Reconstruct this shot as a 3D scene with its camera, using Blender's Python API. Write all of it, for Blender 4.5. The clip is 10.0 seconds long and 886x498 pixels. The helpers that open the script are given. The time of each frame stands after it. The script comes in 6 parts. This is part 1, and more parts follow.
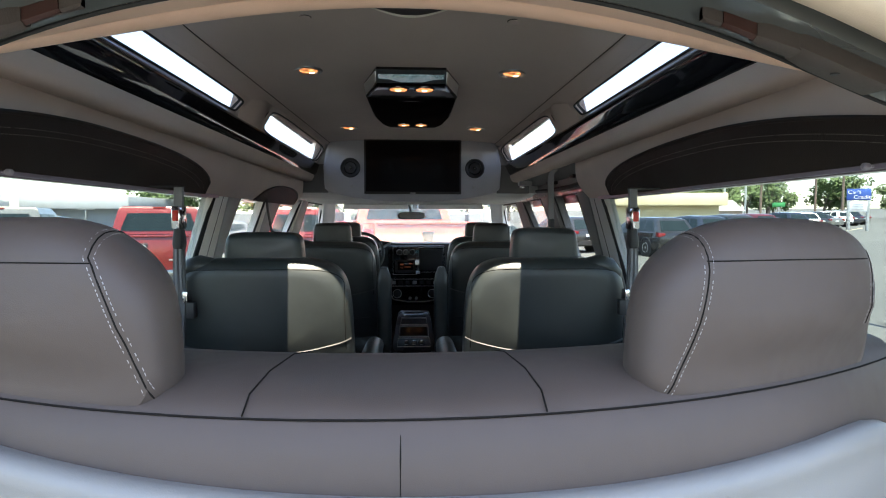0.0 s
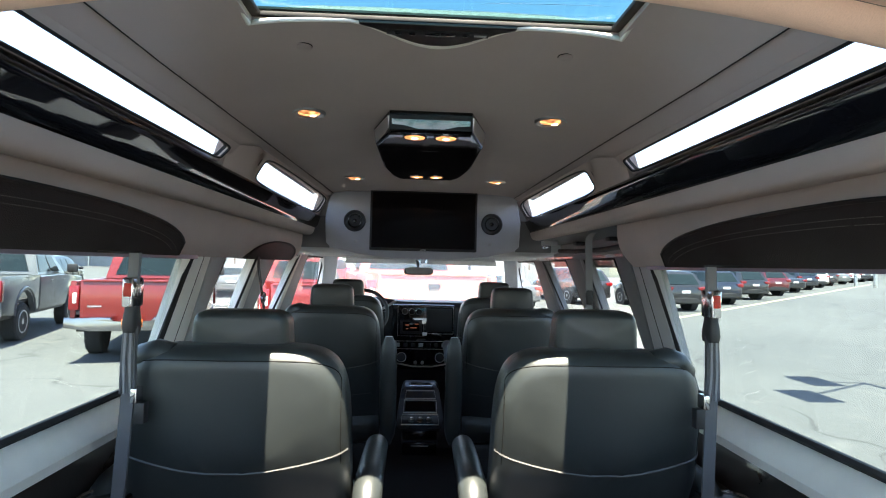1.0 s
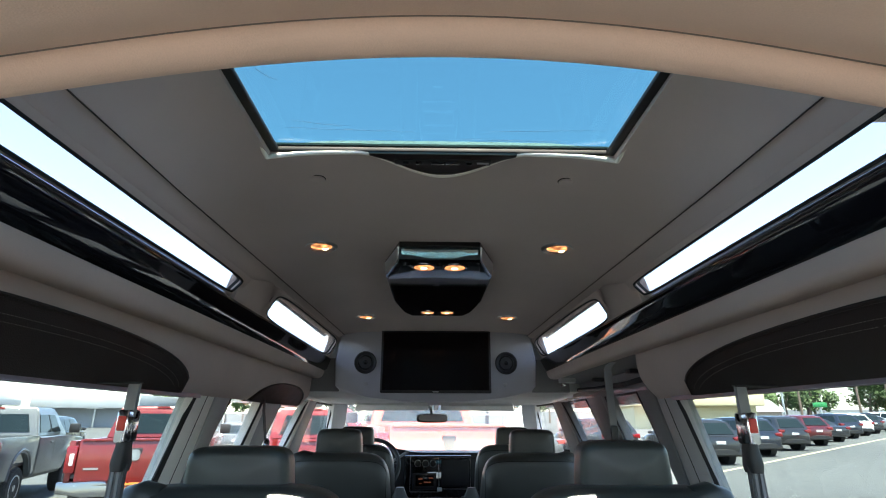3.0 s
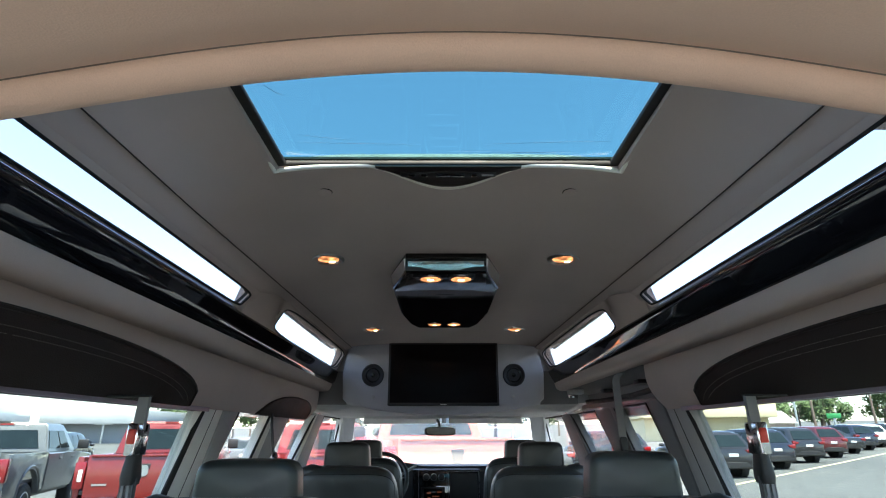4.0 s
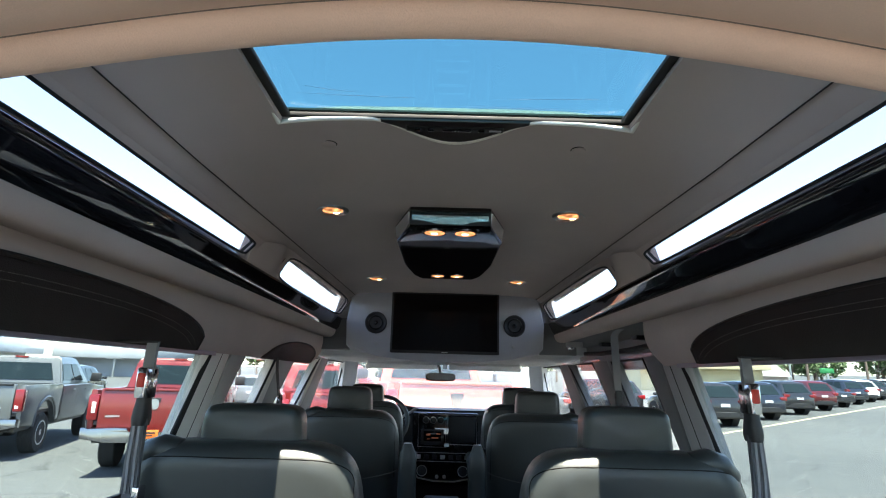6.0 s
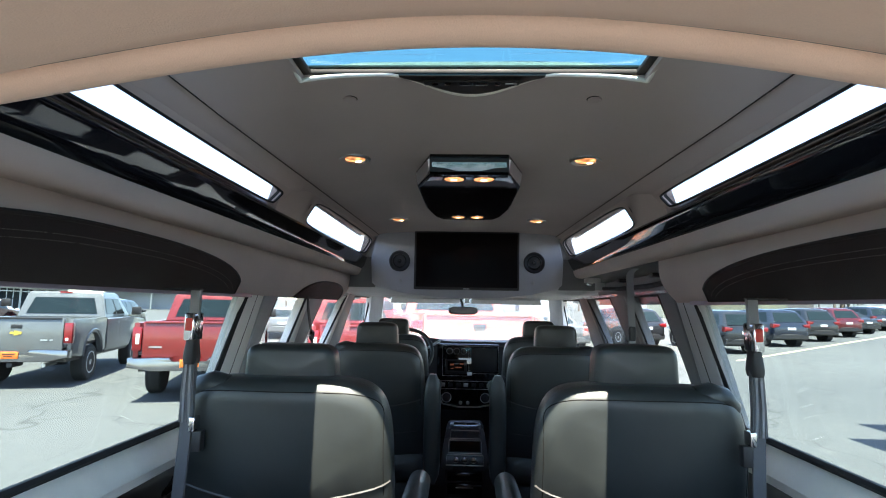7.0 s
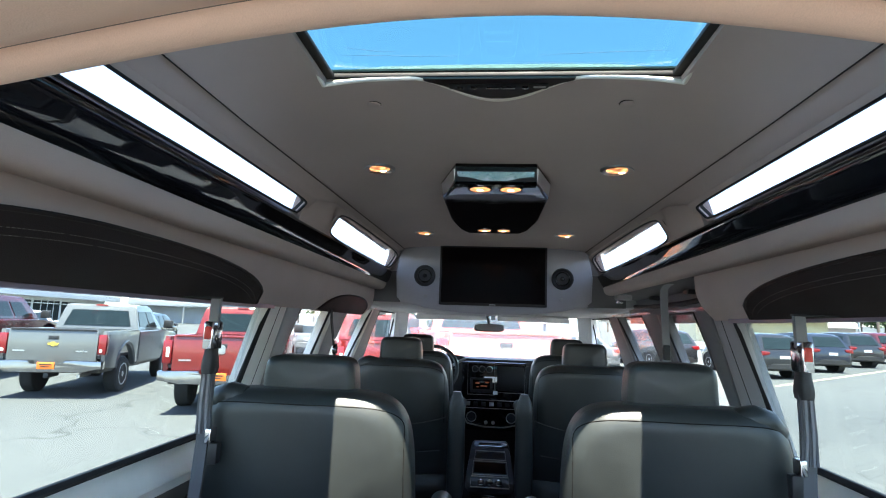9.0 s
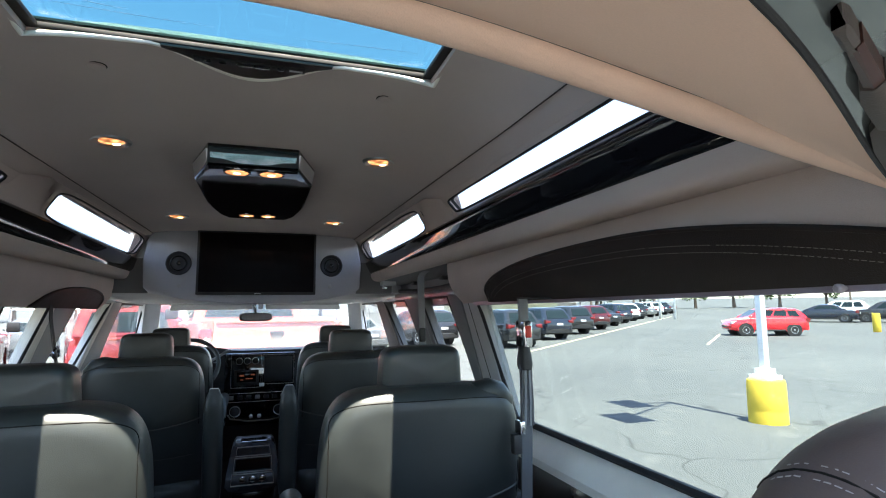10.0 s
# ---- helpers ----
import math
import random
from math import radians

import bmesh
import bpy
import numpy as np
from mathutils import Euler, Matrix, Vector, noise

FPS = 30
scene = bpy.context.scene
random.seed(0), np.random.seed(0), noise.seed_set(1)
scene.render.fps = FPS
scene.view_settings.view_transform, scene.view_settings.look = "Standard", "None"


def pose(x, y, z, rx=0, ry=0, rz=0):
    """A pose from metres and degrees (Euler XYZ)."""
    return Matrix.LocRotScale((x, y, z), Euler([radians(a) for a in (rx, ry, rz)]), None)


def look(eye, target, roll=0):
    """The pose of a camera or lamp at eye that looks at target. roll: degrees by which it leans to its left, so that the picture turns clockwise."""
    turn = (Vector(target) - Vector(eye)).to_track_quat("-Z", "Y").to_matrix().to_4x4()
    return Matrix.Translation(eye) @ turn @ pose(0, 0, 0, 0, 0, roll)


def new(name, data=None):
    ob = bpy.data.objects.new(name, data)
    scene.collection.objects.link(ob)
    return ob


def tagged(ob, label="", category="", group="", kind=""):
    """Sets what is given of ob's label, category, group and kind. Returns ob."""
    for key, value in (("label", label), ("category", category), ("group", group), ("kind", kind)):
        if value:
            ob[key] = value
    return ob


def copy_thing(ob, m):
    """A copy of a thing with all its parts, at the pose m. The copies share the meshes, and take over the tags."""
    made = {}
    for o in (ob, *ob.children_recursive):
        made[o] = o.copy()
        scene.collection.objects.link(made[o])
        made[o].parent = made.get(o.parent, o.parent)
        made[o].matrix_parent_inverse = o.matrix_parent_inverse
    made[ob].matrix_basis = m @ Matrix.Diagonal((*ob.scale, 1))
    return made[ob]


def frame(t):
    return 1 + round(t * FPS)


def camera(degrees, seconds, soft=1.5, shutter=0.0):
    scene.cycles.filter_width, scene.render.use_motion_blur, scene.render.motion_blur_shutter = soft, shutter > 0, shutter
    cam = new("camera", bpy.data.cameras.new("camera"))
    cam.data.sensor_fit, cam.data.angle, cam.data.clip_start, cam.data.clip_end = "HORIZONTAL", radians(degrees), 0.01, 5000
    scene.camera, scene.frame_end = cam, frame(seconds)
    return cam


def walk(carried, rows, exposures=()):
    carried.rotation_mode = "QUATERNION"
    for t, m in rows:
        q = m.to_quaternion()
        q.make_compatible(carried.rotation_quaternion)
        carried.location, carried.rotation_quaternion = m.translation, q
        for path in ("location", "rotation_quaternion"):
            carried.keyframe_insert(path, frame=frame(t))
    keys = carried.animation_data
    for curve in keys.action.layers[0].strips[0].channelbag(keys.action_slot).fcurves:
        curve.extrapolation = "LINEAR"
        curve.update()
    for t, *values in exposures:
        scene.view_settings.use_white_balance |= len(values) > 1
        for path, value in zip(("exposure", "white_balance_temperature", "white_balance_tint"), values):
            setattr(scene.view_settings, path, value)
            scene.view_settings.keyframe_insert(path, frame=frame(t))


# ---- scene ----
from mathutils.bvhtree import BVHTree

cam = camera(79.0, 10.0, soft=1.05)
PATH = [
    (0.0, (0.013, 0.008, 1.746), (0.117, 2.002, 1.636), 0.09),
    (0.5, (-0.028, 0.188, 1.808), (0.080, 2.184, 1.787), 0.83),
    (1.0, (-0.031, 0.375, 1.830), (0.062, 2.372, 1.892), 1.35),
    (1.5, (-0.032, 0.457, 1.808), (0.074, 2.439, 2.050), 1.30),
    (2.0, (-0.025, 0.424, 1.779), (0.070, 2.367, 2.245), 0.47),
    (2.5, (-0.020, 0.407, 1.769), (0.037, 2.325, 2.334), 0.50),
    (4.0, (-0.018, 0.395, 1.760), (-0.008, 2.286, 2.411), -0.12),
    (4.5, (-0.019, 0.390, 1.758), (-0.009, 2.274, 2.431), 0.43),
    (5.0, (-0.016, 0.390, 1.758), (-0.004, 2.270, 2.440), 0.47),
    (5.5, (-0.017, 0.400, 1.763), (-0.012, 2.306, 2.370), 1.29),
    (7.0, (-0.009, 0.318, 1.813), (-0.092, 2.305, 2.025), 1.04),
    (7.5, (0.004, 0.278, 1.802), (-0.298, 2.246, 1.989), -0.48),
    (8.0, (0.003, 0.302, 1.794), (-0.538, 2.215, 2.022), 0.63),
    (8.5, (-0.008, 0.329, 1.792), (-0.636, 2.211, 2.049), 3.71),
    (9.0, (-0.005, 0.369, 1.797), (-0.189, 2.341, 2.074), 1.93),
    (9.5, (0.027, 0.382, 1.812), (0.385, 2.328, 2.103), -0.76),
    (10.0, (0.041, 0.370, 1.812), (0.666, 2.256, 2.042), -0.53),
]
EXPOSURE = [(0.0, 2.50, 7050, 14.5), (0.5, 2.88, 6950, 12.5), (1.0, 2.97, 6800, 13.5), (1.5, 2.85, 6850, 12.5), (2.0, 2.74, 6900, 11.5), (2.5, 2.64, 6750, 12.5), (4.5, 2.59, 6550, 12.5), (5.5, 2.59, 6550, 12.5), (7.0, 2.84, 6500, 13.5), (8.5, 3.04, 6350, 13.5), (10.0, 2.79, 6600, 14.5)]
walk(cam, [(t, look(eye, target, roll)) for t, eye, target, roll in PATH], EXPOSURE)

# ---- light ----
SUN_ELEV = radians(71.5)
world = bpy.data.worlds.new("sky")
scene.world = world
world.use_nodes = True
wn = world.node_tree
sky = wn.nodes.new("ShaderNodeTexSky")
sky.sky_type, sky.sun_disc = "NISHITA", False
sky.sun_elevation, sky.sun_rotation = SUN_ELEV, radians(176)
sky.air_density, sky.dust_density, sky.ozone_density = 1.0, 0.8, 1.6
wn.nodes["Background"].inputs[1].default_value = 0.15
wn.links.new(sky.outputs[0], wn.nodes["Background"].inputs[0])
sun = new("sun", bpy.data.lights.new("sun", "SUN"))
sun.data.energy, sun.data.angle, sun.data.color = 6.3, radians(0.5), (1.0, 0.955, 0.81)
sun.matrix_world = look((0, 0, 40), (-0.9, 13.36, 0))


# ---- materials ----
def mat(name, color, rough=0.6, metal=0.0, vary=0.12, scale=6.0, bump=0.0, bump_scale=120.0, coat=0.0, spec=0.5, fine=0.0, voronoi=False, soft=0.0):
    """A procedural surface: base colour with large blotches and fine grain, and a fine relief."""
    m = bpy.data.materials.new(name)
    m.use_nodes = True
    t = m.node_tree
    b = t.nodes["Principled BSDF"]
    b.inputs["Roughness"].default_value, b.inputs["Metallic"].default_value = rough, metal
    b.inputs["Coat Weight"].default_value, b.inputs["Specular IOR Level"].default_value = coat, spec
    b.inputs["Coat Roughness"].default_value = 0.04
    co = t.nodes.new("ShaderNodeTexCoord")
    n1 = t.nodes.new("ShaderNodeTexNoise")
    n1.inputs["Scale"].default_value, n1.inputs["Detail"].default_value = scale, 4
    n2 = t.nodes.new("ShaderNodeTexNoise")
    n2.inputs["Scale"].default_value, n2.inputs["Detail"].default_value = bump_scale, 3
    t.links.new(co.outputs["Object"], n1.inputs["Vector"])
    t.links.new(co.outputs["Object"], n2.inputs["Vector"])
    ramp = t.nodes.new("ShaderNodeMapRange")
    ramp.inputs["From Min"].default_value, ramp.inputs["From Max"].default_value = 0.3, 0.7
    ramp.inputs["To Min"].default_value, ramp.inputs["To Max"].default_value = 1 - vary, 1 + vary
    t.links.new(n1.outputs["Fac"], ramp.inputs["Value"])
    grain = t.nodes.new("ShaderNodeMapRange")
    grain.inputs["From Min"].default_value, grain.inputs["From Max"].default_value = 0.3, 0.7
    grain.inputs["To Min"].default_value, grain.inputs["To Max"].default_value = 1 - fine, 1 + fine
    t.links.new(n2.outputs["Fac"], grain.inputs["Value"])
    mul = t.nodes.new("ShaderNodeMath")
    mul.operation = "MULTIPLY"
    t.links.new(ramp.outputs[0], mul.inputs[0])
    t.links.new(grain.outputs[0], mul.inputs[1])
    vm = t.nodes.new("ShaderNodeVectorMath")
    vm.operation = "SCALE"
    vm.inputs[0].default_value = color
    t.links.new(mul.outputs[0], vm.inputs["Scale"])
    t.links.new(vm.outputs[0], b.inputs["Base Color"])
    rr = t.nodes.new("ShaderNodeMapRange")
    rr.inputs["From Min"].default_value, rr.inputs["From Max"].default_value = 0.3, 0.7
    rr.inputs["To Min"].default_value, rr.inputs["To Max"].default_value = rough * 0.88, min(1.0, rough * 1.12)
    t.links.new(n1.outputs["Fac"], rr.inputs["Value"])
    t.links.new(rr.outputs[0], b.inputs["Roughness"])
    if bump:
        bp = t.nodes.new("ShaderNodeBump")
        bp.inputs["Strength"].default_value, bp.inputs["Distance"].default_value = bump, 0.002
        if voronoi:
            vo = t.nodes.new("ShaderNodeTexVoronoi")
            vo.inputs["Scale"].default_value = bump_scale
            t.links.new(co.outputs["Object"], vo.inputs["Vector"])
            t.links.new(vo.outputs["Distance"], bp.inputs["Height"])
        else:
            t.links.new(n2.outputs["Fac"], bp.inputs["Height"])
        t.links.new(bp.outputs[0], b.inputs["Normal"])
    if soft:
        n3 = t.nodes.new("ShaderNodeTexNoise")
        n3.inputs["Scale"].default_value, n3.inputs["Detail"].default_value = 16, 2
        t.links.new(co.outputs["Object"], n3.inputs["Vector"])
        b2 = t.nodes.new("ShaderNodeBump")
        b2.inputs["Strength"].default_value, b2.inputs["Distance"].default_value = soft, 0.02
        t.links.new(n3.outputs["Fac"], b2.inputs["Height"])
        if bump:
            t.links.new(b2.outputs[0], bp.inputs["Normal"])
        else:
            t.links.new(b2.outputs[0], b.inputs["Normal"])
    return m


def glow(name, color, strength):
    m = bpy.data.materials.new(name)
    m.use_nodes = True
    b = m.node_tree.nodes["Principled BSDF"]
    b.inputs["Base Color"].default_value = (*[0.1 * c for c in color], 1)
    b.inputs["Emission Color"].default_value = (*color, 1)
    b.inputs["Emission Strength"].default_value = strength
    return m


def glass(name, tint, veil=0.0):
    """A thin pane: clear, tinted, with mirror gloss by its angle and a pale veil that imitates glare."""
    m = bpy.data.materials.new(name)
    m.use_nodes = True
    t = m.node_tree
    out = t.nodes["Material Output"]
    t.nodes.remove(t.nodes["Principled BSDF"])
    tr = t.nodes.new("ShaderNodeBsdfTransparent")
    tr.inputs[0].default_value = (*tint, 1)
    gl = t.nodes.new("ShaderNodeBsdfGlossy")
    gl.inputs["Roughness"].default_value = 0.02
    lw = t.nodes.new("ShaderNodeLayerWeight")
    lw.inputs["Blend"].default_value = 0.5
    pw = t.nodes.new("ShaderNodeMath")
    pw.operation = "POWER"
    pw.inputs[1].default_value = 5.0
    t.links.new(lw.outputs["Facing"], pw.inputs[0])
    fr = t.nodes.new("ShaderNodeMath")
    fr.operation = "MULTIPLY_ADD"
    fr.inputs[1].default_value, fr.inputs[2].default_value = 0.4, 0.025
    t.links.new(pw.outputs[0], fr.inputs[0])
    mx = t.nodes.new("ShaderNodeMixShader")
    t.links.new(fr.outputs[0], mx.inputs[0])
    t.links.new(tr.outputs[0], mx.inputs[1])
    t.links.new(gl.outputs[0], mx.inputs[2])
    last = mx
    if veil:
        df = t.nodes.new("ShaderNodeBsdfTranslucent")
        df.inputs[0].default_value = (0.84, 0.78, 0.68, 1)
        nz = t.nodes.new("ShaderNodeTexNoise")
        nz.inputs["Scale"].default_value = 3
        rg = t.nodes.new("ShaderNodeMapRange")
        rg.inputs["To Min"].default_value, rg.inputs["To Max"].default_value = veil * 0.7, veil * 1.3
        t.links.new(nz.outputs["Fac"], rg.inputs["Value"])
        m2 = t.nodes.new("ShaderNodeMixShader")
        t.links.new(rg.outputs[0], m2.inputs[0])
        t.links.new(mx.outputs[0], m2.inputs[1])
        t.links.new(df.outputs[0], m2.inputs[2])
        last = m2
    t.links.new(last.outputs[0], out.inputs["Surface"])
    return m


HEADLINER = mat("headliner_fabric", (0.545, 0.455, 0.415), 0.95, soft=0.05, vary=0.06, scale=3, bump=0.25, bump_scale=900, fine=0.06)
SIDE_FABRIC = mat("side_fabric", (0.51, 0.412, 0.358), 0.9, soft=0.08, vary=0.07, scale=4, bump=0.25, bump_scale=800, fine=0.06)
BEIGE = mat("beige_vinyl", (0.85, 0.592, 0.445), 0.62, soft=0.06, vary=0.05, scale=5, bump=0.2, bump_scale=700, fine=0.03)
VALANCE = mat("dark_valance_leather", (0.022, 0.0155, 0.0125), 0.60, spec=0.25, vary=0.2, scale=8, bump=0.35, bump_scale=420, voronoi=True)
GLOSS_BLACK = mat("glossy_black_trim", (0.006, 0.006, 0.007), 0.035, vary=0.1, scale=3, coat=0.3)
BLACK_PLASTIC = mat("black_plastic", (0.014, 0.014, 0.015), 0.5, vary=0.2, scale=12, bump=0.2, bump_scale=600)
RUBBER = mat("black_rubber", (0.012, 0.012, 0.012), 0.7, vary=0.2, scale=20, bump=0.15, bump_scale=300)
LEATHER = mat("black_leather", (0.0240, 0.0282, 0.0275), 0.37, spec=0.58, soft=0.07, vary=0.15, scale=7, bump=0.12, bump_scale=700, voronoi=True)
BENCH = mat("dark_taupe_leather", (0.076, 0.060, 0.052), 0.52, spec=0.32, soft=0.12, vary=0.10, scale=5, bump=0.06, bump_scale=800, voronoi=True)
THREAD = mat("pale_thread", (0.30, 0.29, 0.275), 0.8, vary=0.1)
DIM_THREAD = mat("grey_brown_thread", (0.16, 0.145, 0.13), 0.8, vary=0.1)
SEAM = mat("seam_shadow_cord", (0.012, 0.011, 0.010), 0.9, spec=0.1)
CREASE = mat("dark_taupe_cord", (0.06, 0.05, 0.045), 0.95, spec=0.1)
CREAM = mat("cream_vinyl", (0.86, 0.82, 0.72), 0.5, vary=0.06, scale=8, bump=0.15, bump_scale=600)
GREY_PLASTIC = mat("grey_plastic", (0.36, 0.355, 0.345), 0.6, vary=0.06, scale=6, bump=0.2, bump_scale=700)
LIGHT_PLASTIC = mat("pale_grey_plastic", (0.45, 0.455, 0.46), 0.42, vary=0.06, scale=6, bump=0.15, bump_scale=600)
CHROME = mat("chrome", (0.60, 0.60, 0.61), 0.12, 1.0, vary=0.05)
CONSOLE_MIRROR = mat("console_mirror", (0.86, 0.87, 0.88), 0.08, 1.0, vary=0.02, soft=0.03)
SATIN_CHROME = mat("satin_chrome", (0.85, 0.86, 0.87), 0.32, 1.0, vary=0.03)
STEEL = mat("brushed_steel", (0.5, 0.5, 0.5), 0.3, 1.0, vary=0.1)
CARPET = mat("black_carpet", (0.012, 0.012, 0.013), 1.0, vary=0.3, scale=30, bump=0.6, bump_scale=900)
BELT = mat("grey_webbing", (0.20, 0.20, 0.205), 0.8, vary=0.1, bump=0.4, bump_scale=900)
DARK_BELT = mat("dark_grey_webbing", (0.085, 0.085, 0.09), 0.8, vary=0.1, bump=0.4, bump_scale=900)
RED_PLASTIC = mat("red_plastic", (0.55, 0.03, 0.015), 0.35, vary=0.1)
JAMB = mat("grey_body_paint", (0.13, 0.145, 0.14), 0.15, 0.4, vary=0.05, coat=0.6)
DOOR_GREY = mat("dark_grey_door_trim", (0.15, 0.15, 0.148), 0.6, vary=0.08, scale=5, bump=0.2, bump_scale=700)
SCREEN = mat("dark_screen", (0.005, 0.004, 0.005), 0.10, vary=0.2, scale=2, spec=0.12)
BLIND = mat("pleated_blind_fabric", (0.2, 0.17, 0.2), 0.85, vary=0.1, bump=0.3, bump_scale=500)
WOOD = mat("dark_wood_panel", (0.03, 0.022, 0.018), 0.3, vary=0.3, scale=10, coat=0.3)
WARM = glow("warm_lamp", (1.0, 0.37, 0.13), 0.24)
warm = WARM.node_tree
facets = warm.nodes.new("ShaderNodeTexVoronoi")
facets.inputs["Scale"].default_value = 55
where = warm.nodes.new("ShaderNodeTexCoord")
warm.links.new(where.outputs["Object"], facets.inputs["Vector"])
spread = warm.nodes.new("ShaderNodeMapRange")
spread.inputs["From Max"].default_value = 0.75
spread.inputs["To Min"].default_value, spread.inputs["To Max"].default_value = 0.62, 0.07
warm.links.new(facets.outputs["Distance"], spread.inputs["Value"])
warm.links.new(spread.outputs[0], warm.nodes["Principled BSDF"].inputs["Emission Strength"])
BULB = glow("lamp_bulb", (1.0, 0.66, 0.36), 1.6)
VIOLET_GLOW = glow("violet_glow", (0.30, 0.18, 1.0), 1.2)
AMBER_SCREEN = glow("radio_screen", (0.8, 0.25, 0.12), 0.02)
GLASS = glass("clear_glass", (0.93, 0.95, 0.94))
HIGH_GLASS = glass("tinted_high_window_glass", (0.80, 0.795, 0.80))
# pale veil over this pane stands in for washed-out glare
WINDSHIELD = glass("veiled_windshield", (0.95, 0.96, 0.95), veil=0.12)
SUN_GLASS = glass("tinted_sunroof_glass", (0.35, 0.525, 0.52))
BROWN_PLASTIC = mat("taupe_moulded_plastic", (0.066, 0.053, 0.046), 0.55, vary=0.08, scale=8, bump=0.2, bump_scale=600)
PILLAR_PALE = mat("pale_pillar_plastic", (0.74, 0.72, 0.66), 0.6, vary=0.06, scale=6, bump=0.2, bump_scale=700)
PRIVACY = glass("tinted_side_glass", (0.70, 0.75, 0.74))
CAR_GLASS = mat("car_window_glass", (0.010, 0.017, 0.019), 0.05, vary=0.2, scale=2, spec=0.2)


# ---- building helpers ----
def part(name, bm, material, parent=None, label="", smooth=True):
    """Links a bmesh as one mesh object under a thing or a part, or as a thing of its own."""
    me = bpy.data.meshes.new(name)
    bmesh.ops.recalc_face_normals(bm, faces=bm.faces)
    bm.to_mesh(me)
    bm.free()
    for m in material if isinstance(material, (list, tuple)) else (material,):
        me.materials.append(m)
    if smooth:
        me.shade_smooth()
        me.set_sharp_from_angle(angle=radians(38))
    ob = new(name, me)
    if parent is not None:
        ob.parent = parent
    if label:
        tagged(ob, label)
    return ob


def thing(name, at, label, category, group="", turn=0):
    ob = new(name)
    ob.empty_display_size = 0.1
    ob.matrix_world = pose(*at, 0, 0, turn)
    return tagged(ob, label, category, group)


def box(bm, x0, x1, y0, y1, z0, z1, bevel=0.0, segments=2):
    """Adds a box with rounded edges."""
    made = bmesh.ops.create_cube(bm, size=1.0)
    vs = made["verts"]
    for v in vs:
        v.co = Vector((x0 + (v.co.x + 0.5) * (x1 - x0), y0 + (v.co.y + 0.5) * (y1 - y0), z0 + (v.co.z + 0.5) * (z1 - z0)))
    if bevel:
        es = list({e for v in vs for e in v.link_edges})
        bmesh.ops.bevel(bm, geom=es, offset=bevel, segments=segments, affect="EDGES", profile=0.5, clamp_overlap=True)
    return bm


def prism(bm, points, axis, a, b, bevel=0.0):
    """Extrudes a closed outline along an axis from a to b. points are the two other coordinates in order."""
    def put(p, w):
        return {"x": (w, p[0], p[1]), "y": (p[0], w, p[1]), "z": (p[0], p[1], w)}[axis]
    lo = [bm.verts.new(put(p, a)) for p in points]
    hi = [bm.verts.new(put(p, b)) for p in points]
    n = len(points)
    fs = [bm.faces.new(lo), bm.faces.new(list(reversed(hi)))]
    for i in range(n):
        fs.append(bm.faces.new((lo[i], hi[i], hi[(i + 1) % n], lo[(i + 1) % n])))
    if bevel:
        es = list({e for f in fs[:2] for e in f.edges})
        bmesh.ops.bevel(bm, geom=es, offset=bevel, segments=2, affect="EDGES", profile=0.5, clamp_overlap=True)
    return bm


def loft(bm, rings, closed=True, caps=True):
    """Skins rings of points, each with the same number."""
    vs = [[bm.verts.new(p) for p in ring] for ring in rings]
    n = len(vs[0])
    for a, b in zip(vs, vs[1:]):
        for i in range(n if closed else n - 1):
            j = (i + 1) % n
            bm.faces.new((a[i], a[j], b[j], b[i]))
    if caps and closed:
        bm.faces.new(vs[0])
        bm.faces.new(list(reversed(vs[-1])))
    return bm


def tube(bm, path, radius, sides=8, closed=False, flat=1.0):
    """A round cord along a path."""
    pts = [Vector(p) for p in path]
    rings = []
    n = len(pts)
    for i, p in enumerate(pts):
        a, b = pts[(i - 1) % n if closed else max(i - 1, 0)], pts[(i + 1) % n if closed else min(i + 1, n - 1)]
        d = (b - a).normalized()
        u = d.cross(Vector((0, 0, 1)))
        u = (u if u.length > 0.05 else d.cross(Vector((0, 1, 0)))).normalized()
        w = u.cross(d)
        r = radius[i] if isinstance(radius, (list, tuple)) else radius
        rings.append([p + r * (math.cos(k * 2 * math.pi / sides) * u + flat * math.sin(k * 2 * math.pi / sides) * w) for k in range(sides)])
    if closed:
        rings.append(rings[0])
    return loft(bm, rings, caps=not closed)


def squircle(hw, hh, p=4.0, n=40):
    out = []
    for k in range(n):
        a = 2 * math.pi * k / n
        c, s = math.cos(a), math.sin(a)
        out.append((hw * math.copysign(abs(c) ** (2 / p), c), hh * math.copysign(abs(s) ** (2 / p), s)))
    return out


def pad(bm, cx, cz, hw, hh, layers, p=5.0, n=56, lean=0.0, bend=0.0, taper=0.0):
    """A cushion whose broad faces look along y. layers: (y, how far its outline is drawn in, how much it is scaled). bend: how far its sides sweep forward; taper: how much wider it is at the bottom."""
    rings = []
    for y, inset, k in layers:
        ring = []
        for x, z in squircle(max(hw - inset, 0.004), max(hh - inset, 0.004), p, n):
            x, z = x * k, z * k
            x *= 1 - taper * z / hh
            ring.append((cx + x, y + lean * z + bend * x * x, cz + z))
        rings.append(ring)
    return loft(bm, rings)


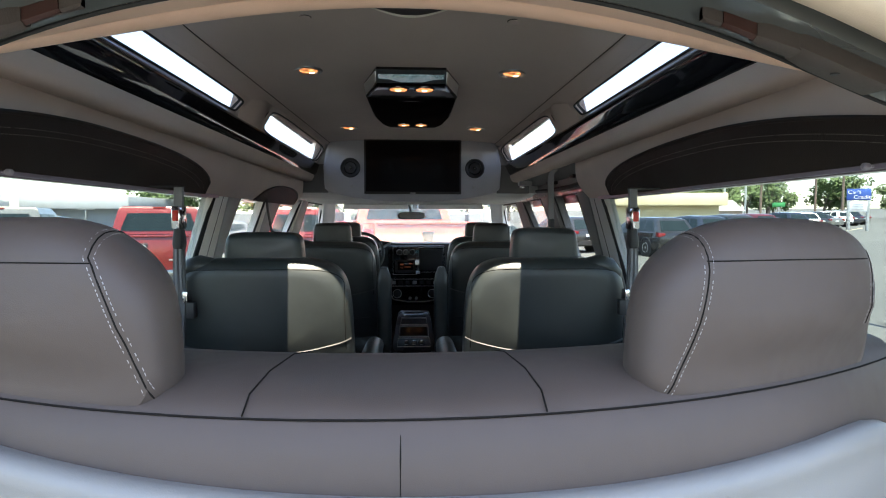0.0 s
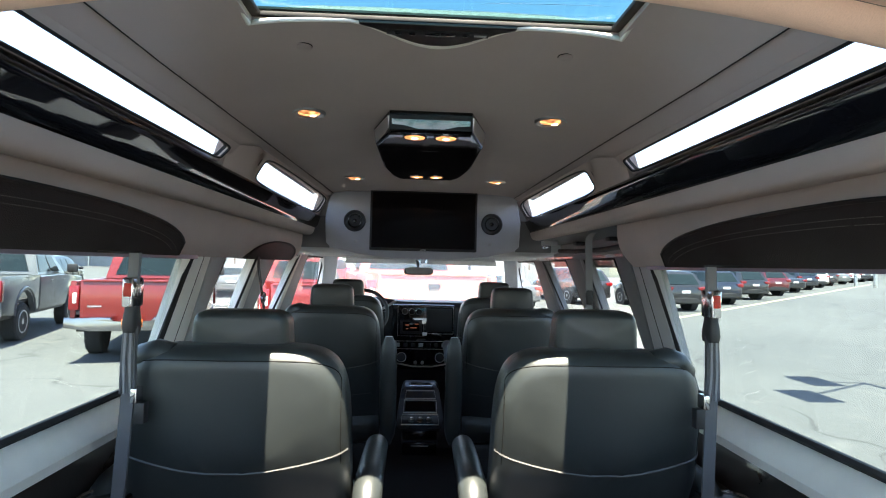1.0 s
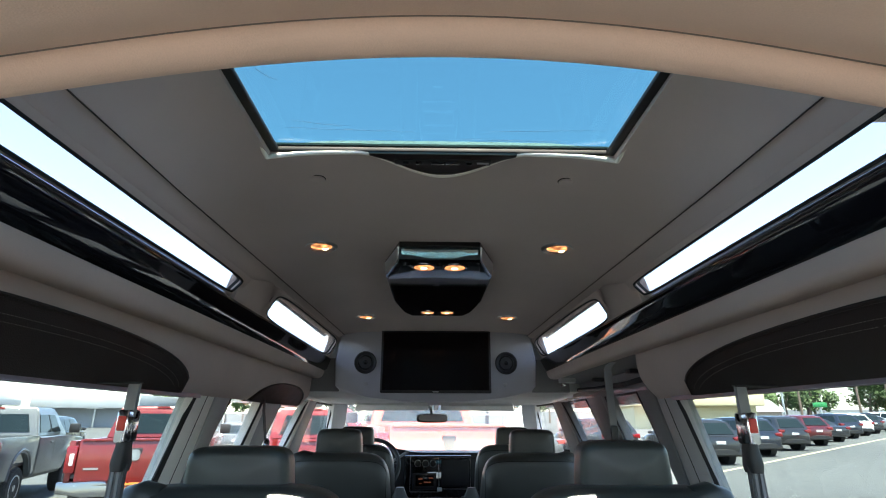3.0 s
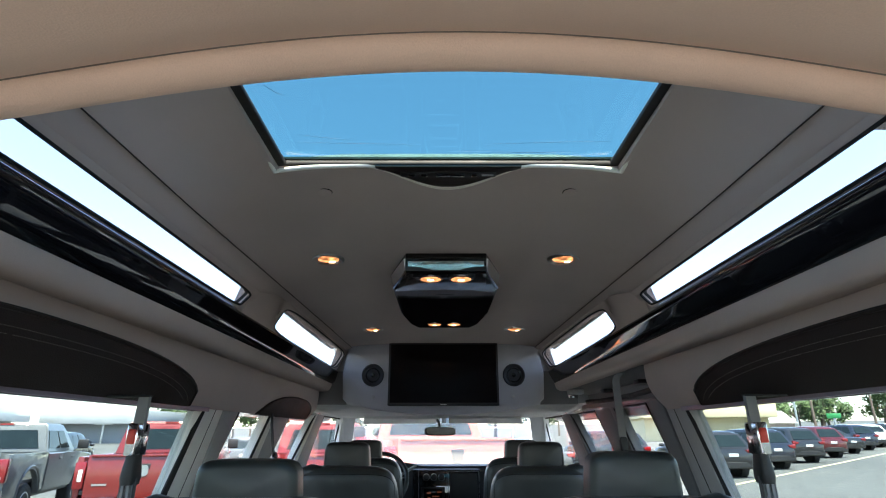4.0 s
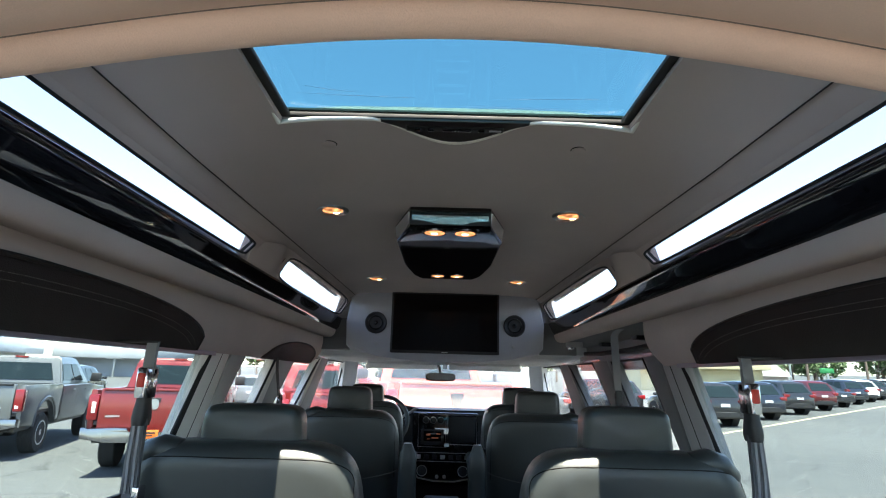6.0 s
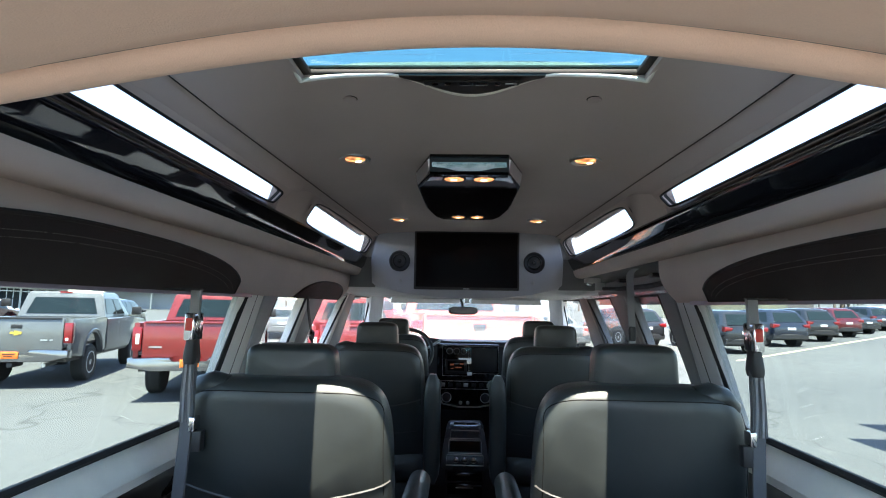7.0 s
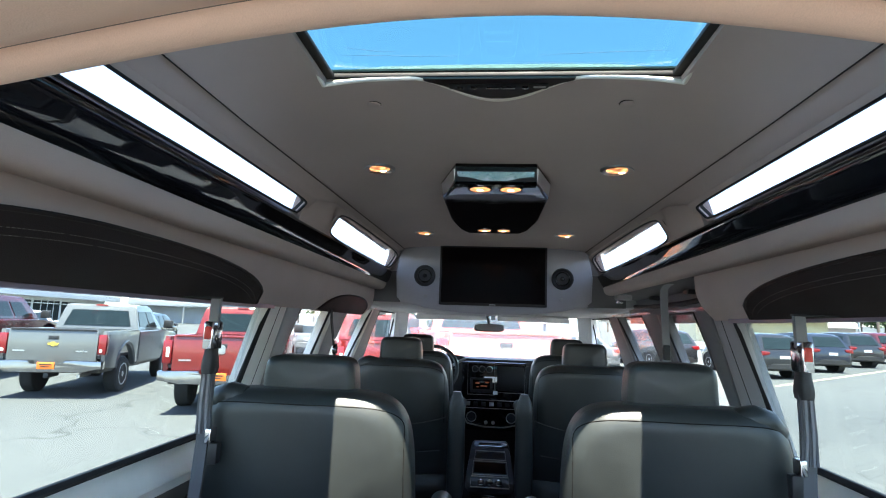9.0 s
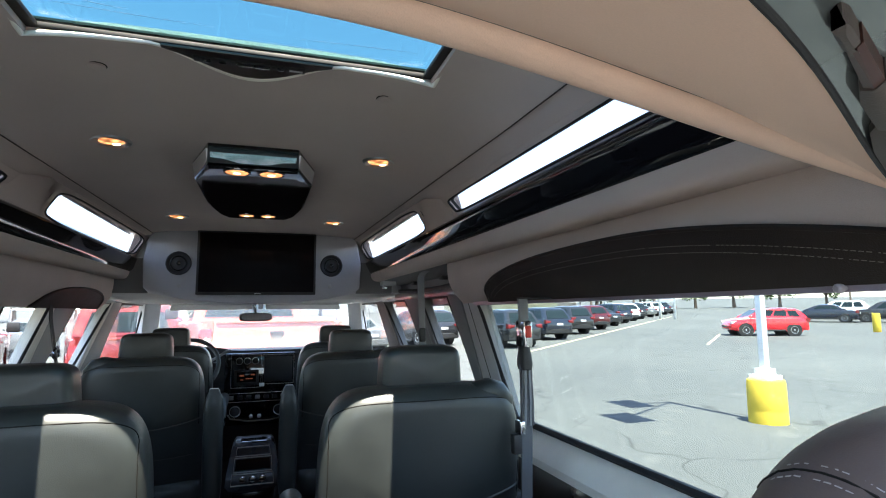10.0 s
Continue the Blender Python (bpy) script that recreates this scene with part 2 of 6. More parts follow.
def plump(depth, soft=0.03, bulge=0.012, at=0.0):
    """Layers for a cushion of that depth with rounded rims and slightly domed faces."""
    h = depth / 2
    face = [(-h - bulge * math.cos(k * math.pi / 2), soft, k) for k in (0.02, 0.2, 0.4, 0.6, 0.75, 0.88, 0.96)]
    rim = [(-h + soft * (1 - math.cos(k * math.pi / 12)), soft * (1 - math.sin(k * math.pi / 12)), 1.0) for k in range(7)]
    half = face + rim
    return [(at + y, i, k) for y, i, k in half] + [(at - y, i, k) for y, i, k in reversed(half)]


def disc(bm, centre, radius, axis="z", depth=0.01, n=24, bevel=0.0):
    pts = [(radius * math.cos(2 * math.pi * k / n), radius * math.sin(2 * math.pi * k / n)) for k in range(n)]
    c = Vector(centre)
    other = {"x": (c.y, c.z), "y": (c.x, c.z), "z": (c.x, c.y)}[axis]
    w = {"x": c.x, "y": c.y, "z": c.z}[axis]
    return prism(bm, [(other[0] + a, other[1] + b) for a, b in pts], axis, w - depth / 2, w + depth / 2, bevel)


def dashes(bm, path, length=0.006, gap=0.005, r=0.0011):
    """A row of stitches along a path."""
    pts = [Vector(p) for p in path]
    step, dist = length + gap, 0.0
    for a, b in zip(pts, pts[1:]):
        span = (b - a).length
        while dist < span:
            p, q = a.lerp(b, dist / span), a.lerp(b, min(1, (dist + length) / span))
            if (q - p).length > 0.001:
                tube(bm, [p, q], r, 5)
            dist += step
        dist -= span
    return bm


def structure(ob, label, category):
    return tagged(ob, label, category, kind="structure")

# ---- the van: shell ----
FLOOR_Z = 0.72


def roof_edge(y):
    """Height of the crease where the headliner meets the sides."""
    return float(np.interp(y, [0.5, 1.5, 2.2, 3.0, 3.7], [2.234, 2.234, 2.246, 2.254, 2.258]))


def roof_z(x, y):
    """Height of the headliner over a place."""
    base = np.interp(y, [0.5, 1.0, 1.5, 2.0, 3.2, 3.7], [2.34, 2.345, 2.335, 2.305, 2.285, 2.275])
    return base - (base - roof_edge(y)) * (abs(x) / 0.566) ** 5


SUNROOF = (-0.385, 0.385, 0.72, 1.485)
bm = bmesh.new()
xs = [-0.566, -0.545, -0.52, -0.49, -0.46, -0.42, -0.385, -0.25, -0.12, 0, 0.12, 0.25, 0.385, 0.42, 0.46, 0.49, 0.52, 0.545, 0.566]
ys = [0.55, 0.72, 0.9, 1.1, 1.3, 1.485, 1.6, 1.8, 2.0, 2.2, 2.4, 2.7, 3.0, 3.3, 3.5, 3.7]
grid = [[bm.verts.new((x, y, roof_z(x, y))) for x in xs] for y in ys]
for j in range(len(ys) - 1):
    for i in range(len(xs) - 1):
        if xs[i] >= SUNROOF[0] and xs[i + 1] <= SUNROOF[1] and ys[j] >= SUNROOF[2] and ys[j + 1] <= SUNROOF[3]:
            continue
        bm.faces.new((grid[j][i], grid[j][i + 1], grid[j + 1][i + 1], grid[j + 1][i]))
geom = bmesh.ops.extrude_face_region(bm, geom=bm.faces[:])
for v in geom["geom"]:
    if isinstance(v, bmesh.types.BMVert):
        v.co.z += 0.03
structure(part("ceiling", bm, HEADLINER), "warm grey fabric headliner with a sunroof opening", "ceiling")

bm = bmesh.new()
box(bm, -0.92, 0.92, 0.3, 5.3, FLOOR_Z - 0.08, FLOOR_Z)
structure(part("floor", bm, CARPET, smooth=False), "black carpeted van floor between the seats", "floor")


def side_band(name, inner, outer, y0, y1, material, s, label, category, steps=1):
    """A long side panel: a profile of inner and outer points (x, z), run along the van."""
    bm = bmesh.new()
    prof = [(s * x, z) for x, z in inner + list(reversed(outer))]
    loft(bm, [[(x, y0 + (y1 - y0) * k / steps, z) for x, z in prof] for k in range(steps + 1)])
    return structure(part(name, bm, material), label, category)


def arc(a, b, bulge, n=8):
    """Points from a to b, bowed to the side of the smaller x."""
    ax, az = a
    bx, bz = b
    dx, dz = bx - ax, bz - az
    ln = math.hypot(dx, dz)
    nx, nz = -abs(dz) / ln, -abs(dx) / ln
    return [(ax + dx * k / n + nx * bulge * math.sin(math.pi * k / n), az + dz * k / n + nz * bulge * math.sin(math.pi * k / n)) for k in range(n + 1)]


BELT_Z, GLASS_TOP = 1.43, 1.86
FABRIC_FRONT = {1: 2.42, -1: 3.72}
for s, side in ((-1, "left"), (1, "right")):
    # roof rail above the skylights, the pillar between them and their sill
    bm = bmesh.new()
    rows = []
    for y in (0.55, 0.8, 1.0, 1.25, 1.5, 1.75, 2.0, 2.08, 2.14, 2.2, 2.26, 2.32, 2.6, 3.0, 3.4, 3.72):
        t0 = roof_edge(y) - 0.001
        f = min(1.0, max(0.0, (y - 2.08) / 0.22))
        g = max(0.0, (y - 2.3) / 1.42)
        mix = lambda a, b: a * (1 - f) + b * f
        rows.append([(s * (x - 0.012 * g), y, z) for x, z in ((0.565, t0), (0.572, t0 - mix(0.004, 0.001)), (0.588, mix(2.212, t0 - 0.003)), (0.600, mix(2.199, t0 - 0.005)), (0.609, mix(2.194, t0 - 0.007)), (0.66, 2.22 + 0.035 * f), (0.70, 2.25 + 0.02 * f), (0.69, 2.3), (0.675, 2.36), (0.66, 2.40))])
    loft(bm, rows)
    structure(part("trim", bm, HEADLINER), "grey fabric roof rail above the high windows", "trim")
    for y0, y1 in ((0.55, 0.80), (2.07, 2.38), (3.69, 3.72)):
        bm = bmesh.new()
        h = 2.206 if y0 < 1 else 2.243
        prof = [(s * 0.606, h), (s * 0.645, h + 0.025), (s * 0.685, 2.14), (s * 0.645, 2.125)]
        prism(bm, prof, "y", y0, y1, 0.008)
        structure(part("trim", bm, HEADLINER), "grey fabric pillar between the high windows", "trim")
    for k, (y0, y1) in enumerate(((0.80, 2.07), (2.38, 3.69))):
        root = structure(new("window_%d" % (k + 1 + (2 if s > 0 else 0))), "narrow high side window with a black rubber rim", "window")
        bm = bmesh.new()
        outline = [(y0 + (y1 - y0) / 2 + a, b) for a, b in squircle((y1 - y0) / 2 + 0.004, 0.5, 9 if k == 0 else 5.5, 80)]
        def high(y, w, out=0.0):
            if k == 1:
                w = -0.40 + (w + 0.5) * (1.44 + 0.12 * (y - 2.38) / 1.31)
            return (s * (0.625 - 0.021 * w * 2 + 0.03 + out), y, (2.16 + 0.07 * w if k == 1 else 2.1735 + 0.045 * w) + 0.5 * out)
        loft(bm, [[high(y, w, 0.0) for y, w in outline], [high(y, w, 0.004) for y, w in outline]])
        g = part("pane", bm, HIGH_GLASS, root)
        g.visible_shadow = False
        bm = bmesh.new()
        inset = [(y0 + (y1 - y0) / 2 + a, b) for a, b in squircle((y1 - y0) / 2 - 0.006, 0.465, 9 if k == 0 else 5.5, 80)]
        rim = [[high(y, w, -0.012) for y, w in outline], [high(y, w, -0.012) for y, w in inset], [high(y, w, 0.0) for y, w in inset], [high(y, w, 0.0) for y, w in outline]]
        loft(bm, rim + [rim[0]], caps=False)
        part("window_frame", bm, RUBBER, root)
        bm = bmesh.new()
        yc_, hy = y0 + (y1 - y0) / 2, (y1 - y0) / 2
        square = []
        for y, w in inset:
            u, v = (y - yc_) / hy, w / 0.5
            q = max(abs(u), abs(v))
            square.append((yc_ + (hy + 0.03) * u / q, ((0.74 if k == 0 else 0.56) if v > 0 else 0.56) * v / q))
        bead = [(yc_ + (y - yc_) * 0.999, w * 0.99) for y, w in inset]
        wide = [(y, w) for y, w in outline]
        loft(bm, [[high(y, w, -0.020) for y, w in square], [high(y, w, -0.022) for y, w in wide], [high(y, w, -0.016) for y, w in bead], [high(y, w, -0.010) for y, w in bead], [high(y, w, -0.008) for y, w in square]], caps=False)
        part("surround", bm, HEADLINER, root, "grey fabric surround with rounded corners")
        bm = bmesh.new()
        tube(bm, [high(y, w, -0.019) for y, w in bead], 0.0042, 6, closed=True)
        part("rubber_bead", bm, RUBBER, root)
    # glossy trim below the skylights
    face = [(0.690, 2.160), (0.676, 2.149), (0.660, 2.134), (0.646, 2.1235), (0.640, 2.1185), (0.6365, 2.1195), (0.6335, 2.1175), (0.6320, 2.113), (0.6325, 2.108), (0.6356, 2.098), (0.6417, 2.078), (0.6454, 2.066), (0.6500, 2.057), (0.6570, 2.050), (0.6650, 2.044), (0.676, 2.039)]
    if s > 0:
        face = [(x + 0.010 * min(1.0, max(0.0, (2.108 - z) / 0.05)), z) for x, z in face]
    side_band("trim", face, [(0.80, 2.18 - 0.009 * k) for k in range(16)], 0.55, 3.69, GLOSS_BLACK, s, "glossy black trim ledge under the high windows", "trim")
    # padded roll and the wall under it
    side_band("trim", arc((0.664, 2.046), (0.722, 2.000), 0.020), [(0.82, 2.06 - 0.006 * k) for k in range(9)], 0.5, 3.70, SIDE_FABRIC, s, "padded taupe fabric roll along the side wall", "trim")
    side_band("wall_" + side, arc((0.738, 2.012), (0.806, 1.842), 0.026), [(0.90, 2.02 - 0.02 * k) for k in range(9)], 0.42, FABRIC_FRONT[s], SIDE_FABRIC, s, "taupe fabric side wall above the windows", "wall")
    if s > 0:
        side_band("wall_right_front", [(0.72, 2.004), (0.76, 1.985), (0.86, 1.975)], [(0.95, 2.06), (0.96, 2.05), (0.96, 2.04)], FABRIC_FRONT[s], 3.9, DOOR_GREY, s, "grey headliner over the side door", "wall")
        bm = bmesh.new()
        prism(bm, [(s * 0.86, 1.98), (s * 0.93, 1.98), (s * 0.945, 1.84), (s * 0.875, 1.84)], "y", 2.42, 3.9, 0.01)
        structure(part("trim", bm, DOOR_GREY), "grey rail over the side door windows", "trim")
        bm = bmesh.new()
        tube(bm, [(0.845, 2.46, 1.968), (0.852, 2.56, 1.935), (0.856, 2.9, 1.925), (0.858, 3.4, 1.928), (0.852, 3.85, 1.945)], 0.012, 8)
        structure(part("trim", bm, RUBBER), "black rubber seal over the side door", "trim")
        for y in (2.70, 3.20):
            bm = bmesh.new()
            box(bm, 0.80, 0.86, y - 0.03, y + 0.03, 1.955, 1.974, 0.005)
            h = part("bracket", bm, BLACK_PLASTIC)
            tagged(h, "black plastic guide bracket over the side door", "bracket", "door guide brackets")

    # lower wall, sill
    side_band("wall_%s_low" % side, [(0.875, 1.335), (0.86, 1.30), (0.845, 1.0), (0.845, FLOOR_Z)], [(1.0, 1.335), (1.0, 1.30), (1.0, 1.0), (1.0, FLOOR_Z)], 0.42, 4.9, WOOD, s, "dark panelled lower side wall", "wall")
    side_band("window_sill", [(0.905, 1.428)] + arc((0.895, 1.424), (0.845, 1.36), 0.012, 5) + [(0.85, 1.335)], [(1.0, 1.37)] * 4 + [(1.0, 1.36)] * 2 + [(1.0, 1.35), (1.0, 1.335)], 0.42, 2.2, CREAM, s, "padded cream vinyl window sill", "sill")
    side_band("window_sill", [(0.905, 1.40), (0.88, 1.38), (0.86, 1.335)], [(1.0, 1.40), (1.0, 1.37), (1.0, 1.335)], 2.2, 4.9, GREY_PLASTIC, s, "grey plastic window sill", "sill")

    # side windows and pillars
    def wall_x(z):
        return 0.905 - 0.085 * (z - 1.40) / 0.46

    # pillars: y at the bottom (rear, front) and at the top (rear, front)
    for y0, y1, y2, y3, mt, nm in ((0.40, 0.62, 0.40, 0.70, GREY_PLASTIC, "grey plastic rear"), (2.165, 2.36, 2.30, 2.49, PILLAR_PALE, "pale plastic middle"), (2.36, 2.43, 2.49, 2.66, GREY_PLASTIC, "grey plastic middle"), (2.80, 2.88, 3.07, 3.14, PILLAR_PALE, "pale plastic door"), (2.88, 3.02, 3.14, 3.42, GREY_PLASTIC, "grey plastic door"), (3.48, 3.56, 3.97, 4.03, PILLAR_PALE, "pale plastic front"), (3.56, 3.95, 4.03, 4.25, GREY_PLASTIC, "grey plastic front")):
        bm = bmesh.new()
        ring = []
        w = min(1.0, (y3 - y2) / 0.16)
        for z, k in ((1.33, 0.0), (1.5, 0.3), (1.7, 0.65), (1.88, 1.0)):
            a, b = y0 + (y2 - y0) * k, y1 + (y3 - y1) * k
            x = wall_x(z)
            ring.append([(s * (x + 0.012), a, z), (s * (x - 0.002), a + 0.01 * w, z), (s * (x - 0.010), a + 0.04 * w, z), (s * (x - 0.010), b - 0.04 * w, z), (s * (x - 0.002), b - 0.012 * w, z), (s * (x + 0.012), b, z), (s * (x + 0.045), b, z), (s * (x + 0.045), a, z)])
        loft(bm, ring)
        # right-hand pillars past the rear one are drawn darker than the left
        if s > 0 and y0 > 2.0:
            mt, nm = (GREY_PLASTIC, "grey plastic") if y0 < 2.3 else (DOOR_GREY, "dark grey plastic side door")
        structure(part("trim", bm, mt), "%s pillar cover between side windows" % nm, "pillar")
    for k, (a0, a1, b0, b1) in enumerate(((0.62, 2.18, 0.68, 2.315), (2.41, 2.81, 2.65, 3.08), (3.01, 3.49, 3.41, 3.98), (3.94, 4.9, 4.24, 4.9))):
        root = structure(new("window_%d" % (5 + k + (4 if s > 0 else 0))), "van side window with a black rubber edge", "window")
        z0 = 1.430 if k == 0 else 1.40
        p, q = wall_x(z0) + 0.022, wall_x(1.88) + 0.022
        bm = bmesh.new()
        loft(bm, [[(s * (p + d), a0 - 0.03, z0 - 0.03), (s * (p + d), a1 + 0.03, z0 - 0.03), (s * (q + d), b1 + 0.03, 1.9), (s * (q + d), b0 - 0.03, 1.9)] for d in (0, 0.005)])
        part("pane", bm, PRIVACY if k == 0 else GLASS, root, smooth=False).visible_shadow = False
        bm = bmesh.new()
        w0, w1 = wall_x(z0) - 0.001, wall_x(1.875) - 0.001
        tube(bm, [(s * w0, a0, z0 + 0.004), (s * w0, a1 - 0.04, z0 + 0.004), (s * w0, a1 - 0.005, z0 + 0.03), (s * w1, b1 - 0.004, 1.875), (s * w1, b0, 1.875)], 0.011 if k == 0 else 0.007, 6, closed=True)
        part("window_frame", bm, RUBBER, root)
        if k == 0:
            bm = bmesh.new()
            tube(bm, [(s * (wall_x(z) - 0.009), 2.165 + 0.135 * (z - 1.43) / 0.43 + 0.09, z) for z in (1.44, 1.6, 1.75, 1.86)], 0.0025, 5)
            part("pillar_seam", bm, SEAM, root)

# ---- rear header over the open back ----
EDGE = [(0.0, 0.737, 2.027), (0.15, 0.742, 2.022), (0.3, 0.753, 2.006), (0.45, 0.757, 1.980), (0.6, 0.746, 1.949), (0.70, 0.738, 1.926)]
GASKET = [(0.0, 0.490, 1.952), (0.15, 0.510, 1.951), (0.3, 0.564, 1.946), (0.45, 0.637, 1.935), (0.6, 0.697, 1.911), (0.70, 0.712, 1.884)]


def along(pts, x):
    u = [p[0] ** 2 for p in pts]
    return Vector((x, np.polyval(np.polyfit(u, [p[1] for p in pts], 3), x * x), np.polyval(np.polyfit(u, [p[2] for p in pts], 3), x * x)))


HX = [-0.725 + 1.45 * k / 48 for k in range(49)]
bm = bmesh.new()
rings = []
for x in HX:
    e, g = along(EDGE, x), along(GASKET, x)
    mid = e.lerp(g, 0.5) + Vector((0, 0, 0.012))
    roll = [e + Vector((0, 0.03, 0.04)), e + Vector((0, 0.026, 0.014)), e + Vector((0, 0.012, 0.002)), e + Vector((0, 0.003, 0.0)), e + Vector((0, -0.006, 0.0015)), e + Vector((0, -0.013, 0.006)), e + Vector((0, -0.0165, 0.014)), e + Vector((0, -0.0175, 0.020)), e + Vector((0, -0.0195, 0.020)), e + Vector((0, -0.0215, 0.012)), e + Vector((0, -0.028, 0.008))]
    rings.append(roll + [e.lerp(g, 0.36) + Vector((0, 0, 0.007)), mid, g.lerp(mid, 0.3), g, g + Vector((0, -0.005, 0.05)), g + Vector((0, -0.16, 0.12)), g + Vector((0, -0.16, 0.15)), e + Vector((0, -0.02, 0.36)), e + Vector((0, 0.03, 0.36))])
loft(bm, rings)
head = structure(part("trim", bm, BEIGE), "padded beige vinyl header over the open rear doorway", "trim")
bm = bmesh.new()
tube(bm, [along(EDGE, x) + Vector((0, -0.0185, 0.0150)) for x in HX], 0.0014, 6)
part("seam", bm, mat("beige_seam", (0.25, 0.2, 0.16), 0.8), head)
bm = bmesh.new()
tube(bm, [along(GASKET, x) + Vector((0, -0.002, 0.0)) for x in HX], 0.0022, 8)
structure(part("trim", bm, RUBBER), "black rubber door gasket", "trim")
bm = bmesh.new()
rings = []
for x in HX:
    g = along(GASKET, x)
    rings.append([g + Vector((0, -0.003, 0.002)), g + Vector((x * 0.02, -0.02, 0.010)), g + Vector((x * 0.04, -0.048, 0.016)), g + Vector((x * 0.05, -0.055, 0.03)), g + Vector((x * 0.05, -0.055, 0.07)), g + Vector((0, 0.0, 0.07))])
loft(bm, rings)
structure(part("trim", bm, JAMB), "grey painted metal door jamb around the rear doorway", "jamb")
bm = bmesh.new()
rings = []
for x in HX:
    g = along(GASKET, x) + Vector((x * 0.07, -0.105, 0.04))
    rings.append([g + Vector((0, 0.042 * math.cos(a), 0.042 * math.sin(a))) for a in [2 * math.pi * k / 12 for k in range(12)]])
loft(bm, rings)
structure(part("trim", bm, mat("weathered_beige_vinyl", (0.72, 0.60, 0.46), 0.7, vary=0.08, scale=8, bump=0.3, bump_scale=500)), "beige padded outer edge of the rear doorway", "trim")

# latch gear at both upper corners of the rear doorway
def jamb_strip(bm, s, rows):
    """A moulded strip along the door jamb. rows: (x, rear offset, front offset, drop)."""
    rings = []
    for x, o0, o1, d in rows:
        g = along(GASKET, s * x)
        rings.append([g + Vector((0, -o0, 0.02)), g + Vector((0, -o0, -d + 0.003)), g + Vector((0, -o0 + 0.006, -d)), g + Vector((0, -o1 - 0.006, -d)), g + Vector((0, -o1, -d + 0.003)), g + Vector((0, -o1, 0.02))])
    return loft(bm, rings)


for s in (-1, 1):
    lt = thing("door_latch", (0, 0, 0), "taupe plastic latch cover with red lens on the door jamb", "latch", "rear door latches")
    bm = bmesh.new()
    jamb_strip(bm, s, [(0.432, 0.0378, 0.019, 0.002), (0.444, 0.043, 0.009, 0.0045), (0.48, 0.0456, 0.005, 0.0055), (0.54, 0.0464, 0.004, 0.0055), (0.595, 0.0464, 0.003, 0.0045)])
    cover = part("cover", bm, BROWN_PLASTIC, lt)
    bm = bmesh.new()
    disc(bm, along(GASKET, s * 0.515) + Vector((0, -0.030, -0.0055)), 0.005, "z", 0.003, 14)
    part("screw_hole", bm, BLACK_PLASTIC, cover)
    bm = bmesh.new()
    jamb_strip(bm, s, [(0.374, 0.031, 0.016, 0.0045), (0.39, 0.0361, 0.013, 0.006), (0.44, 0.0396, 0.015, 0.0055)])
    part("bracket", bm, BROWN_PLASTIC, lt)
    bm = bmesh.new()
    jamb_strip(bm, s, [(0.325, 0.0282, 0.019, 0.0025), (0.376, 0.030, 0.018, 0.0038)])
    part("lens", bm, mat("dull_red_lens", (0.050, 0.018, 0.013), 0.4, vary=0.1), lt, "dull red lens")
    bm = bmesh.new()
    jamb_strip(bm, s, [(0.298, 0.0248, 0.020, 0.0015), (0.306, 0.0270, 0.018, 0.0028), (0.322, 0.0270, 0.018, 0.0028), (0.330, 0.0262, 0.019, 0.0022)])
    part("hinge_plate", bm, BROWN_PLASTIC, lt)
    bm = bmesh.new()
    disc(bm, (0, 0, 0), 0.006, "z", 0.004, 16)
    h = part("cap", bm, BLACK_PLASTIC)
    h.location = along(GASKET, s * 0.255) + Vector((0, -0.034, 0.0125))
    tagged(h, "small black plug in the painted door jamb", "cap", "jamb plugs")

# outer roof along the sides
bm = bmesh.new()
for s in (-1, 1):
    loft(bm, [[(s * x, y, z) for x, z in ((0.50, 2.37), (0.62, 2.34), (0.70, 2.26), (0.74, 2.28), (0.68, 2.42), (0.50, 2.46))] for y in (0.45, 3.8)])
structure(part("roof", bm, mat("white_body_paint", (0.75, 0.75, 0.74), 0.25, coat=0.5)), "white raised van roof", "roof")

# unseen brow over the rear doorway, added to keep sun off the bench
bm = bmesh.new()
loft(bm, [[(x, y, z - 0.1 * (abs(x) / 0.75) ** 4) for y, z in ((0.17, 2.20), (0.17, 2.26), (0.5, 2.42), (0.6, 2.42), (0.6, 2.34), (0.5, 2.30))] for x in (-0.75, -0.5, -0.25, 0, 0.25, 0.5, 0.75)])
structure(part("roof", bm, bpy.data.materials["white_body_paint"]), "unseen white brow added to shade the rear bench", "roof")

# body sides above the windows, unseen from inside, added to shade the sills
for s in (-1, 1):
    bm = bmesh.new()
    prism(bm, [(s * 0.905, 1.865), (s * 0.985, 1.845), (s * 0.97, 1.95), (s * 0.90, 2.12), (s * 0.80, 2.17), (s * 0.815, 2.05), (s * 0.90, 2.0)], "y", 0.42, 4.95)
    structure(part("wall_%s_body" % ("left" if s < 0 else "right"), bm, bpy.data.materials["white_body_paint"]), "white outer body side above the windows", "wall")

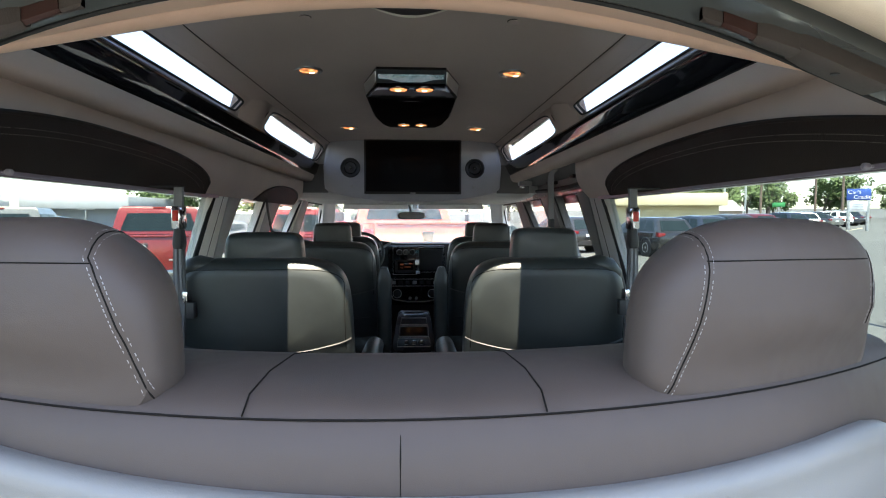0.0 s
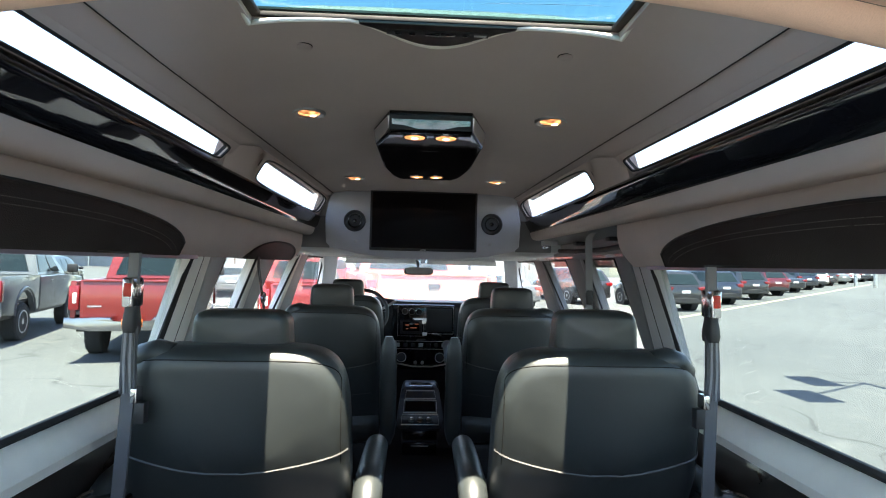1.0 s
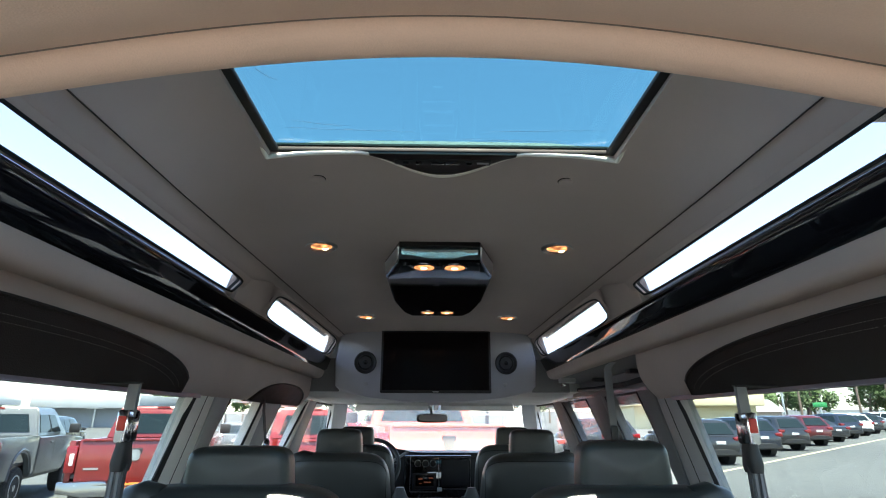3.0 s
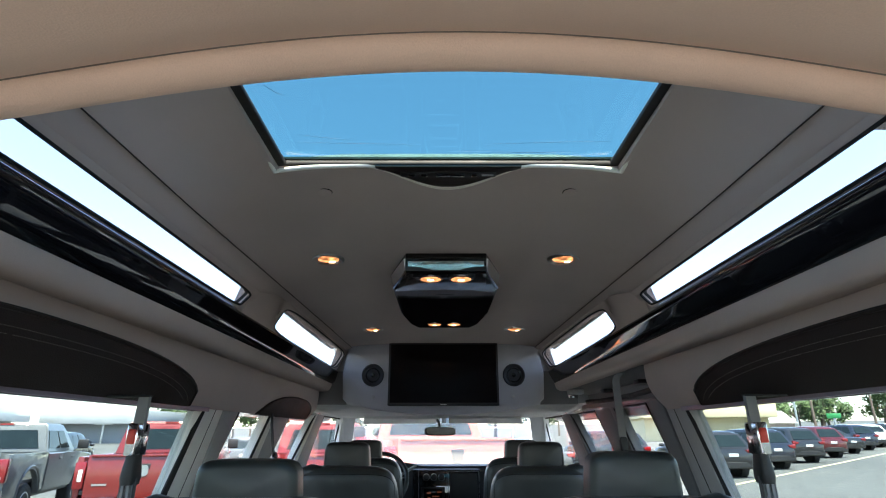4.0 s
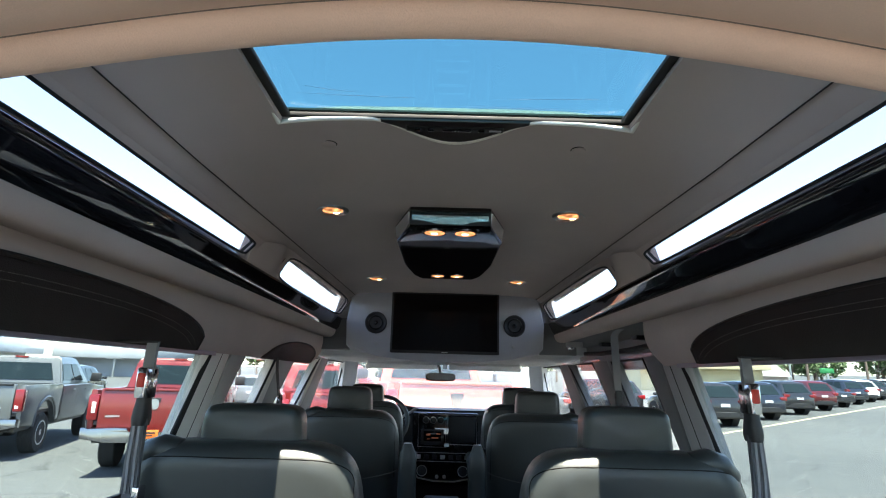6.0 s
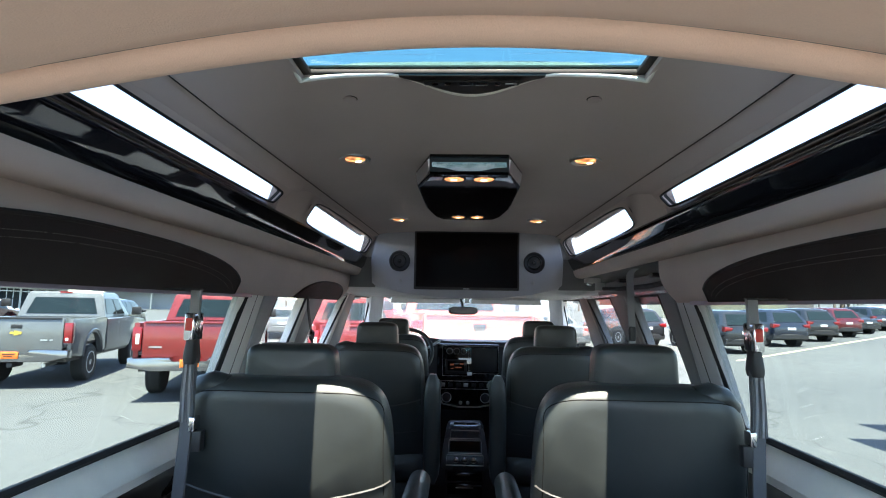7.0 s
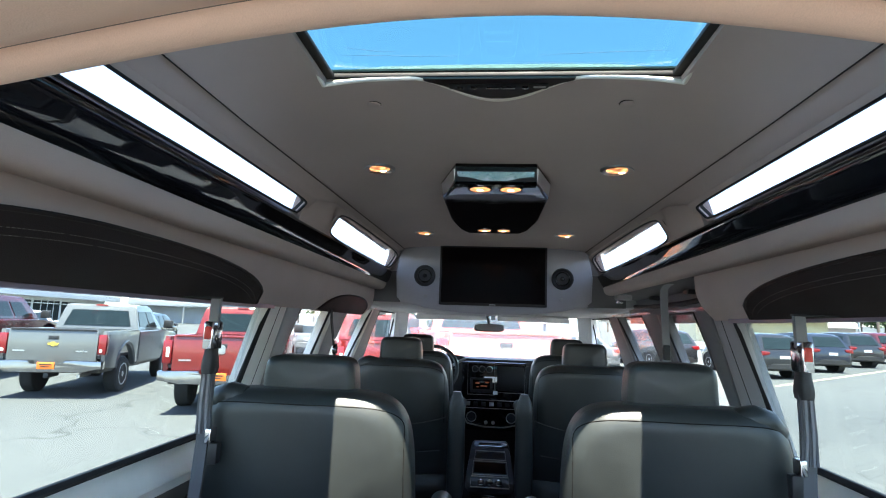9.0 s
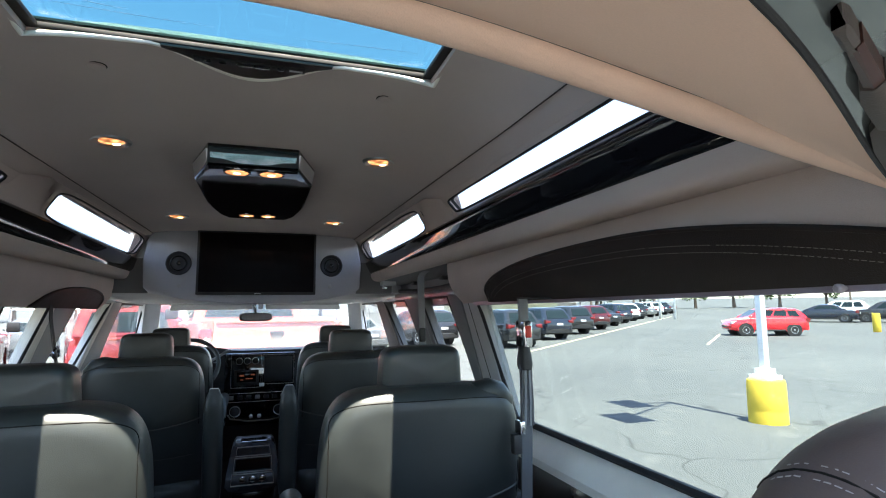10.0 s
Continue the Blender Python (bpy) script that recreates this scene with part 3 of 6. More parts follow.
# lower body, its wheels and the cab's shell, which close the van around
BODY = bpy.data.materials["white_body_paint"]
for s in (-1, 1):
    bm = bmesh.new()
    prism(bm, [(s * 1.0, 0.36), (s * 1.03, 0.50), (s * 1.035, 1.0), (s * 1.01, 1.335), (s * 0.996, 1.345), (s * 0.996, 0.36)], "y", 0.42, 5.9)
    structure(part("wall_%s_outer" % ("left" if s < 0 else "right"), bm, BODY), "white outer lower body side of the van", "wall")
    for y in (1.25, 5.0):
        wh = structure(new("wheel"), "black van tyre on a grey steel rim", "wheel")
        bm = bmesh.new()
        ring = lambda r, x: [(s * x, y + r * math.cos(a), 0.37 + r * math.sin(a)) for a in [2 * math.pi * k / 28 for k in range(28)]]
        loft(bm, [ring(0.22, 0.99), ring(0.34, 0.99), ring(0.37, 0.96), ring(0.37, 0.79), ring(0.34, 0.76), ring(0.22, 0.76)])
        part("tyre", bm, RUBBER, wh)
        bm = bmesh.new()
        loft(bm, [ring(0.225, 0.985), ring(0.20, 0.992), ring(0.17, 0.95), ring(0.06, 0.96), ring(0.01, 0.975)])
        part("rim", bm, STEEL, wh)
bm = bmesh.new()
loft(bm, [[(x, 4.96, 0.5), (x, 5.9, 0.5), (x, 5.95, 0.9), (x, 5.85, 1.18), (x, 5.32, 1.335), (x, 5.22, 1.32), (x, 5.2, 0.7)] for x in (-0.98, 0.98)])
structure(part("wall_nose", bm, BODY), "white van bonnet ahead of the windscreen", "wall")
bm = bmesh.new()
loft(bm, [[(x, 3.7, 2.40), (x, 3.7, 2.45), (x, 4.4, 2.22), (x, 5.0, 2.05), (x, 5.0, 2.02), (x, 4.4, 2.10)] for x in (-0.72, 0.72)])
structure(part("roof_front", bm, BODY), "white cab roof cap", "roof")

# dark cords that paint in the crease shade where the fabric panels meet
for s in (-1, 1):
    for x, z, y0, y1, r in ((0.729, 2.006, 0.62, 3.68, 0.005),):
        bm = bmesh.new()
        tube(bm, [(s * x, y0, z), (s * x, y1, z)], r, 6)
        structure(part("trim", bm, SEAM), "dark cord for the shaded crease between fabric panels", "trim")
    bm = bmesh.new()
    tube(bm, [(s * (0.5655 - 0.012 * max(0.0, (y - 2.3) / 1.42)), y, roof_edge(y) - 0.003) for y in (0.6, 1.0, 1.5, 1.8, 2.2, 2.6, 3.0, 3.4, 3.66)], 0.0014, 6)
    structure(part("trim", bm, CREASE), "dark cord for the shaded crease along the headliner's edge", "trim")

# sunroof
sunroof = structure(new("window_sunroof"), "large tinted glass sunroof with a black frame in the headliner", "window")
bm = bmesh.new()
box(bm, -0.41, 0.41, 0.70, 1.505, 2.3440, 2.3475)
part("pane", bm, SUN_GLASS, sunroof, smooth=False).visible_shadow = False
bm = bmesh.new()
for x0, x1, y0, y1 in ((-0.41, -0.366, 0.7, 1.505), (0.366, 0.41, 0.7, 1.505), (-0.366, 0.366, 1.476, 1.494), (-0.366, 0.366, 0.7, 0.73)):
    box(bm, x0, x1, y0, y1, 2.334, 2.3435, 0.002)
part("window_frame", bm, RUBBER, sunroof)
bm = bmesh.new()
box(bm, -0.41, 0.41, 1.477, 1.506, 2.3482, 2.353)
part("black_border", bm, RUBBER, sunroof, smooth=False)
# a few thin streaks on the underside of the pane
STREAK = mat("glass_streak", (0.05, 0.09, 0.13), 0.9, spec=0.1)
for x0, x1, y, sag in ((-0.33, -0.06, 1.395, 0.010), (-0.31, -0.20, 1.365, 0.020), (0.08, 0.34, 1.405, -0.012), (0.0, 0.30, 1.435, 0.006), (-0.34, -0.30, 1.18, 0.05)):
    bm = bmesh.new()
    tube(bm, [(x0 + (x1 - x0) * k / 12, y + sag * math.sin(math.pi * k / 24), 2.3436) for k in range(13)], [0.0001 + 0.0004 * math.sin(math.pi * (k + 0.5) / 13) for k in range(13)], 5)
    part("streak", bm, STREAK, sunroof, "faint thin streak on the glass")
bm = bmesh.new()
lip = []
for k in range(61):
    x = -0.39 + 0.78 * k / 60
    dip = 0.105 * max(0.0, math.cos(min(abs(x) / 0.185, 1) * math.pi / 2)) ** 1.6
    lip.append((x, 1.482 + dip, roof_z(x, 1.482 + dip) - 0.001))
side_lip = [(0.392, y, roof_z(0.39, y) + 0.004) for y in (1.44, 1.3, 1.15, 1.0, 0.85)]
tube(bm, [(-x, y, z) for x, y, z in reversed(side_lip)] + lip + side_lip, [0.003] * 4 + [0.0048] + [0.0055] * 61 + [0.0048] + [0.003] * 4, 8)
part("trim_lip", bm, CREAM, sunroof, "pale rounded lip around the opening")

# ---- front bulkhead with the television ----
bm = bmesh.new()
outline = [(-0.575, 2.235), (-0.55, 2.268), (-0.4, 2.29), (0.4, 2.29), (0.55, 2.268), (0.575, 2.235), (0.60, 2.10), (0.592, 1.955), (0.56, 1.925), (0.40, 1.892), (0.2, 1.872), (0, 1.866), (-0.2, 1.872), (-0.40, 1.892), (-0.56, 1.925), (-0.592, 1.955), (-0.60, 2.10)]
prism(bm, outline, "y", 3.655, 3.80, 0.018)
structure(part("wall_front", bm, mat("bulkhead_fabric", (0.39, 0.385, 0.405), 0.85, vary=0.06, bump=0.25, bump_scale=800)), "grey fabric bulkhead carrying the television", "wall")
bm = bmesh.new()
box(bm, -0.655, 0.655, 3.72, 3.80, 2.0, 2.36)
structure(part("wall_front_upper", bm, GREY_PLASTIC), "grey closing wall behind the bulkhead", "wall")

for s in (-1, 1):
    bm = bmesh.new()
    box(bm, *sorted((s * 0.575, s * 0.80)), 3.692, 3.735, 1.925, 2.118, 0.006)
    structure(part("trim", bm, DOOR_GREY), "grey filler panel beside the bulkhead", "trim")

tv = thing("television", (0, 3.655, 1.915), "black flat television set into the front bulkhead", "television")
bm = bmesh.new()
box(bm, -0.325, 0.325, -0.028, 0.004, 0.0, 0.362, 0.006)
part("bezel", bm, BLACK_PLASTIC, tv)
bm = bmesh.new()
box(bm, -0.312, 0.312, -0.031, -0.026, 0.016, 0.35)
part("screen", bm, SCREEN, tv, "dark glossy switched-off screen")
bm = bmesh.new()
box(bm, -0.018, 0.018, -0.0315, -0.029, 0.004, 0.009)
part("badge", bm, STEEL, tv)
bm = bmesh.new()
box(bm, -0.05, 0.05, -0.03, 0.0, 0.362, 0.37, 0.003)
part("sensor_bar", bm, GLOSS_BLACK, tv)


def speaker(x):
    root = thing("speaker", (x, 3.655, 2.09), "round black loudspeaker set into the bulkhead", "speaker", "bulkhead speakers")
    bm = bmesh.new()
    rings = [[(r * math.cos(a), y, r * math.sin(a)) for a in [2 * math.pi * k / 32 for k in range(32)]] for r, y in ((0.066, 0.0), (0.066, -0.008), (0.060, -0.013), (0.052, -0.010), (0.046, -0.004), (0.046, 0.0))]
    loft(bm, rings)
    part("rim", bm, BLACK_PLASTIC, root)
    bm = bmesh.new()
    rings = [[(r * math.cos(a), y, r * math.sin(a)) for a in [2 * math.pi * k / 32 for k in range(32)]] for r, y in ((0.048, -0.001), (0.044, -0.006), (0.034, -0.004), (0.02, -0.0025), (0.012, -0.006), (0.004, -0.0075))]
    loft(bm, rings)
    cone = part("cone", bm, BLACK_PLASTIC, root)
    bm = bmesh.new()
    tube(bm, [(0.039 * math.cos(a), -0.0065, 0.039 * math.sin(a)) for a in [2 * math.pi * k / 32 for k in range(32)]], 0.0035, 8, closed=True)
    part("surround", bm, GLOSS_BLACK, cone)
    bm = bmesh.new()
    loft(bm, [[(r * math.cos(a), y, r * math.sin(a)) for a in [2 * math.pi * k / 20 for k in range(20)]] for r, y in ((0.013, -0.004), (0.012, -0.009), (0.008, -0.013), (0.002, -0.0145))])
    part("dust_cap", bm, GLOSS_BLACK, cone)


speaker(-0.418)
speaker(0.418)
for x in (-0.41, 0.41):
    bm = bmesh.new()
    disc(bm, (0, -0.003, 0), 0.011, "y", 0.006, 16, 0.002)
    b = part("knob", bm, GREY_PLASTIC)
    b.location = (x, 3.655, 1.965)
    tagged(b, "small grey round button on the bulkhead", "knob", "bulkhead buttons")


def downlight(x, y):
    z = roof_z(x, y)
    root = thing("ceiling_light", (x, y, z), "small round lit downlight in the headliner", "light", "ceiling downlights")
    bm = bmesh.new()
    ring = lambda r, h: [(r * math.cos(a), r * math.sin(a), h) for a in [2 * math.pi * k / 28 for k in range(28)]]
    loft(bm, [ring(0.054, 0.002), ring(0.053, -0.004), ring(0.049, -0.007), ring(0.045, -0.006), ring(0.044, 0.004)])
    part("rim", bm, STEEL, root)
    bm = bmesh.new()
    loft(bm, [ring(0.0445, -0.005), ring(0.040, -0.002), ring(0.035, 0.0)], caps=False)
    part("reflector", bm, STEEL, root)
    bm = bmesh.new()
    loft(bm, [ring(0.037, 0.0), ring(0.030, -0.004), ring(0.018, -0.007), ring(0.004, -0.008)])
    lens = part("lens", bm, WARM, root, "warm glowing lens")
    bm = bmesh.new()
    loft(bm, [[(x + 0.012 * math.cos(y * 9), y + 0.008, z) for x, y, z in q] for q in (ring(0.012, -0.0055), ring(0.009, -0.0085), ring(0.003, -0.0095))])
    part("bulb", bm, BULB, lens)


for x in (-0.382, 0.382):
    downlight(x, 2.05)
for x in (-0.372, 0.372):
    downlight(x, 3.2)
for x in (-0.302, 0.302):
    bm = bmesh.new()
    disc(bm, (0, 0, -0.002), 0.017, "z", 0.008, 20, 0.002)
    b = part("cap", bm, HEADLINER)
    bm = bmesh.new()
    tube(bm, [(0.0178 * math.cos(a), 0.0178 * math.sin(a), -0.001) for a in [2 * math.pi * k / 24 for k in range(24)]], 0.0014, 5, closed=True)
    part("rim", bm, SEAM, b)
    b.location = (x, 1.60, roof_z(x, 1.60))
    tagged(b, "round fabric-coloured plug in the headliner", "cap", "ceiling plugs")

# overhead console
con = thing("ceiling_console", (0, 0, roof_z(0, 2.4)), "glossy black overhead console with four lit reading lamps", "console")
cz = con.location.z
bm = bmesh.new()


def octo(e, z):
    """Outline of the console, drawn in by e."""
    half = [(0.128, 2.020 + e), (0.192 - e, 2.235), (0.190 - e, 2.64), (0.160 - e, 2.88), (0.118, 2.965 - e)]
    return [(x, y, z) for x, y in half] + [(-x, y, z) for x, y in reversed(half)]


loft(bm, [octo(0, 0.02), octo(0, -0.003), octo(0.0056, -0.051), octo(0.009, -0.0555), octo(0.016, -0.0575), octo(0.05, -0.058)])
part("housing", bm, GLOSS_BLACK, con, smooth=False)
for s in (-1, 1):
    bm = bmesh.new()
    loft(bm, [[(s * (0.131 + d), 2.029, z0), (s * (0.188 + d), 2.220, z0), (s * (0.181 + d), 2.225, z1), (s * (0.128 + d), 2.039, z1)] for d, z0, z1 in ((-0.008, -0.008, -0.050), (0.0035, -0.008, -0.050))])
    part("corner_trim", bm, SATIN_CHROME, con, "chrome corner strip")
# mirror strip imitates bright reflections in the glossy black rear face
bm = bmesh.new()
loft(bm, [[(x, y + 0.0998 * (-0.004 - z), z) for x, z in ((-0.122, -0.020), (0.122, -0.020), (0.120, -0.036), (0.085, -0.038), (0.040, -0.048), (-0.040, -0.048), (-0.085, -0.038), (-0.120, -0.036))] for y in (2.0185, 2.0220)])
part("rear_mirror", bm, CONSOLE_MIRROR, con, "mirror strip standing in for the housing's bright reflection", smooth=False)
for x, y, r, z in ((-0.05, 2.090, 0.034, -0.058), (0.05, 2.090, 0.034, -0.058), (-0.045, 2.86, 0.03, -0.058), (0.045, 2.86, 0.03, -0.058)):
    bm = bmesh.new()
    ring = lambda q, h: [(x + q * math.cos(a), y + q * math.sin(a), z + h) for a in [2 * math.pi * k / 24 for k in range(24)]]
    loft(bm, [ring(r * 1.2, 0.012), ring(r * 1.2, -0.0015), ring(r, -0.003), ring(r, 0.0)])
    lamp = part("lamp_ring", bm, CHROME, con)
    bm = bmesh.new()
    loft(bm, [ring(r * 0.98, -0.001), ring(r * 0.7, -0.004), ring(0.004, -0.005)])
    part("lens", bm, WARM, lamp, "warm glowing lens")
    bm = bmesh.new()
    loft(bm, [ring(r * 0.45, -0.0036), ring(r * 0.3, -0.0050), ring(0.003, -0.0056)])
    part("bulb", bm, BULB, lamp)
bm = bmesh.new()
box(bm, -0.032, 0.032, 2.3, 2.62, -0.0586, -0.055)
part("cover", bm, GLOSS_BLACK, con)

# sunroof control panel
ctl = thing("control_panel", (0, 1.55, roof_z(0, 1.55)), "dark wood-look switch panel in the headliner by the sunroof", "control panel")
bm = bmesh.new()
pts = []
for k in range(25):
    x = -0.165 + 0.33 * k / 24
    pts.append((x, -0.062 + 0.094 * max(0.0, math.cos(abs(x) / 0.165 * math.pi / 2)) ** 1.5))
prism(bm, pts + [(0.165, -0.072), (-0.165, -0.072)], "z", -0.004, 0.006, 0.002)
part("plate", bm, WOOD, ctl)
bm = bmesh.new()
box(bm, -0.11, 0.11, -0.050, -0.026, -0.007, -0.003, 0.002)
part("switch_strip", bm, BLACK_PLASTIC, ctl)
for x, w in ((-0.085, 0.007), (-0.055, 0.007), (-0.012, 0.016), (0.022, 0.016), (0.06, 0.007)):
    bm = bmesh.new()
    box(bm, x - w, x + w, -0.044, -0.032, -0.0095, -0.006, 0.0015)
    part("button", bm, GLOSS_BLACK, ctl)
bm = bmesh.new()
box(bm, 0.078, 0.105, -0.041, -0.034, -0.0085, -0.006, 0.0008)
part("label_plate", bm, LIGHT_PLASTIC, ctl)
# ---- window valances, blinds and belts ----
def wall_face(z):
    """Inner face of the fabric side wall."""
    t = (2.006 - z) / 0.164
    return 0.718 + 0.088 * t - 0.020 * math.sin(math.pi * min(max(t, 0), 1))


def valance(s, y0, y1, peak_y, z_end, peak, name):
    """Dark leather panel with a curved upper edge over a window."""
    root = thing(name, (0, 0, 0), "dark brown leather valance with pale double stitching above the window", "valance", "window valances")
    bm = bmesh.new()
    n = 40
    top = []
    for k in range(n + 1):
        y = y0 + (y1 - y0) * k / n
        if y < peak_y:
            u = (peak_y - y) / (peak_y - y0)
            z = peak - (peak - z_end) * u ** 2
        else:
            u = (y - peak_y) / (y1 - peak_y)
            z = 1.846 + (peak - 1.846) * math.sqrt(max(0.0, 1 - u ** 2.4))
        top.append((y, z))
    rings = []
    for y, z in top:
        row = []
        for j in range(6):
            zz = 1.842 + (z + 0.002 - 1.842) * j / 5
            row.append((s * (wall_face(zz) - 0.012), y, zz))
        back = [(s * (wall_face(p[2]) + 0.01), y, p[2]) for p in reversed(row)]
        rings.append(row + back)
    loft(bm, rings)
    panel = part("panel", bm, VALANCE, root)
    for off in (0.028, 0.040):
        bm = bmesh.new()
        dashes(bm, [(s * (wall_face(z - off) - 0.0135), y, z - off) for y, z in top if z - off > 1.85], 0.006, 0.003, 0.0006)
        part("stitching", bm, DIM_THREAD, panel, "fine grey-brown stitching")
    bm = bmesh.new()
    tube(bm, [(s * (wall_face(z) - 0.011), y, z) for y, z in top], 0.005, 6)
    part("piping", bm, VALANCE, root)


for s in (-1, 1):
    valance(s, 0.60, 2.12, 1.33, 1.850, 1.958, "valance")
    bl = thing("roller_blind", (0, 0, 0), "raised pleated window blind with a mauve rail and added violet glow", "blind", "raised blinds")
    for k in range(6):
        bm = bmesh.new()
        prism(bm, [(s * (0.809 + 0.0085 * k), 1.842), (s * (0.813 + 0.0085 * k), 1.834 + 0.001 * (k % 2)), (s * (0.8165 + 0.0085 * k), 1.842), (s * (0.8165 + 0.0085 * k), 1.858), (s * (0.809 + 0.0085 * k), 1.858)], "y", 0.62, 2.31)
        part("pleat", bm, BLIND, bl, smooth=False)
    bm = bmesh.new()
    box(bm, *sorted((s * 0.801, s * 0.8085)), 0.62, 2.30, 1.833, 1.852, 0.002)
    part("rail", bm, mat("mauve_grey_rail", (0.20, 0.17, 0.22), 0.4, vary=0.05), bl, "mauve grey bottom rail")
    bm = bmesh.new()
    ky = 0.90 if s > 0 else 1.12
    tube(bm, [(s * 0.806, ky, 1.838), (s * 0.796, ky, 1.838), (s * 0.792, ky, 1.838), (s * 0.784, ky, 1.838), (s * 0.781, ky, 1.838)], [0.003, 0.003, 0.0065, 0.0065, 0.004], 12)
    part("knob", bm, mat("mauve_knob", (0.3, 0.27, 0.3), 0.4), bl, "round mauve pull knob")
    # added emissive strip that gives the blind's edge a violet tint; no known lamp
    bm = bmesh.new()
    box(bm, *sorted((s * 0.815, s * 0.822)), 0.5, 2.3, 1.864, 1.867)
    part("glow_strip", bm, VIOLET_GLOW, bl, "violet glowing strip added above the pleats")

# small leather pad ahead of the valance on the driver's side
root = thing("valance", (0, 0, 0), "small dark leather pad with a curved top on the side wall", "valance", "window valances")
bm = bmesh.new()
rings = []
for k in range(25):
    y = 2.78 + 0.86 * k / 24
    z = 1.842 + 0.085 * math.sqrt(max(0.0, 1 - abs((y - 3.21) / 0.43) ** 2.4))
    row = [(-(wall_face(1.840 + (z - 1.840) * j / 4) - 0.010), y, 1.840 + (z - 1.838) * j / 4) for j in range(5)]
    rings.append(row + [(p[0] - 0.03, p[1], p[2]) for p in reversed(row)])
loft(bm, rings)
part("panel", bm, VALANCE, root)
bm = bmesh.new()
tube(bm, [r[4] for r in rings], 0.006, 6)
part("piping", bm, VALANCE, root)


def ribbon(bm, path, width, thick, across):
    """A flat strap along a path; across: the direction of its width."""
    w = Vector(across).normalized() * width / 2
    rings = []
    pts = [Vector(p) for p in path]
    for i, p in enumerate(pts):
        d = (pts[min(i + 1, len(pts) - 1)] - pts[max(i - 1, 0)]).normalized()
        n = d.cross(w).normalized() * thick / 2
        rings.append([p + w + n, p - w + n, p - w - n, p + w - n])
    return loft(bm, rings)


def hanging_belt(s):
    """Seat belt that hangs beside the window, with its red-buttoned buckle."""
    x, y = s * 0.708, 1.695
    root = thing("seat_belt", (x, y, 1.05), "grey hanging seat belt with a red-buttoned chrome buckle", "seat belt", "side seat belts")
    bm = bmesh.new()
    ribbon(bm, [(0, 0.004, 0.794), (0, 0.002, 0.76), (0, 0, 0.72)], 0.030, 0.008, (1, 0.3 * s, 0))
    part("upper_strap", bm, BELT, root)
    bm = bmesh.new()
    box(bm, *sorted((-s * 0.014, s * 0.12)), -0.008, 0.014, 0.7925, 0.797, 0.001)
    part("anchor", bm, RUBBER, root)
    bm = bmesh.new()
    box(bm, -0.0135, 0.0135, -0.026, 0.026, 0.665, 0.735, 0.005)
    bk = part("buckle", bm, CHROME, root, "chrome buckle housing")
    bm = bmesh.new()
    box(bm, -0.009, 0.009, -0.029, 0.017, 0.69, 0.722, 0.003)
    part("release_button", bm, RED_PLASTIC, bk, "red release button")
    bm = bmesh.new()
    loft(bm, [[(a * w, b * w * 1.5, z) for a, b in squircle(1, 1, 4, 16)] for z, w in ((0.672, 0.012), (0.655, 0.0125), (0.64, 0.0145), (0.62, 0.016), (0.605, 0.014))])
    part("boot", bm, BLACK_PLASTIC, root)
    for k, dx in enumerate((-0.014, -0.007, 0.0, 0.007, 0.014)):
        bm = bmesh.new()
        ribbon(bm, [(dx * 0.8, -0.006 - 0.004 * (k % 2), 0.625), (dx, -0.008 - 0.004 * (k % 2), 0.53), (dx * 1.1, -0.006, 0.46)], 0.0064, 0.008, (1, 0.2 * s, 0))
        part("fold", bm, BELT if k % 2 else DARK_BELT, root)
    bm = bmesh.new()
    ribbon(bm, [(0, 0, 0.62), (0, -0.004, 0.46), (-0.012, -0.01, 0.2), (-0.04 if s < 0 else -0.02, -0.02, 0.0)], 0.034, 0.005, (1, 0.2 * s, 0))
    part("lower_strap", bm, DARK_BELT, root)
    bm = bmesh.new()
    box(bm, -0.008 - s * 0.02, 0.008 - s * 0.02, -0.02, 0.012, 0.44, 0.475, 0.003)
    part("guide_clip", bm, CHROME, root)
    bm = bmesh.new()
    box(bm, -0.012 - s * 0.03, 0.012 - s * 0.03, -0.012, 0.012, 0.39, 0.44, 0.003)
    part("tongue", bm, BLACK_PLASTIC, root)


hanging_belt(-1)
hanging_belt(1)

sb = thing("seat_belt", (0.615, 2.40, 1.62), "grey seat belt hanging from the roof rail by the door", "seat belt", "side seat belts")
bm = bmesh.new()
ribbon(bm, [(0.03, 0.0, 0.350), (0.014, 0.0, 0.340), (0.006, 0.0, 0.325), (0.006, 0.0, 0.28), (0.010, 0, 0.12)], 0.026, 0.008, (1, 0, 0))
part("upper_strap", bm, BELT, sb)
bm = bmesh.new()
box(bm, -0.002, 0.022, -0.013, 0.013, 0.075, 0.13, 0.005)
part("buckle", bm, BLACK_PLASTIC, sb)
bm = bmesh.new()
ribbon(bm, [(0.010, 0, 0.1), (0.012, 0, -0.1), (0.03, 0.02, -0.4), (0.1, 0.05, -0.62)], 0.028, 0.004, (1, 0, 0))
part("lower_strap", bm, BELT, sb)

sb = thing("seat_belt", (-0.77, 2.92, 1.5), "black shoulder belt on its loop at the door pillar", "seat belt", "side seat belts")
bm = bmesh.new()
ribbon(bm, [(-0.02, 0.06, 0.36), (0, 0, 0.3), (0.02, 0.03, 0.12), (0.03, 0.06, -0.2), (0.03, 0.08, -0.5)], 0.03, 0.004, (0, 1, 0))
part("strap", bm, BLACK_PLASTIC, sb)
bm = bmesh.new()
tube(bm, [(0.02, 0.02 + 0.03 * math.cos(a), 0.16 + 0.022 * math.sin(a)) for a in [2 * math.pi * k / 14 for k in range(14)]], 0.006, 6, closed=True)
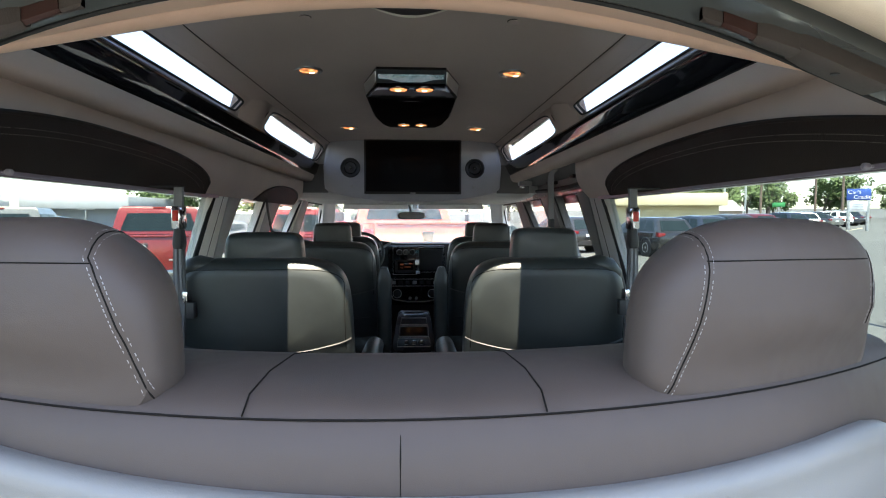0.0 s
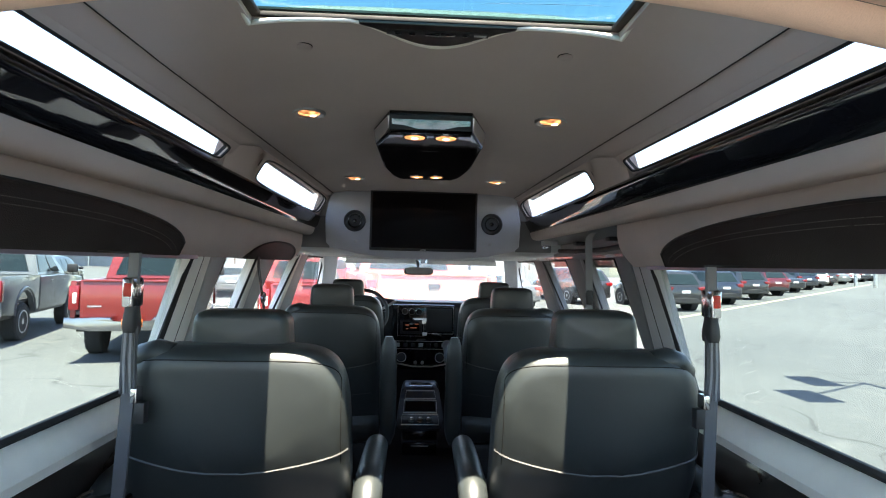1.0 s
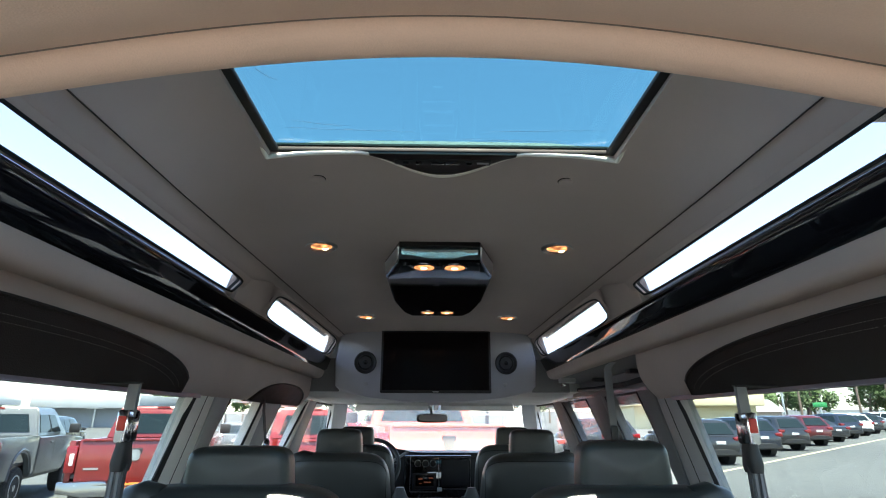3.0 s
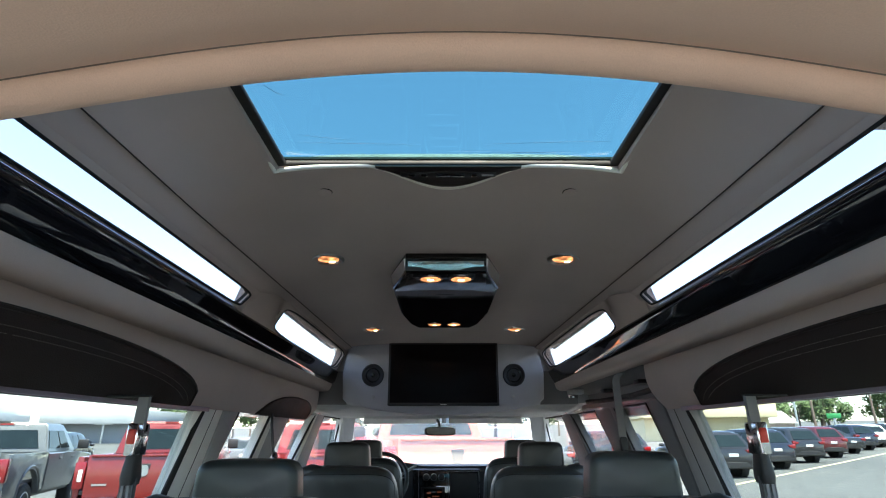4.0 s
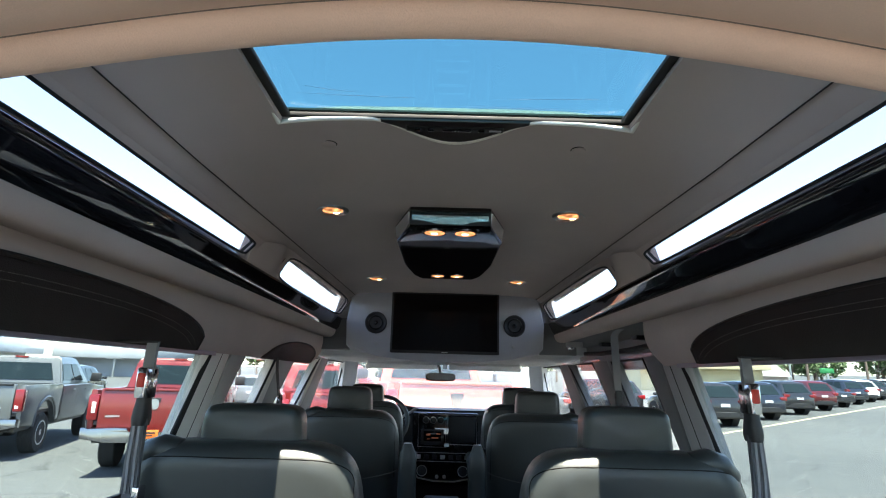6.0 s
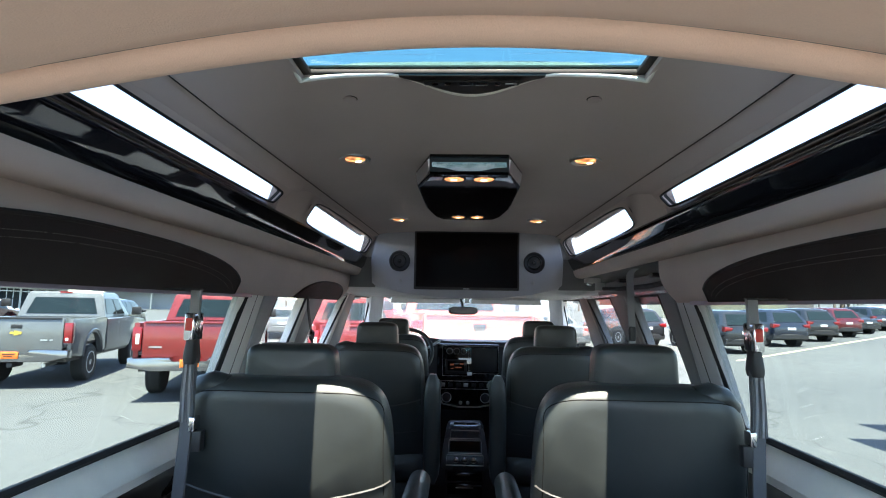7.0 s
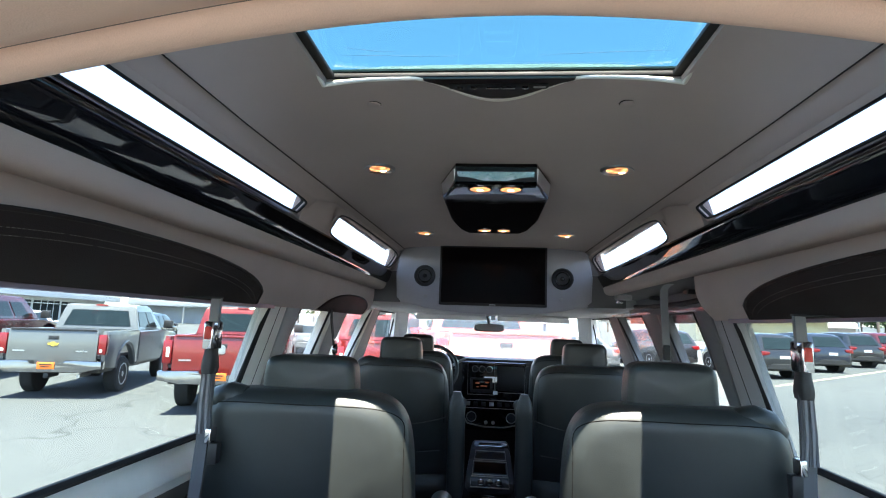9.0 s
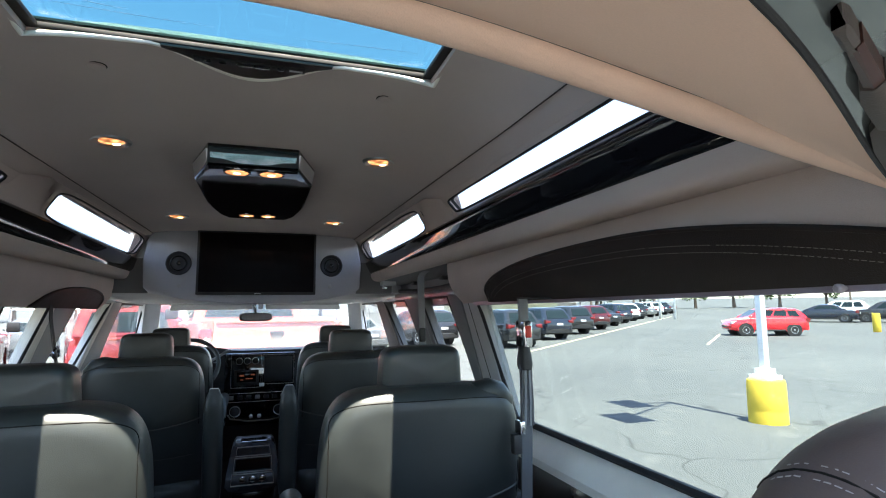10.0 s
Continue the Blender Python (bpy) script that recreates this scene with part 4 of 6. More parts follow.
part("loop", bm, CHROME, sb)

hk = thing("coat_hook", (0.70, 3.3, 1.968), "grey plastic coat hook under the roof ledge", "hook")
bm = bmesh.new()
box(bm, -0.05, 0.03, -0.03, 0.03, -0.014, 0.012, 0.006)
part("base", bm, GREY_PLASTIC, hk)
bm = bmesh.new()
box(bm, -0.045, -0.015, -0.015, 0.02, -0.03, -0.01, 0.005)
part("hook", bm, CHROME, hk)


for s in (-1, 1):
    sb = thing("seat_belt", (s * 0.785, 0.785, 1.5), "grey rear-row seat belt with a red-buttoned buckle", "seat belt", "side seat belts")
    bm = bmesh.new()
    ribbon(bm, [(s * 0.02, 0, 0.34), (s * 0.01, 0, 0.30), (0, 0, 0.27)], 0.045, 0.012, (0, 1, 0))
    part("upper_strap", bm, BELT, sb)
    bm = bmesh.new()
    box(bm, -0.016, 0.016, -0.024, 0.024, 0.19, 0.275, 0.006)
    bk = part("buckle", bm, BLACK_PLASTIC, sb)
    bm = bmesh.new()
    box(bm, -0.019, 0.019, -0.018, 0.018, 0.215, 0.255, 0.004)
    part("release_button", bm, RED_PLASTIC, bk, "red release button")
    bm = bmesh.new()
    ribbon(bm, [(0, 0, 0.2), (0, -0.01, 0.0), (s * 0.02, -0.02, -0.2)], 0.045, 0.006, (0, 1, 0))
    part("lower_strap", bm, BELT, sb)


# ---- seats ----
PIPING = mat("grey_piping", (0.055, 0.055, 0.052), 0.45)


def captain_chair(x, y, s, width=0.255, group="captain chairs", raised=False, head=0.107, drop=0.0):
    """High-backed van seat; s: the side of the van it stands on."""
    root = thing("captain_chair", (x, y, FLOOR_Z), "black leather captain chair with a padded headrest and armrests", "chair", group)
    hw = width
    bm = bmesh.new()
    pad(bm, 0, 0.56, hw, 0.34, plump(0.17, 0.055, 0.012), 5.5, 56, lean=-0.10, bend=0.35, taper=0.035)
    for v in bm.verts:
        if v.co.z < 0.60 and v.co.y < 0.03:
            v.co.y += (0.60 - v.co.z) * 0.40
    skin = BVHTree.FromBMesh(bm)
    part("backrest", bm, LEATHER, root)
    def on_back(points, lift):
        """Lays a line on the back's rear face."""
        out = []
        for xx, zz in points:
            hit, normal, _, _ = skin.ray_cast(Vector((xx, -0.6, zz)), Vector((0, 1, 0)))
            if hit is not None:
                out.append(hit + normal * lift)
        return out
    bm = bmesh.new()
    tube(bm, on_back([(u * (hw + 0.006), 0.592 + 0.042 * u * u) for u in [-1 + 2 * k / 48 for k in range(49)]], 0.0012), 0.0034, 6)
    part("piping", bm, PIPING, root, "grey piping across the back")
    bm = bmesh.new()
    tube(bm, on_back([(u * (hw - 0.04), 0.45 + 0.012 * u * u) for u in [-1 + 2 * k / 30 for k in range(31)]], 0.001), 0.0022, 6)
    part("piping", bm, PIPING, root)
    # seam that runs under the top roll and down both flanks
    bm = bmesh.new()
    yoke = [(-(hw - 0.022 + 0.010 * (0.80 - z)), z) for z in [0.60 + 0.20 * k / 10 for k in range(11)]]
    yoke += [(-(hw - 0.022) * math.cos(a) ** 0.35 if a < math.pi / 2 - 0.01 else 0.0, 0.80 + 0.068 * math.sin(a) ** 0.8) for a in [math.pi / 2 * k / 14 for k in range(1, 15)]]
    yoke += [(-px, pz) for px, pz in reversed(yoke[:-1])]
    tube(bm, on_back(yoke, 0.0004), 0.0014, 5)
    part("seam", bm, SEAM, root)
    bm = bmesh.new()
    pad(bm, 0, 0.925 - drop, head, 0.08, plump(0.10, 0.026, 0.008, 0.02), 6, 40, lean=-0.05, bend=0.3, taper=0.04)
    hr = part("headrest", bm, LEATHER, root)
    bm = bmesh.new()
    for q in (-0.004, 0.004):
        dashes(bm, [(-s * (head * 0.8 + q), -0.038 - 0.05 * (z - 0.925), z - drop) for z in [0.88 + 0.09 * k / 10 for k in range(11)]], 0.005, 0.004, 0.0008)
    part("stitching", bm, THREAD, hr)
    bm = bmesh.new()
    out = max(0.0, hw - 0.255)
    tube(bm, [(s * (qx + out), qy, qz) for qx, qy, qz in ((0.098, -0.06, 0.868), (0.11, -0.062, 0.873), (0.145, -0.06, 0.878), (0.175, -0.055, 0.868), (0.200, -0.045, 0.845), (0.212, -0.04, 0.80))], [0.016, 0.030, 0.034, 0.035, 0.031, 0.016], 14)
    part("shoulder_roll", bm, LEATHER, root)
    bm = bmesh.new()
    pad(bm, 0, 0.27, hw * 0.98, 0.09, plump(0.52, 0.06, 0.01, 0.30), 4, 40)
    part("seat_cushion", bm, LEATHER, root)
    for q in (-1, 1):
        bm = bmesh.new()
        if raised and q == -s:
            rings = []
            for u in range(13):
                zz = 0.23 + 0.53 * u / 12
                r = 0.042 * min(1, math.sqrt(max(0.02, 1 - (abs(u - 6) / 6.2) ** 6)))
                rings.append([(q * (hw + 0.045) + a_ * r, -0.07 - 0.04 * u / 12 + b_ * r, zz) for a_, b_ in squircle(1, 1, 3.2, 20)])
            loft(bm, rings)
            part("armrest", bm, LEATHER, root, "armrest folded upright")
            continue
        ax = q * (hw + 0.045)
        tube(bm, [(ax, yy, zz) for yy, zz in ((0.40, 0.500), (0.385, 0.510), (0.35, 0.518), (0.22, 0.520), (0.10, 0.518), (0.045, 0.512), (0.012, 0.498), (-0.006, 0.476), (-0.012, 0.450), (-0.012, 0.422), (-0.010, 0.402), (-0.007, 0.390))], [0.018, 0.030, 0.036, 0.038, 0.039, 0.040, 0.040, 0.040, 0.039, 0.0375, 0.032, 0.018], 20)
        arm = part("armrest", bm, LEATHER, root)
        bm = bmesh.new()
        tube(bm, [(ax + 0.027 * math.cos(a), -0.0115 - math.sqrt(0.0395 ** 2 - (0.027 * math.cos(a)) ** 2), 0.440 + 0.028 * math.sin(a)) for a in [2 * math.pi * k / 24 for k in range(24)]], 0.0012, 5, closed=True)
        part("end_seam", bm, SEAM, arm)
        bm = bmesh.new()
        box(bm, ax - 0.012, ax + 0.012, 0.10, 0.16, 0.30, 0.495, 0.006)
        part("bracket", bm, BLACK_PLASTIC, arm)
    bm = bmesh.new()
    box(bm, -0.2, 0.2, 0.06, 0.5, 0.0, 0.19, 0.02)
    part("pedestal", bm, BLACK_PLASTIC, root)
    return root


captain_chair(-0.486, 1.81, -1, 0.292, head=0.126, drop=0.022)
captain_chair(0.453, 1.81, 1, 0.276, head=0.112, drop=0.006)
captain_chair(-0.46, 3.12, -1, raised=True)
captain_chair(0.46, 3.12, 1, raised=True)
captain_chair(-0.50, 4.06, -1, 0.25, "front seats")
captain_chair(0.50, 4.06, 1, 0.25, "front seats")

# ---- rear bench ----
bench = thing("rear_bench", (0, 0, FLOOR_Z), "dark taupe leather rear bench with tall stitched headrests", "bench seat")


def sweep(x):
    return 0.48 * x * x


bm = bmesh.new()
rings = []
for k in range(41):
    x = -0.66 + 1.32 * k / 40
    prof = [(0.483, 0.40), (0.467, 0.62), (0.464, 0.775), (0.470, 0.816), (0.483, 0.847), (0.505, 0.861), (0.555, 0.869), (0.615, 0.872), (0.655, 0.864), (0.68, 0.837), (0.695, 0.77), (0.715, 0.4)]
    rings.append([(x, y + sweep(x), z) for y, z in prof])
loft(bm, rings)
part("backrest", bm, BENCH, bench)
bm = bmesh.new()
tube(bm, [(-0.66 + 1.32 * k / 40, 0.4815 + sweep(-0.66 + 1.32 * k / 40), 0.8465) for k in range(41)], 0.0011, 6)
part("seam", bm, SEAM, bench, "dark seam cord along the top edge")
for x in (-0.143, 0.135):
    bm = bmesh.new()
    tube(bm, [(x + dx, y + sweep(x), z + 0.001) for dx, y, z in ((0, 0.4815, 0.848), (0.0, 0.505, 0.8605), (-math.copysign(0.006, x), 0.555, 0.8685), (-math.copysign(0.018, x), 0.615, 0.871), (-math.copysign(0.026, x), 0.655, 0.863))], 0.0009, 6)
    part("seam", bm, SEAM, bench)
bm = bmesh.new()
tube(bm, [(0.0, 0.482, 0.842), (0.0, 0.470, 0.816), (0.0, 0.4637, 0.775), (0.0, 0.467, 0.62)], 0.0008, 6)
part("seam", bm, SEAM, bench)
bm = bmesh.new()
rings = []
for k in range(41):
    x = -0.60 + 1.2 * k / 40
    edge = 0.02 * max(0.0, (abs(x) - 0.56) / 0.04)
    rise = 0.02 * min(1.0, abs(x) / 0.5) ** 2 - edge - 0.016 * x / 0.6
    prof = [(0.470, 0.783 + rise), (0.458, 0.786 + rise), (0.450, 0.786 + rise), (0.443, 0.782 + rise), (0.4395, 0.774 + rise), (0.4400, 0.764 + rise), (0.4430, 0.754 + rise), (0.4420, 0.742 + rise), (0.430, 0.55), (0.438, 0.40), (0.473, 0.4)]
    rings.append([(x, y + sweep(x), z) for y, z in prof])
loft(bm, rings)
part("back_shell", bm, mat("grey_moulded_shell", (0.21, 0.215, 0.21), 0.45, vary=0.08, scale=5, bump=0.15, bump_scale=600), bench, "pale grey moulded plastic back shell")
bm = bmesh.new()
box(bm, -0.6, 0.6, 0.68, 1.05, 0.0, 0.40, 0.04)
part("seat_base", bm, BENCH, bench)
for s in (-1, 1):
    c, zc, hw, hh = (-0.383, 0.925, 0.158, 0.103) if s < 0 else (0.412, 0.925, 0.172, 0.103)
    yc, depth = (0.590, 0.10) if s < 0 else (0.602, 0.10)
    bm = bmesh.new()
    pad(bm, 0, 0, hw, hh, plump(depth, 0.046, 0.006), 3.4, 64)
    for v in bm.verts:
        inner = v.co.x * s < 0
        up = v.co.z / hh
        # the inner upper corner is rounded off, the inner foot flares
        v.co.x *= 1 - (0.24 * max(0.0, up) ** 2 + 0.05 * up) * (1 if inner else 0.25)
        if up < 0:
            v.co.z = -hh * (-up) ** 0.75
            v.co.x *= 1 + 0.10 * up * up
        v.co += Vector((c, yc, zc))
        # it follows the sweep of the bench and tucks in at its foot
        v.co.y += 0.85 * (sweep(v.co.x) - sweep(c))
        if v.co.z < 0.93:
            tuck = min(1.0, (0.93 - v.co.z) / 0.07)
            v.co.y += tuck * tuck * (3 - 2 * tuck) * max(0.0, 0.487 + sweep(v.co.x) - v.co.y)
    skin = BVHTree.FromBMesh(bm)
    hr = part("headrest", bm, BENCH, bench, "tall padded headrest block")
    def laid(shift, e, inner, lift):
        """A line over the headrest, from its foot up the rear face and over the top."""
        out = []
        for k in range(0 if inner else 9, 40):
            if k < 22:
                z = 0.84 + 0.15 * k / 21
                rise, bow = (0.045, 1.7) if s > 0 else (0.060, 0.85)
                wide = (hw - 0.064 + rise * ((0.99 - z) / 0.15) ** bow) if inner else hw - 0.036
                core, way = Vector((c + e * wide + shift, yc, z)), Vector((0, -1, 0))
            else:
                a = math.pi * (k - 21) / 20
                core, way = Vector((c + e * (hw - 0.064 if inner else hw - 0.036) + shift, yc, 0.99)), Vector((0, -math.cos(a), math.sin(a)))
            hit, normal, _, _ = skin.ray_cast(core + way * 0.4, -way)
            if hit is not None:
                out.append(tuple(hit + normal * lift))
        return out
    for e in (-1, 1):
        inner = e * s < 0
        bm = bmesh.new()
        tube(bm, laid(0, e, inner, 0.0002), 0.0009, 6)
        seam = part("seam", bm, SEAM, hr)
        for off in (-0.0048, 0.0048):
            bm = bmesh.new()
            dashes(bm, laid(off, e, inner, 0.0005), 0.0034, 0.0018, 0.0005)
            part("stitching", bm, THREAD, seam, "pale stitching")
    bm = bmesh.new()
    across = []
    for k in range(21):
        hit, normal, _, _ = skin.ray_cast(Vector((c + s * (-(hw - 0.062) + (2 * hw - 0.10) * k / 20), yc - 0.3, 0.985 - 0.004 * (k / 20) ** 2)), Vector((0, 1, 0)))
        if hit is not None:
            across.append(tuple(hit + normal * 0.0003))
    tube(bm, across, 0.0008, 6)
    part("seam", bm, SEAM, hr)

# ---- cab ----
WHITE_DECAL = mat("white_decal", (0.8, 0.82, 0.85), 0.5)
dash = thing("dashboard", (0, 4.70, 1.09), "black moulded dashboard with a lit radio and round vents", "dashboard")
bm = bmesh.new()
rings = []
for k in range(21):
    x = -0.86 + 1.72 * k / 20
    hood = 0.035 * math.exp(-((x + 0.42) / 0.2) ** 4)
    prof = [(0.02, -0.33), (0.0, -0.1), (-0.05, 0.1), (-0.07, 0.30), (-0.06, 0.41 + hood), (-0.02, 0.445 + hood), (0.2, 0.45), (0.5, 0.42), (0.5, -0.33)]
    rings.append([(x, y + 0.12 * (x / 0.86) ** 2, z) for y, z in prof])
loft(bm, rings)
part("body", bm, BLACK_PLASTIC, dash)
bm = bmesh.new()
box(bm, -0.22, 0.27, -0.09, -0.05, -0.08, 0.43, 0.012)
stack = part("centre_panel", bm, GLOSS_BLACK, dash, "glossy black centre panel")
bm = bmesh.new()
box(bm, -0.155, 0.015, -0.098, -0.088, 0.20, 0.31, 0.004)
radio = part("radio", bm, BLACK_PLASTIC, stack)
bm = bmesh.new()
box(bm, -0.135, -0.005, -0.101, -0.097, 0.225, 0.295, 0.002)
part("radio_screen", bm, SCREEN, radio, "dark lit radio screen")
for x, z, w, h in ((-0.115, 0.265, 0.03, 0.012), (-0.075, 0.245, 0.05, 0.008), (-0.04, 0.272, 0.03, 0.01), (-0.11, 0.238, 0.02, 0.006)):
    bm = bmesh.new()
    box(bm, x, x + w, -0.1025, -0.1, z, z + h)
    part("screen_bar", bm, AMBER_SCREEN, radio, smooth=False)
for x in (-0.12, -0.065, -0.01):
    bm = bmesh.new()
    disc(bm, (x, -0.1, 0.375), 0.022, "y", 0.02, 20, 0.004)
    part("dial", bm, BLACK_PLASTIC, stack)
    bm = bmesh.new()
    tube(bm, [(x + 0.023 * math.cos(a), -0.102, 0.375 + 0.023 * math.sin(a)) for a in [2 * math.pi * k / 20 for k in range(20)]], 0.002, 5, closed=True)
    part("dial_ring", bm, STEEL, stack)
bm = bmesh.new()
box(bm, 0.05, 0.25, -0.096, -0.088, 0.22, 0.40, 0.01)
part("glove_lid", bm, BLACK_PLASTIC, stack)
for k in range(7):
    bm = bmesh.new()
    x = -0.17 + 0.06 * k
    box(bm, x - 0.018, x + 0.018, -0.098, -0.09, 0.10, 0.13, 0.003)
    part("switch", bm, GREY_PLASTIC if k % 3 == 0 else BLACK_PLASTIC, stack)
bm = bmesh.new()
tube(bm, [(-0.19, -0.095, 0.0), (-0.17, -0.10, -0.03), (-0.05, -0.105, -0.05), (0.1, -0.105, -0.05), (0.21, -0.10, -0.03), (0.23, -0.095, 0.0)], 0.006, 6)
part("cup_holder_rim", bm, STEEL, stack)
for x in (-0.03, 0.025):
    bm = bmesh.new()
    disc(bm, (x, -0.1, -0.02), 0.014, "y", 0.012, 14, 0.003)
    part("socket_cap", bm, STEEL, stack)

for x0, x1, z0, z1 in ((-0.175, 0.03, 0.185, 0.42), (0.04, 0.26, 0.205, 0.415), (-0.2, 0.25, 0.085, 0.145)):
    bm = bmesh.new()
    tube(bm, [(x0, -0.099, z0), (x1, -0.099, z0), (x1, -0.099, z1), (x0, -0.099, z1)], 0.0022, 5, closed=True)
    part("panel_edge", bm, GREY_PLASTIC, stack)
bm = bmesh.new()
box(bm, 0.02, 0.055, -0.108, -0.1, 0.19, 0.215)
part("price_tag", bm, WHITE_DECAL, stack, "small white paper tag", smooth=False)
for x in (-0.14, 0.16):
    for z in (0.02,):
        bm = bmesh.new()
        disc(bm, (x, -0.098, z), 0.035, "y", 0.016, 24, 0.004)
        part("round_vent", bm, BLACK_PLASTIC, stack)
        bm = bmesh.new()
        tube(bm, [(x + 0.036 * math.cos(a), -0.105, z + 0.036 * math.sin(a)) for a in [2 * math.pi * k / 24 for k in range(24)]], 0.003, 5, closed=True)
        part("vent_ring", bm, STEEL, stack)

sw = thing("steering_wheel", (-0.44, 4.45, 1.46), "black steering wheel behind the dashboard stalks", "steering wheel")
bm = bmesh.new()
tilt = radians(28)
tube(bm, [(0.19 * math.cos(a), -0.19 * math.sin(a) * math.sin(-tilt), 0.19 * math.sin(a) * math.cos(tilt)) for a in [2 * math.pi * k / 40 for k in range(40)]], 0.015, 10, closed=True)
part("rim", bm, LEATHER, sw)
bm = bmesh.new()
box(bm, -0.09, 0.09, -0.01, 0.05, -0.06, 0.05, 0.02)
box(bm, -0.185, 0.185, 0.0, 0.03, -0.02, 0.015, 0.008)
part("hub", bm, BLACK_PLASTIC, sw)
bm = bmesh.new()
tube(bm, [(0.1, 0.1, 0.0), (0.2, 0.08, 0.06), (0.25, 0.075, 0.09)], 0.01, 8)
part("stalk", bm, GREY_PLASTIC, sw)

fc = thing("floor_console", (0.005, 3.55, FLOOR_Z), "dark slate floor console with vents, knobs and a drawer", "console")
bm = bmesh.new()
loft(bm, [[(a, b, z) for a, b in ((-w, -d), (w, -d), (w, 0.3), (-w, 0.3))] for z, w, d in ((0.225, 0.118, 0.01), (0.25, 0.138, 0.018), (0.30, 0.134, 0.012), (0.40, 0.118, -0.06), (0.43, 0.108, -0.09), (0.442, 0.095, -0.11))])
bm_low = bmesh.new()
loft(bm_low, [[(a, b, z) for a, b in ((-w, 0.0), (w, 0.0), (w, 0.3), (-w, 0.3))] for z, w in ((0.07, 0.10), (0.1, 0.104), (0.226, 0.115))])
part("base", bm_low, BLACK_PLASTIC, fc)
body = part("body", bm, mat("slate_plastic", (0.045, 0.052, 0.062), 0.28, vary=0.1), fc)
bm = bmesh.new()
def face_y(z):
    return 0.015 * -1 + (z - 0.30) * 0.75
loft(bm, [[(-0.09, face_y(0.33) - 0.005, 0.325), (0.09, face_y(0.33) - 0.005, 0.325), (0.085, face_y(0.375) - 0.005, 0.372), (-0.085, face_y(0.375) - 0.005, 0.372)], [(-0.09, face_y(0.33) + 0.02, 0.325), (0.09, face_y(0.33) + 0.02, 0.325), (0.085, face_y(0.375) + 0.02, 0.372), (-0.085, face_y(0.375) + 0.02, 0.372)]])
part("display", bm, SCREEN, body, "dark glossy display strip")
for z0, z1, w0, w1 in ((0.318, 0.380, 0.098, 0.094), (0.262, 0.310, 0.108, 0.104), (0.388, 0.428, 0.090, 0.084)):
    bm = bmesh.new()
    tube(bm, [(-w0, face_y(z0) - 0.006, z0), (w0, face_y(z0) - 0.006, z0), (w1, face_y(z1) - 0.006, z1), (-w1, face_y(z1) - 0.006, z1)], 0.0035, 6, closed=True)
    part("bezel", bm, STEEL, body, "thin silver bezel")
for x in (-0.045, 0.045):
    bm = bmesh.new()
    loft(bm, [[(x - 0.034, face_y(0.398) - 0.003 + d, 0.397), (x + 0.034, face_y(0.398) - 0.003 + d, 0.397), (x + 0.032, face_y(0.42) - 0.003 + d, 0.420), (x - 0.032, face_y(0.42) - 0.003 + d, 0.420)] for d in (0, 0.015)])
    part("vent_slot", bm, BLACK_PLASTIC, body, smooth=False)
bm = bmesh.new()
box(bm, -0.07, 0.07, 0.12, 0.22, 0.436, 0.4455, 0.003)
part("top_tray", bm, GLOSS_BLACK, body)
for x in (-0.05, 0.0, 0.05):
    bm = bmesh.new()
    disc(bm, (x, -0.022, 0.285), 0.018, "y", 0.03, 18, 0.004)
    part("knob", bm, CHROME, body, "chrome-rimmed knob")
for z0, z1 in ((0.165, 0.215), (0.09, 0.15)):
    bm = bmesh.new()
    box(bm, -0.1, 0.1, -0.022, 0.0, z0, z1, 0.006)
    part("drawer", bm, GLOSS_BLACK, body)
bm = bmesh.new()
box(bm, -0.05, 0.05, -0.027, -0.02, 0.128, 0.134, 0.002)
part("drawer_pull", bm, STEEL, body)
for piece in fc.children:
    piece.location.z -= 0.07

# windscreen, its pillars, visors and mirror
ws = structure(new("window_front"), "wide front windscreen under a pale glare veil", "window")
bm = bmesh.new()
loft(bm, [[(-0.82, 5.30, 1.36), (0.82, 5.30, 1.36), (0.70, 4.93, 1.95), (-0.70, 4.93, 1.95)], [(-0.82, 5.306, 1.36), (0.82, 5.306, 1.36), (0.70, 4.936, 1.95), (-0.70, 4.936, 1.95)]])
part("pane", bm, WINDSHIELD, ws, smooth=False).visible_shadow = False
for s in (-1, 1):
    bm = bmesh.new()
    loft(bm, [[(s * 0.80, 5.26, 1.33), (s * 0.90, 5.20, 1.33), (s * 0.96, 5.30, 1.33), (s * 0.86, 5.34, 1.33)], [(s * 0.69, 4.88, 1.93), (s * 0.78, 4.78, 1.93), (s * 0.84, 4.88, 1.93), (s * 0.74, 4.96, 1.93)]])
    structure(part("trim", bm, LIGHT_PLASTIC), "pale plastic windscreen pillar", "pillar")
    bm = bmesh.new()
    loft(bm, [[(s * 0.05, 4.72, 1.872), (s * 0.60, 4.72, 1.872), (s * 0.63, 4.86, 1.835), (s * 0.05, 4.88, 1.84)], [(s * 0.05, 4.72, 1.890), (s * 0.60, 4.72, 1.890), (s * 0.63, 4.86, 1.853), (s * 0.05, 4.88, 1.858)]])
    v = part("sun_visor", bm, mat("visor_cloth", (0.5, 0.5, 0.49), 0.8))
    tagged(v, "folded-up pale grey cloth sun visor", "sun visor", "sun visors")
bm = bmesh.new()
loft(bm, [[(-0.95, y, z) for y, z in ((3.7, 1.93), (3.7, 2.02), (4.95, 2.02), (4.95, 1.88))], [(0.95, y, z) for y, z in ((3.7, 1.93), (3.7, 2.02), (4.95, 2.02), (4.95, 1.88))]])
structure(part("ceiling_front", bm, mat("cab_headliner", (0.42, 0.42, 0.41), 0.9, bump=0.2, bump_scale=700)), "pale grey cab headliner", "ceiling")
